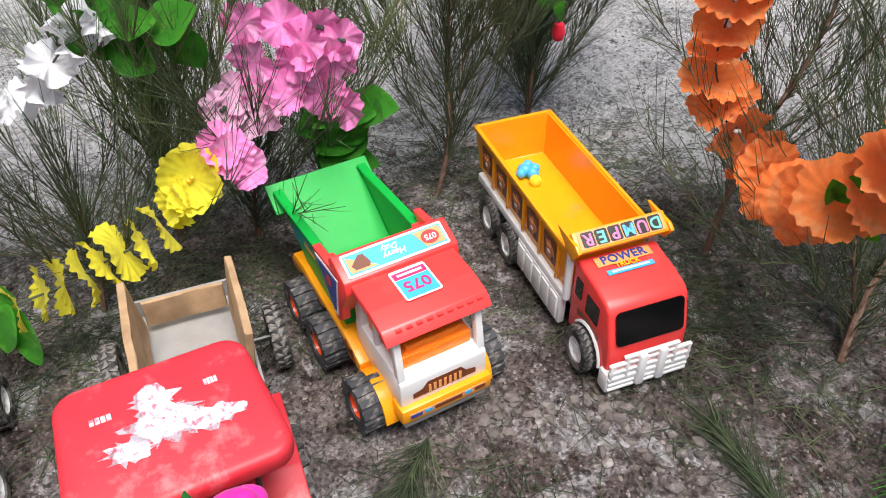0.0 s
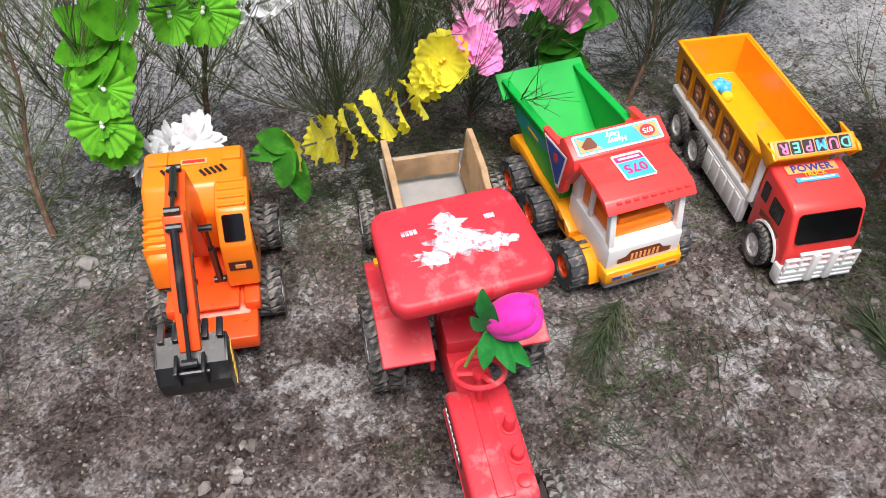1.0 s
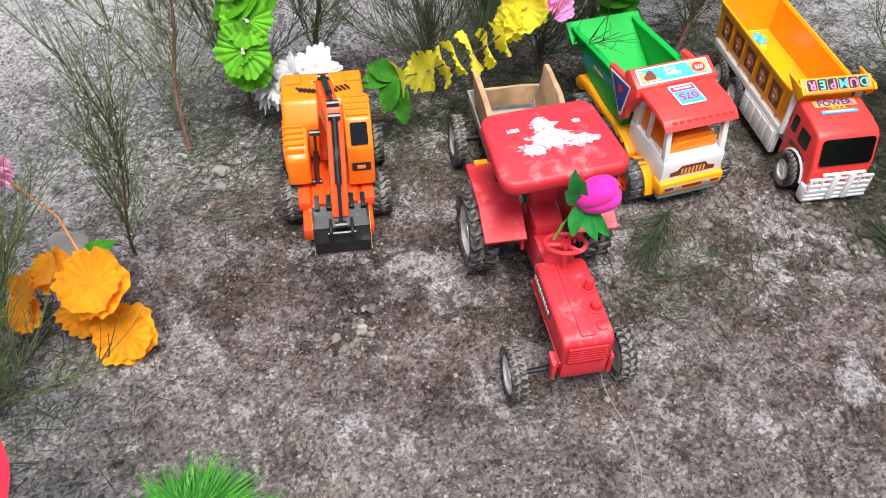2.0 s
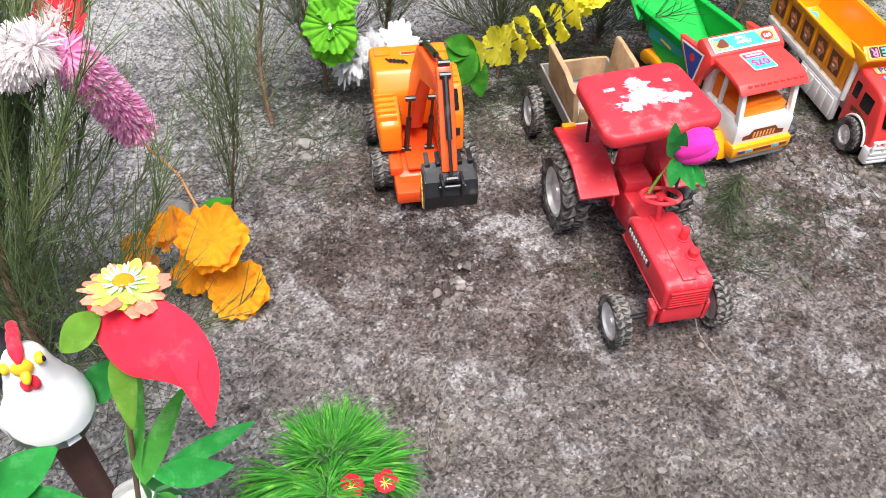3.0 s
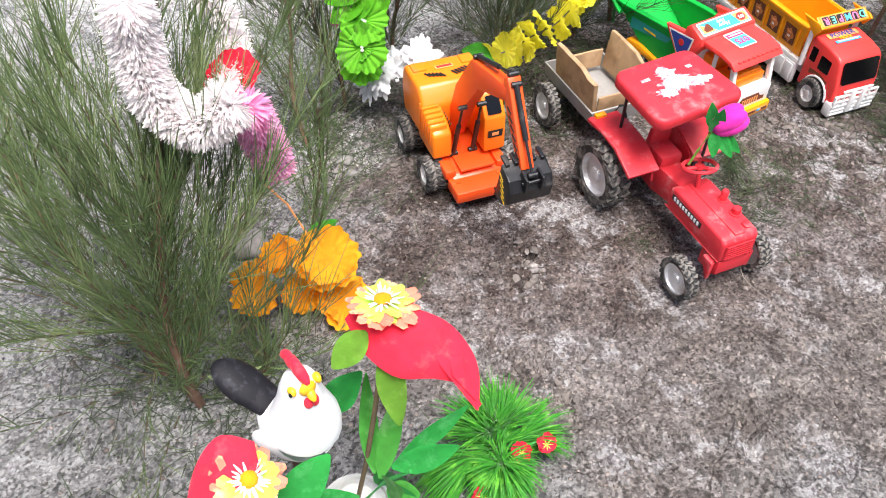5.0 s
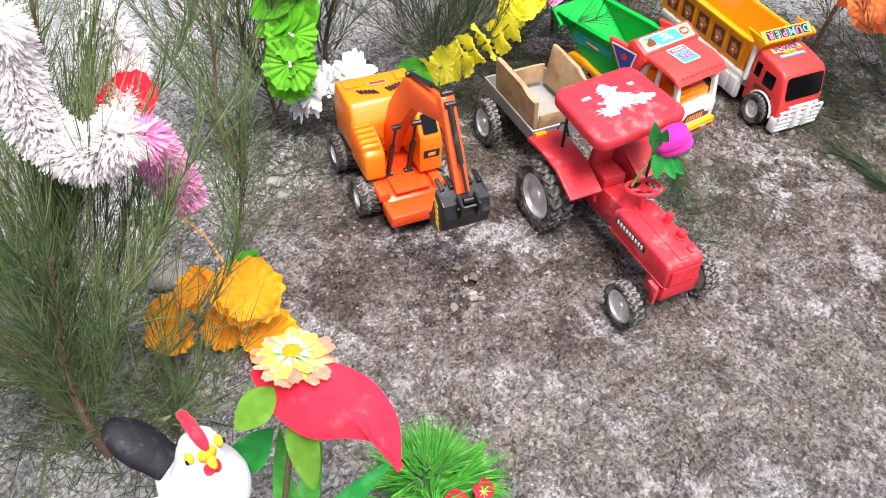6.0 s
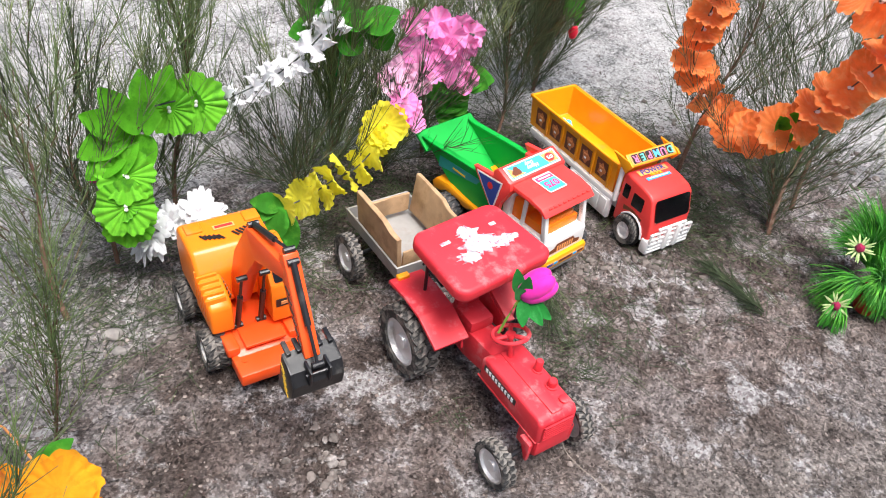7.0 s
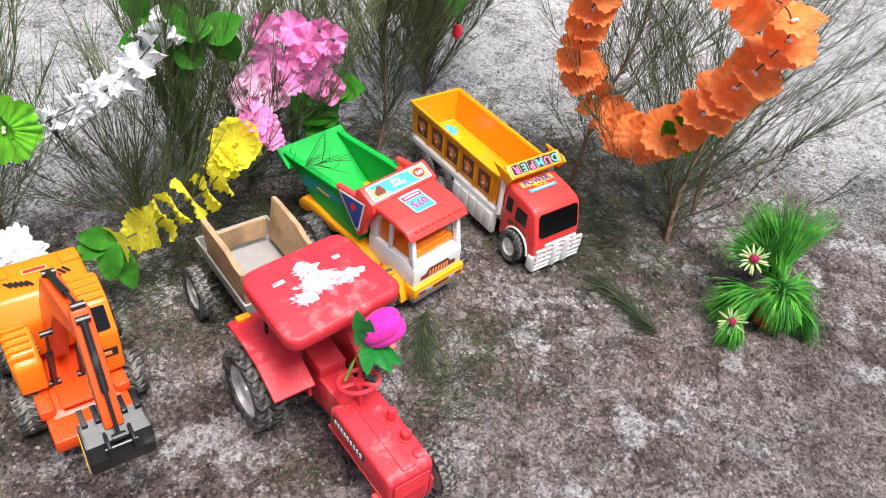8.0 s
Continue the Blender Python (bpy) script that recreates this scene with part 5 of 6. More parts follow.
def leaf(parent, p, q, width, mat_, up=Z, fold=0.25, droop=0.15, name="leaf", wavy=0.04, seed=0):
    """A leaf from its foot p to its tip q, folded along its midrib."""
    p, q = Vector(p), Vector(q)
    d = q - p
    L = d.length
    d = d / L
    s = d.cross(Vector(up))
    s = s.normalized() if s.length > 1e-4 else X.copy()
    n = s.cross(d)
    b = bmesh.new()
    rows = []
    N = 9
    rnd = random.Random(seed)
    ph = rnd.uniform(0, 6)
    for i in range(N + 1):
        u = i / N
        w = width * 0.5 * (math.sin(math.pi * min(1, u * 0.96 + 0.02)) ** 0.75) * (1.05 - 0.3 * u)
        row = []
        for k in (-1, -0.5, 0, 0.5, 1):
            c = p + d * (L * u) + s * (w * k) + n * (fold * w * abs(k) - droop * L * u * u + wavy * L * math.sin(9 * u + ph + k) * abs(k) * 0.5)
            row.append(b.verts.new(c))
        rows.append(row)
    for r0, r1 in zip(rows, rows[1:]):
        for k in range(4):
            b.faces.new((r0[k], r0[k + 1], r1[k + 1], r1[k]))
    bmesh.ops.solidify(b, geom=b.faces[:], thickness=0.0007)
    return part(name, b, mat_, parent, angle=70)


def curve_points(pts, n):
    """Evenly stepped points and tangents along a smooth line through pts."""
    P = [Vector(p) for p in pts]
    out = []
    for i in range(len(P) - 1):
        a, b, c, d = P[max(i - 1, 0)], P[i], P[i + 1], P[min(i + 2, len(P) - 1)]
        for k in range(20):
            t = k / 20
            out.append(0.5 * ((2 * b) + (c - a) * t + (2 * a - 5 * b + 4 * c - d) * t * t + (3 * b - a - 3 * c + d) * t ** 3))
    out.append(P[-1])
    acc = [0.0]
    for a, b in zip(out, out[1:]):
        acc.append(acc[-1] + (b - a).length)
    res = []
    for i in range(n):
        s = acc[-1] * i / max(1, n - 1)
        k = max(j for j in range(len(acc)) if acc[j] <= s + 1e-9)
        k = min(k, len(out) - 2)
        f = (s - acc[k]) / max(1e-9, acc[k + 1] - acc[k])
        res.append((out[k].lerp(out[k + 1], f), (out[k + 1] - out[k]).normalized()))
    return res


VIEW = Vector((-0.25, -0.75, 0.6))


def garland(label, pts, n, mat_, radii, seed, lobes=6, wave=0.22, cup=0.2, layers=1, toward=0.35, bead=None, jitter=0.3, thread=True):
    rnd = random.Random(seed)
    g = empty("flower_garland", Matrix.Translation(pts[0]))
    tagged(g, label, "garland", group="garlands")
    o = Vector(pts[0])
    steps = curve_points(pts, n)
    if thread:
        part("string", tube([p - o for p, _ in curve_points(pts, n * 2)], 0.0011, 6), string_mat, g, "dark string")
    for i, (p, t) in enumerate(steps):
        r = radii[0] + (radii[1] - radii[0]) * i / max(1, n - 1)
        nn = t if t.dot(VIEW) > 0 else -t
        nn = (nn + VIEW * toward * rnd.uniform(0.3, 1.7) + rvec(rnd) * jitter).normalized()
        flower(g, p - o + rvec(rnd) * 0.003, nn, r * rnd.uniform(0.88, 1.12), mat_, rnd, lobes, wave, cup, layers, bead if bead is not None and rnd.random() < 0.6 else None)
    return g, o


# orange ring garland
RING = [(0.283, 0.745, 0.40), (0.277, 0.758, 0.34), (0.272, 0.765, 0.285), (0.272, 0.768, 0.22), (0.298, 0.745, 0.165), (0.318, 0.69, 0.145), (0.314, 0.625, 0.165), (0.322, 0.57, 0.213), (0.345, 0.545, 0.26), (0.368, 0.515, 0.33), (0.378, 0.497, 0.385), (0.355, 0.50, 0.42), (0.315, 0.51, 0.43), (0.285, 0.53, 0.45)]
orange_garland, o_ = garland("ring garland of bright orange cloth flowers on the saplings", RING, 29, cl_orange, (0.031, 0.041), 41, lobes=6, wave=0.2, toward=0.4, bead=ink_white, layers=1)
for a, b, w in (((0.316, 0.575, 0.205), (0.312, 0.548, 0.245), 0.024), ((0.318, 0.578, 0.2), (0.302, 0.56, 0.232), 0.022), ((0.322, 0.57, 0.2), (0.318, 0.55, 0.18), 0.024), ((0.33, 0.565, 0.205), (0.345, 0.545, 0.185), 0.022)):
    leaf(orange_garland, Vector(a) - o_, Vector(b) - o_, w, cl_green, up=VIEW)

# lemon garland from the tractor trailer to the sapling
lemon, o_ = garland("drooping garland of lemon yellow cloth flowers", [(-0.262, 0.66, 0.135), (-0.285, 0.645, 0.121), (-0.322, 0.638, 0.104), (-0.348, 0.622, 0.097), (-0.385, 0.598, 0.097)], 8, cl_yellow, (0.031, 0.027), 42, lobes=6, wave=0.25, cup=0.14, toward=0.14, layers=1, jitter=0.18)
rnd = random.Random(5)
flower(lemon, Vector((-0.234, 0.70, 0.156)) - o_, (-0.15, -0.8, 0.45), 0.034, cl_yellow, rnd, 6, 0.2, 0.25, 2, ink_yellow)
flower(lemon, Vector((-0.25, 0.69, 0.136)) - o_, (-0.5, -0.6, 0.35), 0.026, cl_yellow, rnd, 6, 0.25, 0.2, 2)
for a, b, w in (((-0.385, 0.60, 0.1), (-0.43, 0.60, 0.108), 0.032), ((-0.39, 0.595, 0.1), (-0.405, 0.575, 0.055), 0.036), ((-0.385, 0.595, 0.095), (-0.378, 0.57, 0.04), 0.034), ((-0.39, 0.605, 0.1), (-0.44, 0.59, 0.085), 0.03)):
    leaf(lemon, Vector(a) - o_, Vector(b) - o_, w, cl_leaf, up=VIEW)

# lime green garland
lime, o_ = garland("lime green garland of cloth leaves and pleated blooms", [(-0.49, 0.678, 0.222), (-0.53, 0.65, 0.235), (-0.572, 0.61, 0.215), (-0.578, 0.585, 0.165), (-0.578, 0.572, 0.12)], 2, cl_green, (0.02, 0.02), 43, thread=True)
for p, n, r in (((-0.489, 0.672, 0.215), (0.1, -0.85, 0.5), 0.04), ((-0.574, 0.58, 0.172), (-0.05, -0.8, 0.55), 0.035), ((-0.578, 0.563, 0.138), (0.05, -0.85, 0.4), 0.037), ((-0.58, 0.575, 0.108), (0.05, -0.8, 0.3), 0.034), ((-0.52, 0.66, 0.215), (-0.3, -0.8, 0.3), 0.034)):
    flower(lime, Vector(p) - o_, n, r, cl_green, rnd, 7, 0.08, 0.05, 1, ink_white, name="pleated_bloom", pleat=0.13)
for a, b, w in (((-0.565, 0.61, 0.215), (-0.625, 0.585, 0.2), 0.045), ((-0.565, 0.61, 0.215), (-0.615, 0.6, 0.245), 0.042), ((-0.56, 0.615, 0.22), (-0.595, 0.625, 0.265), 0.042), ((-0.56, 0.61, 0.215), (-0.6, 0.57, 0.17), 0.045), ((-0.55, 0.62, 0.225), (-0.53, 0.6, 0.24), 0.045), ((-0.545, 0.63, 0.23), (-0.55, 0.64, 0.28), 0.036), ((-0.56, 0.61, 0.21), (-0.545, 0.58, 0.185), 0.045), ((-0.53, 0.645, 0.235), (-0.515, 0.65, 0.28), 0.035), ((-0.57, 0.6, 0.2), (-0.62, 0.575, 0.175), 0.04), ((-0.55, 0.62, 0.225), (-0.575, 0.59, 0.25), 0.045)):
    leaf(lime, Vector(a) - o_, Vector(b) - o_, w, cl_green, up=VIEW)
b = bmesh.new()
bmesh.ops.create_icosphere(b, subdivisions=2, radius=0.009, matrix=Matrix.Translation(Vector((-0.615, 0.595, 0.165)) - o_) @ Matrix.Diagonal((0.8, 0.8, 1.3, 1)))
part("bud", b, cl_magenta, lime, "small magenta bud")

# white garland rising to the leaf cluster
white_g, o_ = garland("string of ragged white cloth flowers between saplings", [(-0.452, 0.685, 0.212), (-0.42, 0.705, 0.216), (-0.387, 0.715, 0.228), (-0.352, 0.72, 0.254), (-0.322, 0.725, 0.284), (-0.30, 0.75, 0.3)], 11, cl_white, (0.02, 0.025), 44, lobes=5, wave=0.5, cup=0.1, toward=0.2, jitter=0.7)


def blossom(parent, p, n, radius, count, mat_, rnd, lift=0.3, width=0.55, name="flower", ragged=0.25):
    """Many separate petals round a middle."""
    s = Strands()
    m = axis_to(n)
    for i in range(count):
        a = 2 * math.pi * i / count + rnd.uniform(-0.15, 0.15)
        d = (m @ Vector((math.cos(a), math.sin(a), lift * rnd.uniform(0.2, 1.6)))).normalized()
        side = m @ Vector((-math.sin(a), math.cos(a), rnd.uniform(-0.3, 0.3)))
        s.ribbon(Vector(p), d, side, radius * rnd.uniform(1 - ragged, 1.05), radius * width * 0.5, rnd.uniform(-0.4, 0.3), 4, (0.25, 0.8, 1.0, 0.95, 0.35))
    return raw(name, s.v, s.f, mat_, parent)


def white_cluster():
    g = empty("white_flowers", Matrix.Translation((-0.523, 0.588, 0.086)))
    tagged(g, "pair of white many-petalled cloth flowers on the garland", "cloth flower")
    r = random.Random(8)
    for p, n, R in (((-0.032, 0.0, -0.012), (-0.5, -0.75, 0.3), 0.037), ((0.028, 0.002, 0.014), (0.1, -0.6, 0.75), 0.037), ((-0.045, 0.006, -0.028), (-0.6, -0.5, 0.1), 0.034), ((-0.005, 0.008, 0.0), (-0.2, -0.6, 0.6), 0.03)):
        blossom(g, p, n, R, 22, cl_white, r, 0.35, 0.34, ragged=0.4)
        blossom(g, Vector(p) + Vector(n).normalized() * 0.005, n, R * 0.75, 18, cl_white, r, 0.8, 0.3, ragged=0.4)
    part("string", tube([(-0.06, 0.01, 0.02), (-0.02, -0.01, -0.005), (0.0, -0.012, -0.01), (0.06, 0, 0.01), (0.12, 0.015, -0.01)], 0.0014, 6), string_mat, g, "dark string")


white_cluster()


def leaf_cluster(name, label, centre, leaves, mat_, stem_to):
    g = empty(name, Matrix.Translation(centre))
    tagged(g, label, "cloth leaves")
    for i, (a, b, w) in enumerate(leaves):
        leaf(g, a, b, w, mat_, up=VIEW, seed=i)
    part("stalk", tube([(0, 0, 0), Vector(stem_to) * 0.5 + Vector((0.004, 0, 0)), stem_to], 0.0018, 6), cl_dleaf, g)
    return g


r7 = random.Random(7)
fan = []
for i in range(15):
    a = 2 * math.pi * i / 15
    u = Vector((math.cos(a) * 1.35, -0.25 + 0.3 * r7.random(), math.sin(a) * 0.9))
    c = Vector((r7.uniform(-0.05, 0.05), r7.uniform(-0.01, 0.01), r7.uniform(-0.02, 0.03)))
    fan.append((c, c + u.normalized() * r7.uniform(0.042, 0.06), r7.uniform(0.034, 0.046)))
leaf_cluster("cloth_leaves", "cluster of broad green cloth leaves on a sapling", (-0.292, 0.765, 0.282), fan, cl_leaf, (0.0, 0.03, -0.1))
fan = []
for i in range(12):
    a = 2 * math.pi * i / 12 + 0.3
    c = Vector((r7.uniform(-0.02, 0.02), 0, -0.006 * i + 0.035))
    u = Vector((math.cos(a), -0.7 + 0.3 * r7.random(), 0.25 * math.sin(a)))
    fan.append((c, c + u.normalized() * r7.uniform(0.04, 0.055), r7.uniform(0.034, 0.046)))
leaf_cluster("cloth_leaves", "stack of green cloth leaves under the pink flowers", (-0.092, 0.825, 0.126), fan, cl_leaf, (-0.01, 0.03, -0.13))


def pink_bunch():
    g = empty("pink_flower_bunch", Matrix.Translation((-0.147, 0.8, 0.2)))
    tagged(g, "bunch of pink cloth flowers tied to a sapling", "cloth flowers")
    r = random.Random(9)
    spots = [(-0.035, -0.01, 0.07, 1), (0.0, -0.005, 0.065, 1), (0.035, -0.0, 0.06, 1), (-0.03, -0.015, 0.03, 1), (0.01, -0.015, 0.03, 1), (0.045, -0.005, 0.025, 1), (0.055, 0.0, 0.045, 1), (-0.005, -0.02, 0.0, 1), (0.035, -0.01, -0.01, 1), (0.05, -0.005, -0.025, 1), (-0.05, -0.02, -0.0, 0), (-0.04, -0.03, -0.02, 0), (-0.065, -0.025, -0.015, 0), (-0.025, -0.03, -0.012, 0), (0.02, -0.015, 0.05, 1)]
    for x, y, z, k in spots:
        n = Vector((r.uniform(-0.6, 0.6), -0.9, r.uniform(-0.1, 0.7)))
        flower(g, (x, y, z), n, r.uniform(0.021, 0.027), cl_pink if k else cl_palepink, r, 5, 0.32, 0.18, 1, string_mat if r.random() < 0.35 else None)
    part("stalk", tube([(0, 0.01, 0.05), (0.005, 0.02, -0.05), (0.02, 0.05, -0.2)], 0.0025, 6), cl_dleaf, g)
    for x, y, z in ((-0.052, -0.085, -0.03), (-0.06, -0.08, -0.02), (-0.042, -0.08, -0.045)):
        flower(g, (x, y, z), (0.5, -0.7, 0.5), 0.024, cl_pink, r, 6, 0.3, 0.2, 1)
    part("string", tube([(-0.04, -0.03, -0.02), (-0.05, -0.055, -0.025), (-0.055, -0.085, -0.03), (-0.09, -0.09, -0.055)], 0.0012, 6), string_mat, g)


pink_bunch()


def rose_drop():
    g = empty("hanging_bud", Matrix.Translation((0.14, 0.965, 0.2)))
    tagged(g, "red artificial bud under bright green leaves on a sapling", "artificial flower")
    b = lathe([(0, -0.018), (0.006, -0.014), (0.009, -0.004), (0.006, 0.006), (0, 0.008)], 14)
    b.transform(Matrix.Translation((0.012, 0, -0.03)))
    part("bud", b, cl_redfoam, g, "red bud")
    part("stem", tube([(0.012, 0, -0.022), (0.006, 0.0, 0.0), (0, 0, 0.03)], 0.002, 6), string_mat, g)
    for i in range(5):
        a = i * 1.3
        leaf(g, (0, 0, 0.045), (0.018 * math.cos(a), -0.012 + 0.012 * math.sin(a), 0.012 - 0.006 * i), 0.02, cl_leaf, up=VIEW, seed=i)


rose_drop()


# fluffy paper garland on the tall sapling
def tinsel(parent, pts, n, r, mat_, seed, name="tinsel"):
    rnd = random.Random(seed)
    s = Strands()
    for p, t in curve_points(pts, n):
        d = rvec(rnd)
        d = (d - t * d.dot(t) * 0.75).normalized()
        side = d.cross(rvec(rnd))
        s.ribbon(p + d * 0.002, d, side, r * rnd.uniform(0.75, 1.1), 0.0012 * rnd.uniform(0.7, 1.4), rnd.uniform(-0.7, 0.1), 4, (0.7, 1.0, 1.2, 1.0, 0.3))
    ob = raw(name, s.v, s.f, mat_, parent)
    ob["kind"] = "stuff"
    return ob


def fluffy_garland():
    o = Vector((-0.77, 0.15, 0.42))
    near = Vector((0.032, -0.04, 0.032))
    g = empty("fluffy_garland", Matrix.Translation(o))
    tagged(g, "pale pink fluffy paper garland hung round a sapling", "garland", group="garlands")
    a = [(-0.779, 0.175, 0.425), (-0.78, 0.178, 0.39), (-0.778, 0.17, 0.355), (-0.762, 0.163, 0.33), (-0.737, 0.15, 0.328), (-0.708, 0.155, 0.345)]
    tinsel(g, [Vector(p) + near - o for p in a], 8500, 0.021, cl_fluff, 51)
    b = [(-0.708, 0.158, 0.345), (-0.703, 0.185, 0.35), (-0.70, 0.215, 0.36), (-0.71, 0.235, 0.385), (-0.73, 0.24, 0.4)]
    tinsel(g, [Vector(p) + near * 0.5 - o for p in b], 1100, 0.016, cl_fluff, 52)
    c = [(-0.703, 0.178, 0.325), (-0.70, 0.195, 0.285), (-0.698, 0.21, 0.255), (-0.694, 0.225, 0.215)]
    tinsel(g, [Vector(p) + near * 1.0 - o for p in c], 4000, 0.019, cl_fluffpink, 53)
    r = random.Random(3)
    for k in range(3):
        flower(g, Vector((-0.717 + 0.006 * k, 0.2, 0.335 + 0.006 * k)) + near * 0.8 - o, (0.1 * k, -0.7, 0.5), 0.019, cl_redfoam, r, 6, 0.3, 0.3, 1, name="red_bloom")
    leaf(g, Vector((-0.71, 0.195, 0.33)) - o, Vector((-0.69, 0.17, 0.3)) - o, 0.03, cl_lime, up=VIEW)
    leaf(g, Vector((-0.71, 0.195, 0.33)) - o, Vector((-0.7, 0.18, 0.29)) - o, 0.026, cl_lime, up=VIEW)
    part("string", tube([Vector(p) - o for p in ((-0.694, 0.225, 0.215), (-0.685, 0.235, 0.18), (-0.665, 0.24, 0.145), (-0.645, 0.225, 0.11))], 0.0012, 6), ink_peach, g, "pale string")


fluffy_garland()


def marigolds():
    g = empty("marigold_bunch", Matrix.Translation((-0.648, 0.204, -0.002)))
    tagged(g, "bunch of marigold yellow cloth flowers lying by a sapling", "cloth flowers")
    r = random.Random(12)
    for p, n, R in (((0.024, -0.004, 0.098), (0.15, -0.6, 0.75), 0.038), ((0.042, -0.012, 0.03), (0.35, -0.7, 0.55), 0.034), ((-0.06, -0.002, 0.05), (-0.5, -0.6, 0.5), 0.036), ((-0.03, 0.012, 0.088), (-0.45, -0.4, 0.8), 0.026), ((-0.008, 0.004, 0.035), (-0.1, -0.8, 0.4), 0.028)):
        flower(g, p, n, R, cl_amber, r, 6, 0.3, 0.12, 2, None, gap=0.3)
    part("stalk", tube([(0.0, 0.015, 0.1), (0.0, 0.02, 0.05), (0.005, 0.02, 0.0)], 0.002, 6), cl_dleaf, g)
    leaf(g, (0.0, 0.02, 0.1), (0.035, 0.03, 0.125), 0.025, cl_leaf, up=VIEW)


marigolds()


# ---- potted foam flower ----
def gerbera(parent, p, n, R, rnd):
    """Overlapping lime petals with coral ends, a ring of thin white ones and a yellow eye."""
    up = Vector(n).normalized()
    daisy = blossom(parent, p, n, R * 0.84, 20, cl_lime, rnd, 0.06, 0.5, "daisy", 0.05)
    blossom(daisy, Vector(p) - up * 0.0016, n, R * 1.04, 20, cl_tip, rnd, 0.04, 0.42, "outer_petals", 0.08)
    blossom(daisy, Vector(p) + up * 0.003, n, R * 0.6, 30, cl_white, rnd, 0.3, 0.13, "inner_petals", 0.25)
    b = bmesh.new()
    bmesh.ops.create_uvsphere(b, u_segments=16, v_segments=8, radius=R * 0.25, matrix=Matrix.Translation(Vector(p) + up * 0.005) @ axis_to(n) @ Matrix.Diagonal((1, 1, 0.5, 1)))
    part("eye", b, cl_amber, daisy, "yellow eye")


cl_tip = cloth("coral-tipped foam", (0.92, 0.24, 0.16), (0.92, 0.55, 0.3), 0.35, 0.15)


def foam_petal(parent, centre, right, up, outline, focus, bulge=0.008):
    m = face(centre, right, up)
    b = bmesh.new()
    pts = curve_points([(x, y, 0) for x, y in outline] + [(*outline[0], 0)], 48)[:-1]
    cx, cy = focus
    rows = []
    for f in (0.25, 0.5, 0.75, 0.92, 1.0):
        rows.append([b.verts.new((cx + (p.x - cx) * f, cy + (p.y - cy) * f, bulge * (1 - f * f) - 2.0 * ((p.x - cx) * f) ** 2)) for p, _ in pts])
    b.faces.new(rows[0])
    for r0, r1 in zip(rows, rows[1:]):
        for k in range(len(pts)):
            j = (k + 1) % len(pts)
            b.faces.new((r0[k], r0[j], r1[j], r1[k]))
    bmesh.ops.recalc_face_normals(b, faces=b.faces)
    bmesh.ops.solidify(b, geom=b.faces[:], thickness=0.0025)
    b.transform(m)
    return part("petal", b, cl_redfoam, parent, "red foam petal", angle=50)


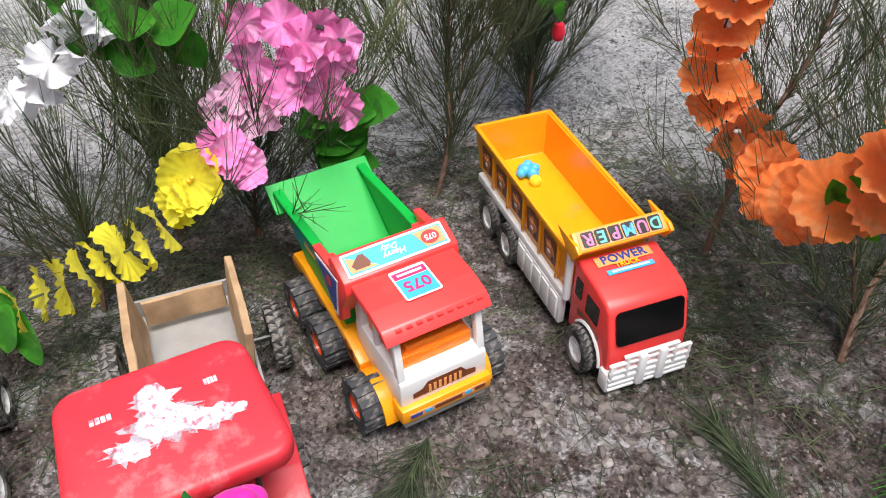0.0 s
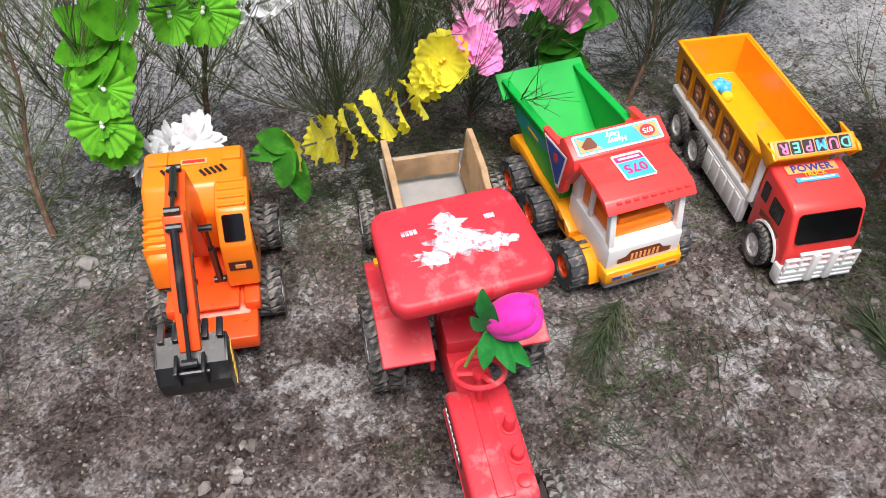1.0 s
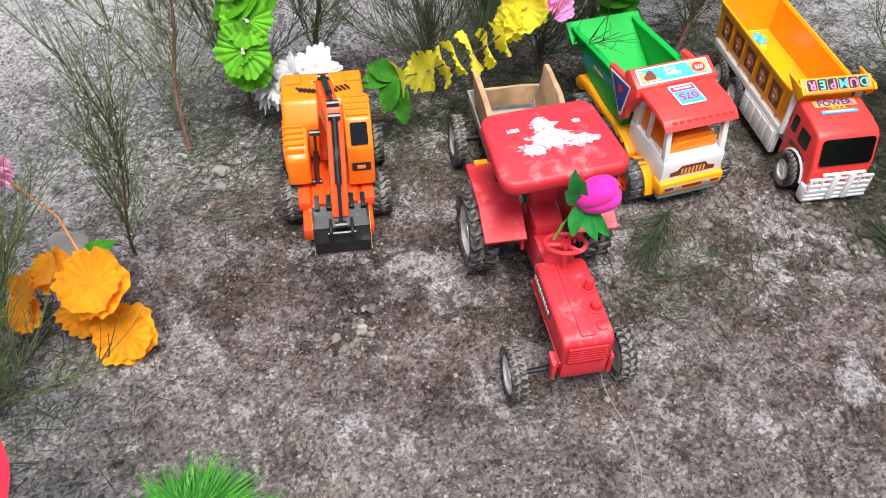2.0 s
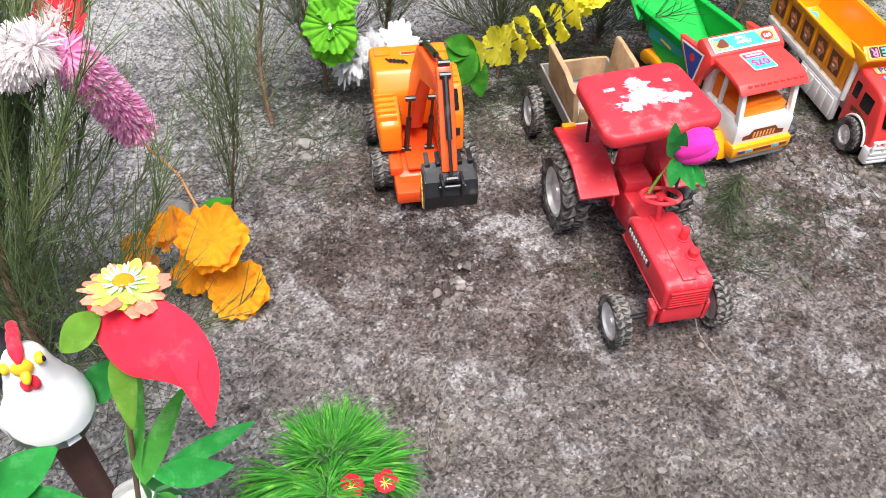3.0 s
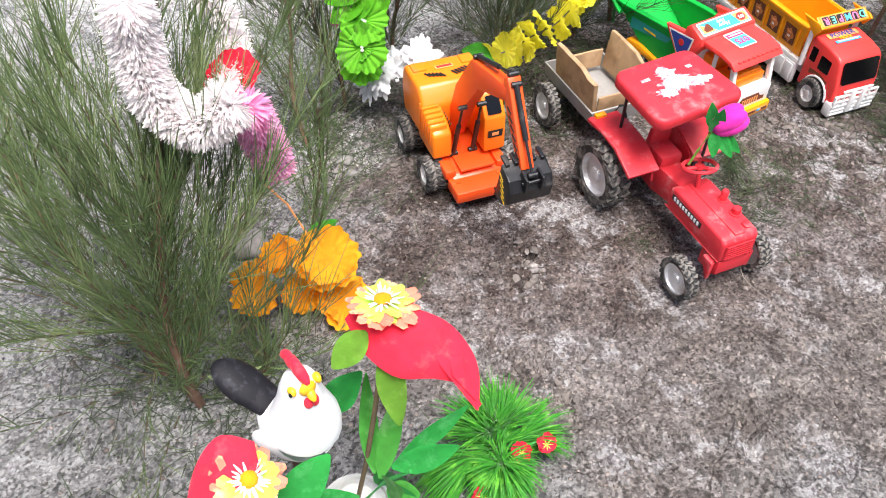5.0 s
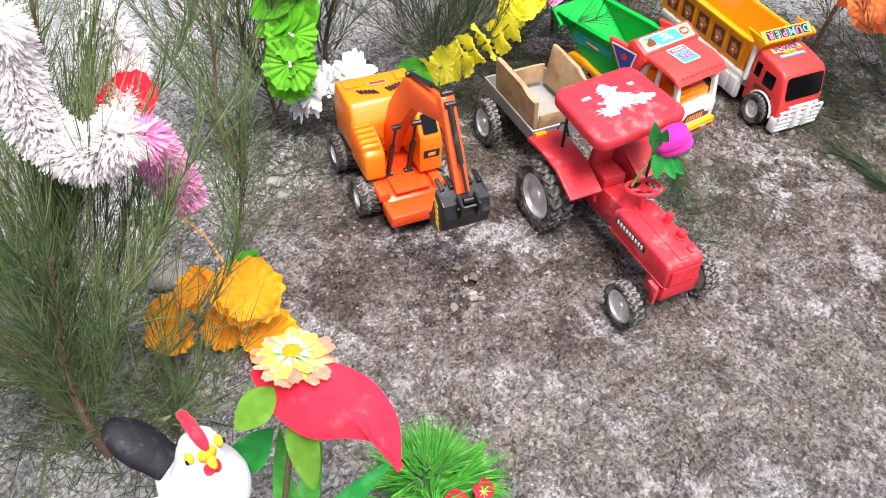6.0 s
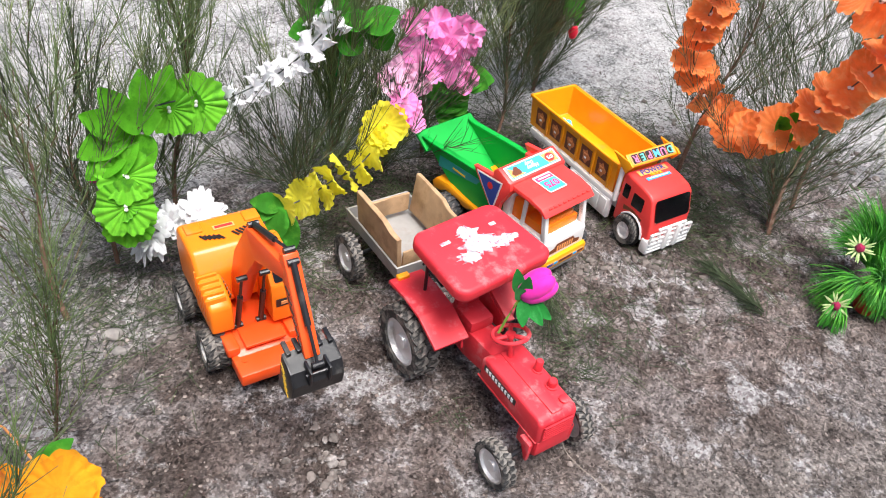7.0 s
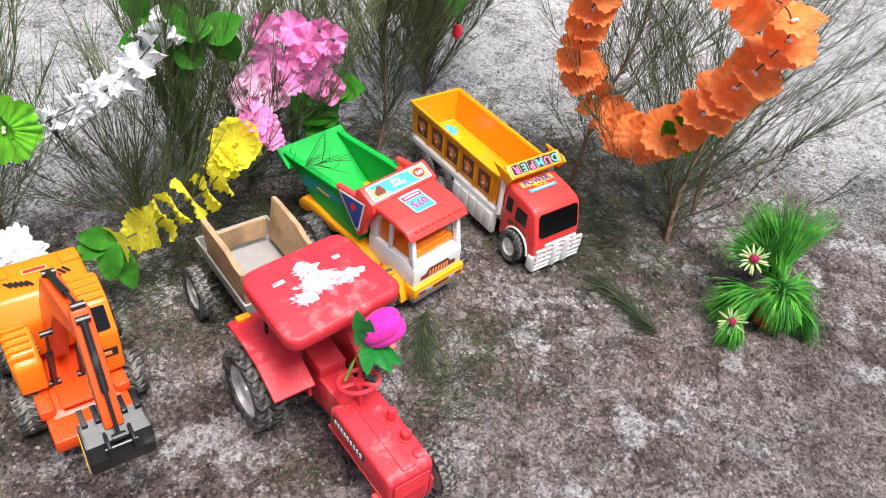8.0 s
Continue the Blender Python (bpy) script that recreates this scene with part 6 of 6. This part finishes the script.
def potted_flower():
    o = Vector((-0.594, -0.09, 0.0))
    g = empty("potted_foam_flower", Matrix.Translation(o))
    tagged(g, "white pot with red foam flowers and green leaves", "potted plant")
    part("pot", lathe([(0, 0), (0.024, 0), (0.026, 0.004), (0.032, 0.066), (0.034, 0.07), (0.0315, 0.071), (0.03, 0.066), (0.03, 0.06), (0, 0.06)], 28), white_plastic, g, "white plastic pot")
    ft = lathe([(0, 0.055), (0.0298, 0.055), (0.029, 0.07), (0.02, 0.076), (0.008, 0.073), (0, 0.075)], 24)
    r = random.Random(21)
    for v in ft.verts:
        v.co += rvec(r) * 0.0016
    part("foam", ft, foam_white, g, "white foam filling")
    st = [(0.0, 0.0, 0.07), (0.012, 0.004, 0.14), (0.022, 0.012, 0.21), (0.034, 0.035, 0.29)]
    part("stem", tube(st, 0.0022, 8), twig_bark, g)
    part("stem", tube([(-0.008, -0.004, 0.07), (-0.03, -0.02, 0.13), (-0.055, -0.045, 0.185), (-0.068, -0.06, 0.21)], 0.002, 8), twig_bark, g)
    part("stem", tube([(0.006, 0.004, 0.07), (0.028, -0.002, 0.12), (0.05, -0.01, 0.15)], 0.0018, 8), cl_dleaf, g)
    foam_petal(g, Vector((-0.539, -0.074, 0.281)) - o, (1, -0.12, -0.1), (0.1, 0.78, 0.62),
               [(-0.056, 0.02), (-0.046, 0.03), (-0.01, 0.034), (0.02, 0.027), (0.04, 0.01), (0.05, -0.01), (0.052, -0.04), (0.043, -0.022), (0.018, -0.017), (-0.012, -0.019), (-0.038, -0.004)], (0.008, 0.004))
    gerbera(g, Vector((-0.562, -0.044, 0.305)) - o, (0.02, 0.22, 0.97), 0.028, r)
    foam_petal(g, Vector((-0.675, -0.16, 0.224)) - o, (1, 0.0, 0.1), (-0.1, 0.75, 0.66), [(0.02, 0.045), (-0.005, 0.052), (-0.025, 0.03), (-0.034, -0.005), (-0.025, -0.04), (0.0, -0.056), (0.022, -0.055), (0.025, -0.01)], (0.0, 0.0))
    gerbera(g, Vector((-0.663, -0.147, 0.238)) - o, (0.25, -0.3, 0.9), 0.027, r)
    world_leaves = [((-0.575, -0.095, 0.14), (-0.582, -0.045, 0.22), 0.022), ((-0.57, -0.1, 0.14), (-0.55, -0.045, 0.20), 0.026), ((-0.565, -0.1, 0.13), (-0.555, -0.125, 0.16), 0.034),
                    ((-0.56, -0.095, 0.15), (-0.498, -0.09, 0.165), 0.03), ((-0.555, -0.09, 0.15), (-0.488, -0.06, 0.185), 0.02), ((-0.56, -0.1, 0.13), (-0.53, -0.12, 0.07), 0.036),
                    ((-0.565, -0.1, 0.12), (-0.535, -0.11, 0.12), 0.034), ((-0.555, -0.105, 0.11), (-0.54, -0.15, 0.08), 0.03), ((-0.57, -0.09, 0.14), (-0.55, -0.085, 0.08), 0.036)]
    for i, (a, b, w) in enumerate(world_leaves):
        leaf(g, Vector(a) - o, Vector(a).lerp(Vector(b), 0.93) - o, w * 0.85, cl_mleaf if i in (0, 1, 2, 6, 7) else cl_dleaf, up=VIEW, seed=i, wavy=0.02)
    for i, (a, b, w) in enumerate([((-0.645, -0.15, 0.19), (-0.608, -0.118, 0.215), 0.034), ((-0.648, -0.152, 0.18), (-0.585, -0.14, 0.18), 0.042), ((-0.65, -0.155, 0.18), (-0.618, -0.18, 0.16), 0.034), ((-0.612, -0.06, 0.19), (-0.585, -0.06, 0.235), 0.03)]):
        leaf(g, Vector(a) - o, Vector(b) - o, w, cl_dleaf, up=VIEW, seed=i + 20, wavy=0.01)
    for i, (a, b, w) in enumerate([((-0.56, -0.065, 0.28), (-0.555, -0.11, 0.235), 0.026), ((-0.575, -0.06, 0.293), (-0.602, -0.08, 0.275), 0.026)]):
        leaf(g, Vector(a) - o, Vector(b) - o, w, cl_lime_leaf, up=VIEW, seed=i + 30, wavy=0.01)


cl_lime_leaf = cloth("lime leaf foam", (0.2, 0.42, 0.05), (0.3, 0.5, 0.1), 0.4, 0.15)
potted_flower()


# ---- hen figurine: one plain mesh ----
def hen():
    b = bmesh.new()

    def ball(c, s, k, rot=None, sub=3):
        n0 = len(b.faces)
        m = Matrix.Translation(c) @ (rot or Matrix.Identity(4)) @ Matrix.Diagonal((*s, 1))
        bmesh.ops.create_icosphere(b, subdivisions=sub, radius=1.0, matrix=m)
        b.faces.ensure_lookup_table()
        for f in b.faces[n0:]:
            f.material_index = k
    R = lambda a, ax='Y': Matrix.Rotation(radians(a), 4, ax)
    spine = curve_points([(-0.042, 0, 0.042), (-0.026, 0, 0.034), (-0.008, 0, 0.028), (0.006, 0, 0.036), (0.009, 0, 0.058), (0.009, 0, 0.082), (0.01, 0, 0.106), (0.011, 0, 0.128)], 26)
    girth = [0.008, 0.019, 0.028, 0.034, 0.0375, 0.039, 0.038, 0.035, 0.031, 0.027, 0.0235, 0.021, 0.019, 0.0155, 0.003]
    tube([p for p, _ in spine], [float(np.interp(k / 25 * 14, range(15), girth)) for k in range(26)], 20, b)
    for sd in (-1, 1):
        ball((-0.008, sd * 0.029, 0.034), (0.03, 0.009, 0.018), 0, R(-16))
    ball((-0.046, 0.004, 0.052), (0.036, 0.019, 0.011), 3, R(30))
    ball((-0.06, 0.004, 0.061), (0.038, 0.021, 0.011), 3, R(30))
    T = Matrix.Translation((0.0105, 0, 0.114)) @ Matrix.Rotation(radians(-30), 4, 'Z')

    def hball(c, s_, k, rot=None):
        ball((0, 0, 0), s_, k, T @ Matrix.Translation(c) @ (rot or Matrix.Identity(4)), 2)
    hball((0.004, 0, 0.0185), (0.016, 0.006, 0.006), 1, R(18))
    hball((-0.009, 0, 0.018), (0.014, 0.006, 0.0065), 1, R(-14))
    hball((-0.02, 0, 0.017), (0.009, 0.005, 0.006), 1, R(-35))
    hball((0.0155, 0, 0.005), (0.005, 0.009, 0.009), 2)
    hball((0.021, 0, 0.0), (0.0075, 0.0042, 0.0045), 2, R(30))
    hball((0.019, 0.003, -0.013), (0.005, 0.005, 0.008), 1)
    hball((0.019, -0.003, -0.013), (0.005, 0.005, 0.008), 1)
    for sd in (-1, 1):
        hball((0.01, sd * 0.0135, 0.004), (0.006, 0.004, 0.0055), 2)
        hball((0.0125, sd * 0.0165, 0.0045), (0.0026, 0.0018, 0.0028), 3)
    for v in b.verts:
        v.co += Vector(noise.noise_vector(v.co * 120)) * 0.0009
    b.transform(pose(-0.634, -0.079, 0.176, 0, 0, -26) @ Matrix.Scale(0.8, 4))
    ob = part("hen_figurine", b, [hen_white, cl_redfoam, ink_yellow, feather], None, angle=60)
    tagged(ob, "white hen figurine with red comb and black tail", "figurine")


hen()


def stub():
    b = lathe([(0, -0.004), (0.016, -0.004), (0.014, 0.02), (0.011, 0.08), (0.012, 0.16), (0.015, 0.174), (0, 0.175)], 14)
    r = random.Random(2)
    for v in b.verts:
        v.co += rvec(r) * 0.0015
    b.transform(Matrix.Translation((-0.634, -0.079, 0.003)))
    tagged(part("wooden_stub", b, brown_stub), "dark brown wooden stub holding up the hen", "stub")


stub()


# ---- grass-like plastic plants in red pots ----
def grass_plant(at, label, tufts, seed, pot_m, blooms=(), squash=1.0):
    rnd = random.Random(seed)
    g = empty("potted_plastic_grass", Matrix.Translation(at) @ Matrix.Diagonal((1, 1, squash, 1)))
    tagged(g, label, "potted plant", group="plastic grass plants")
    pt = lathe([(0, 0), (0.0155, 0), (0.021, 0.026), (0.023, 0.028), (0.023, 0.032), (0.021, 0.032), (0.02, 0.028), (0, 0.026)], 26)
    pt.transform(pot_m)
    part("pot", pt, pot_red, g, "small red pot")
    for p, d, n, L, spread, droop in tufts:
        s = Strands()
        d = Vector(d).normalized()
        for i in range(int(n * 4.6)):
            k = rnd.random()
            base = Vector(p) + d * L * 0.42 * k
            e = (d + rvec(rnd) * spread * (0.5 + 0.8 * k) + Z * 0.15).normalized()
            s.ribbon(base, e, e.cross(rvec(rnd)), L * rnd.uniform(0.6, 1.05), 0.0013, (droop * 1.5 - 0.6) * rnd.uniform(0.6, 1.4), 6, (0.7, 1, 1.1, 1, 0.8, 0.3))
        raw("grass_tuft", s.v, s.f, cl_grass, g, "bright green plastic blades")["kind"] = "stuff"
    for p, n in blooms:
        ob = blossom(g, p, n, 0.022, 18, cl_pale_spike, rnd, 0.25, 0.13, "spiky_bloom", 0.2)
        b = bmesh.new()
        bmesh.ops.create_icosphere(b, subdivisions=2, radius=0.0065, matrix=Matrix.Translation(p) @ axis_to(n) @ Matrix.Translation((0, 0, 0.003)))
        for v in b.verts:
            v.co += rvec(rnd) * 0.0008
        part("eye", b, cl_wine, ob, "wine-red eye")


cl_pale_spike = cloth("pale green spikes", (0.45, 0.55, 0.25), (0.2, 0.4, 0.1), 0.4, 0.15)
cl_wine = cloth("wine-red plush", (0.25, 0.01, 0.05), (0.4, 0.03, 0.1), 0.4, 0.0)
grass_plant((0.442, 0.405, 0.0), "bright green plastic grass plant with wine-red flowers in a pot",
            [((0, 0, 0.035), (0.25, 0.45, 0.9), 150, 0.115, 0.42, -0.35), ((0, 0, 0.035), (0.85, 0.1, 0.25), 120, 0.085, 0.4, -1.3), ((0, 0, 0.035), (-0.85, -0.05, 0.4), 120, 0.085, 0.45, -0.8), ((0, 0, 0.035), (0.0, -0.35, 0.6), 160, 0.06, 0.7, -1.2), ((0, 0, 0.035), (0.5, -0.5, 0.1), 70, 0.08, 0.35, -1.4), ((-0.055, -0.005, 0.03), (-0.4, -0.5, 0.2), 60, 0.055, 0.45, -1.1), ((0.0, 0.02, 0.05), (-0.3, 0.3, 0.9), 80, 0.08, 0.45, -0.4)],
            61, pose(0, -0.005, 0, 8, 0, 0), (((-0.052, 0.01, 0.108), (-0.35, -0.6, 0.7)), ((-0.085, -0.03, 0.04), (-0.4, -0.8, 0.4))))
grass_plant((-0.452, -0.02, 0.0), "bright green plastic grass plant leaning in a red pot",
            [((0.0, -0.01, 0.035), (0.05, -0.45, 0.7), 190, 0.06, 0.6, -1.5), ((0, 0, 0.035), (0.1, 0.5, 0.85), 150, 0.075, 0.45, -0.7), ((0, 0, 0.035), (-0.8, -0.3, 0.6), 170, 0.085, 0.4, -1.2), ((0, 0, 0.03), (0.0, -0.1, 0.9), 120, 0.055, 0.7, -1.0), ((-0.03, -0.02, 0.03), (-0.7, -0.8, 0.2), 130, 0.085, 0.35, -0.7), ((0, 0, 0.035), (0.75, 0.25, 0.55), 130, 0.075, 0.42, -1.0), ((0, 0, 0.04), (-0.3, 0.4, 0.9), 100, 0.07, 0.5, -0.7)],
            62, pose(0.0, -0.012, 0.002, 24, 0, 0), (), 0.72)


def small_red_blooms():
    g = empty("tiny_red_flowers", Matrix.Translation((-0.45, -0.03, 0.03)))
    tagged(g, "tiny red and yellow plastic flowers in the grass plant", "plastic flowers")
    r = random.Random(6)
    for p in ((-0.022, -0.035, 0.0), (0.02, 0.0, 0.018), (0.048, 0.01, 0.015)):
        ob = flower(g, p, (0.1, -0.7, 0.6), 0.011, cl_redfoam, r, 5, 0.25, 0.3, 2, None)
        blossom(ob, Vector(p) + Vector((0, -0.004, 0.002)), (0.1, -0.7, 0.6), 0.007, 7, cl_lime, r, 0.3, 0.12, "spike_petals")
    part("stalk", tube([(-0.022, -0.03, 0.0), (0.0, 0.01, -0.005), (0.02, 0.004, 0.016), (0.046, 0.014, 0.013)], 0.001, 6), cl_dleaf, g)


small_red_blooms()


# ---- tulip stuck in the tractor's wheel ----
def tulip():
    o = Vector((-0.168, 0.321, 0.12))
    g = empty("foam_tulip", Matrix.Translation(o))
    tagged(g, "magenta foam tulip with green leaves stuck in the tractor", "artificial flower")
    part("stem", tube([(-0.002, 0, -0.006), (0.004, 0.0, 0.016), (0.012, 0.001, 0.038), (0.022, 0.003, 0.052)], 0.0016, 8), cl_lime_leaf, g)
    b = bmesh.new()
    for i in range(5):
        a = 2 * math.pi * i / 5
        own = bmesh.new()
        bmesh.ops.create_icosphere(own, subdivisions=3, radius=1.0, matrix=Matrix.Diagonal((0.0125, 0.012, 0.022, 1)))
        own.transform(Matrix.Translation((0.006 * math.cos(a), 0.006 * math.sin(a), 0.017)) @ Matrix.Rotation(a, 4, 'Z') @ Matrix.Rotation(radians(8), 4, 'Y'))
        merge(b, own)
    b.transform(Matrix.Translation((0.018, 0.003, 0.05)) @ axis_to((0.75, 0.05, 0.45)) @ Matrix.Scale(1.02, 4))
    part("bloom", b, cl_magenta, g, "magenta bloom")
    LF = Vector((-0.013, 0.004, -0.002))
    for i, (p, q) in enumerate([((0.03, -0.004, 0.05), (0.016, -0.02, 0.075)), ((0.03, -0.006, 0.05), (0.026, -0.03, 0.03)), ((0.032, -0.004, 0.05), (0.05, -0.03, 0.028)), ((0.028, 0.0, 0.05), (0.02, 0.0, 0.085)), ((0.03, -0.004, 0.052), (0.028, -0.015, 0.085)), ((0.034, -0.004, 0.05), (0.062, -0.025, 0.03))]):
        leaf(g, Vector(p) + LF, Vector(q) + LF, 0.017, cl_dleaf, up=VIEW, seed=i, wavy=0.0)


tulip()


# ---- crumbs, clods and stones ----
def lumps(name, spots, mat_, seed, label, category):
    rnd = random.Random(seed)
    ico = bmesh.new()
    bmesh.ops.create_icosphere(ico, subdivisions=1, radius=1.0)
    base = [v.co.copy() for v in ico.verts]
    fcs = [[v.index for v in f.verts] for f in ico.faces]
    ico.free()
    V, F = [], []
    for x, y, r in spots:
        n0 = len(V)
        q = Euler((rnd.uniform(0, 6), rnd.uniform(0, 6), rnd.uniform(0, 6))).to_matrix()
        s = Vector((r * rnd.uniform(0.7, 1.4), r * rnd.uniform(0.7, 1.4), r * rnd.uniform(0.5, 0.9)))
        z = ground_height(x, y) + r * 0.15
        for c in base:
            p = q @ (c * rnd.uniform(0.75, 1.2))
            V.append((x + p.x * s.x, y + p.y * s.y, z + p.z * s.z))
        F.extend([tuple(n0 + i for i in f) for f in fcs])
    ob = raw(name, V, F, mat_, smooth=False)
    return tagged(ob, label, category, kind="stuff")


crumb_mat = material("soil crumbs", (0.17, 0.142, 0.128), 0.95, vary=0.3, scale=60, second=(0.235, 0.205, 0.19), amount=0.45, sscale=7, bump=0.5, bscale=400, island=0.45, spec=0.1)
clod_mat = material("pale crusted clods", (0.14, 0.12, 0.11), 0.95, vary=0.3, scale=90, second=(0.33, 0.3, 0.285), amount=0.4, sscale=40, bump=0.7, bscale=250, island=0.3, spec=0.1)
rc = random.Random(77)
lumps("soil_crumbs", [(rc.gauss(-0.2, 0.6), rc.gauss(0.42, 0.42), abs(rc.gauss(0.0005, 0.0008)) + 0.0005) for _ in range(22000)], crumb_mat, 1, "loose grey-brown soil crumbs scattered over the ground", "soil")
clods = []
for cx, cy, sx, sy, n, r in ((0.119, 0.528, 0.05, 0.016, 34, 0.006), (0.18, 0.495, 0.03, 0.03, 26, 0.006), (0.06, 0.53, 0.025, 0.02, 16, 0.005), (-0.375, 0.29, 0.018, 0.02, 12, 0.005), (-0.37, 0.24, 0.014, 0.012, 10, 0.005), (0.262, 0.36, 0.06, 0.04, 20, 0.004), (-0.59, 0.47, 0.05, 0.04, 14, 0.005), (-0.37, 0.1, 0.03, 0.05, 14, 0.004), (0.62, 0.75, 0.1, 0.04, 40, 0.007), (0.2, 0.95, 0.16, 0.05, 40, 0.006)):
    clods += [(rc.gauss(cx, sx), rc.gauss(cy, sy), r * 0.9 * rc.uniform(0.3, 1.4)) for _ in range(int(n * 1.4))]
lumps("soil_clods", clods, clod_mat, 2, "pale crusted soil clods lying in loose heaps", "soil")


def stone(x, y, r, seed, label):
    rnd = random.Random(seed)
    b = bmesh.new()
    bmesh.ops.create_icosphere(b, subdivisions=3, radius=1.0)
    for v in b.verts:
        v.co *= 1 + 0.35 * noise.noise(v.co * 1.3 + Vector((seed, 0, 0)))
        v.co = Vector((v.co.x * r, v.co.y * r * 0.8, v.co.z * r * 0.5))
    b.transform(Matrix.Translation((x, y, ground_height(x, y) + r * 0.2)))
    tagged(part("stone", b, stone_mat), label, "stone", group="stones")


stone(-0.733, 0.316, 0.03, 3, "flat pale grey stone half sunk in the soil")
stone(-0.61, 0.49, 0.012, 5, "small pale stone behind the excavator")
stone(-0.96, 0.175, 0.009, 8, "small white pebble on the dry silt")
stone(-0.60, 0.46, 0.009, 9, "small pale stone on the dry silt")


# ---- string and weeds on the soil ----
def loose_string():
    pts = [(-0.108, 0.232, 0.03), (-0.1, 0.222, 0.008), (-0.088, 0.2, 0.004), (-0.07, 0.17, 0.004), (-0.062, 0.13, 0.004), (-0.06, 0.1, 0.004), (-0.045, 0.07, 0.004)]
    tagged(part("loose_string", tube([p for p, _ in curve_points(pts, 40)], 0.0004, 5), material("pale thread", (0.3, 0.26, 0.22), 0.8)), "thin pale thread trailing from the tractor onto soil", "string")


loose_string()


def weeds():
    r = random.Random(91)
    s = Strands()
    for cx, cy, n, sp in ((-0.02, 0.40, 90, 0.03), (-0.035, 0.35, 50, 0.02), (-0.21, 0.30, 30, 0.012), (0.32, 0.63, 60, 0.03), (-0.80, 0.02, 50, 0.05)):
        for i in range(n):
            x, y = r.gauss(cx, sp), r.gauss(cy, sp)
            s.add((x, y, ground_height(x, y)), Vector((r.gauss(0, 1), r.gauss(0, 1), 0.5)), r.uniform(0.008, 0.03), 0.0006, -0.2, 2, 0.4)
    tagged(raw("weeds", s.v, s.f, needle_green), "small green weeds and fallen needles on the soil", "weeds", kind="stuff")


weeds()


def fallen_needles():
    """Dry dark needles strewn under the saplings."""
    r = random.Random(57)
    s = Strands()
    for cx, cy, sx, sy, n in ((0.28, 0.68, 0.1, 0.12, 1500), (0.1, 0.93, 0.16, 0.06, 900), (-0.2, 0.72, 0.12, 0.07, 900), (-0.36, 0.64, 0.08, 0.07, 500), (-0.62, 0.56, 0.09, 0.09, 700), (-0.76, 0.12, 0.08, 0.09, 700), (0.0, 0.42, 0.06, 0.07, 250)):
        for _ in range(n):
            x, y = r.gauss(cx, sx), r.gauss(cy, sy)
            a = r.uniform(0, 6.28)
            s.add((x, y, ground_height(x, y) + 0.002), Vector((math.cos(a), math.sin(a), r.uniform(-0.05, 0.25))), r.uniform(0.02, 0.055), 0.0006, -0.15, 2, 0.5)
    tagged(raw("fallen_needles", s.v, s.f, needle_green), "dark fallen needles strewn on the soil under saplings", "needles", kind="stuff")


fallen_needles()
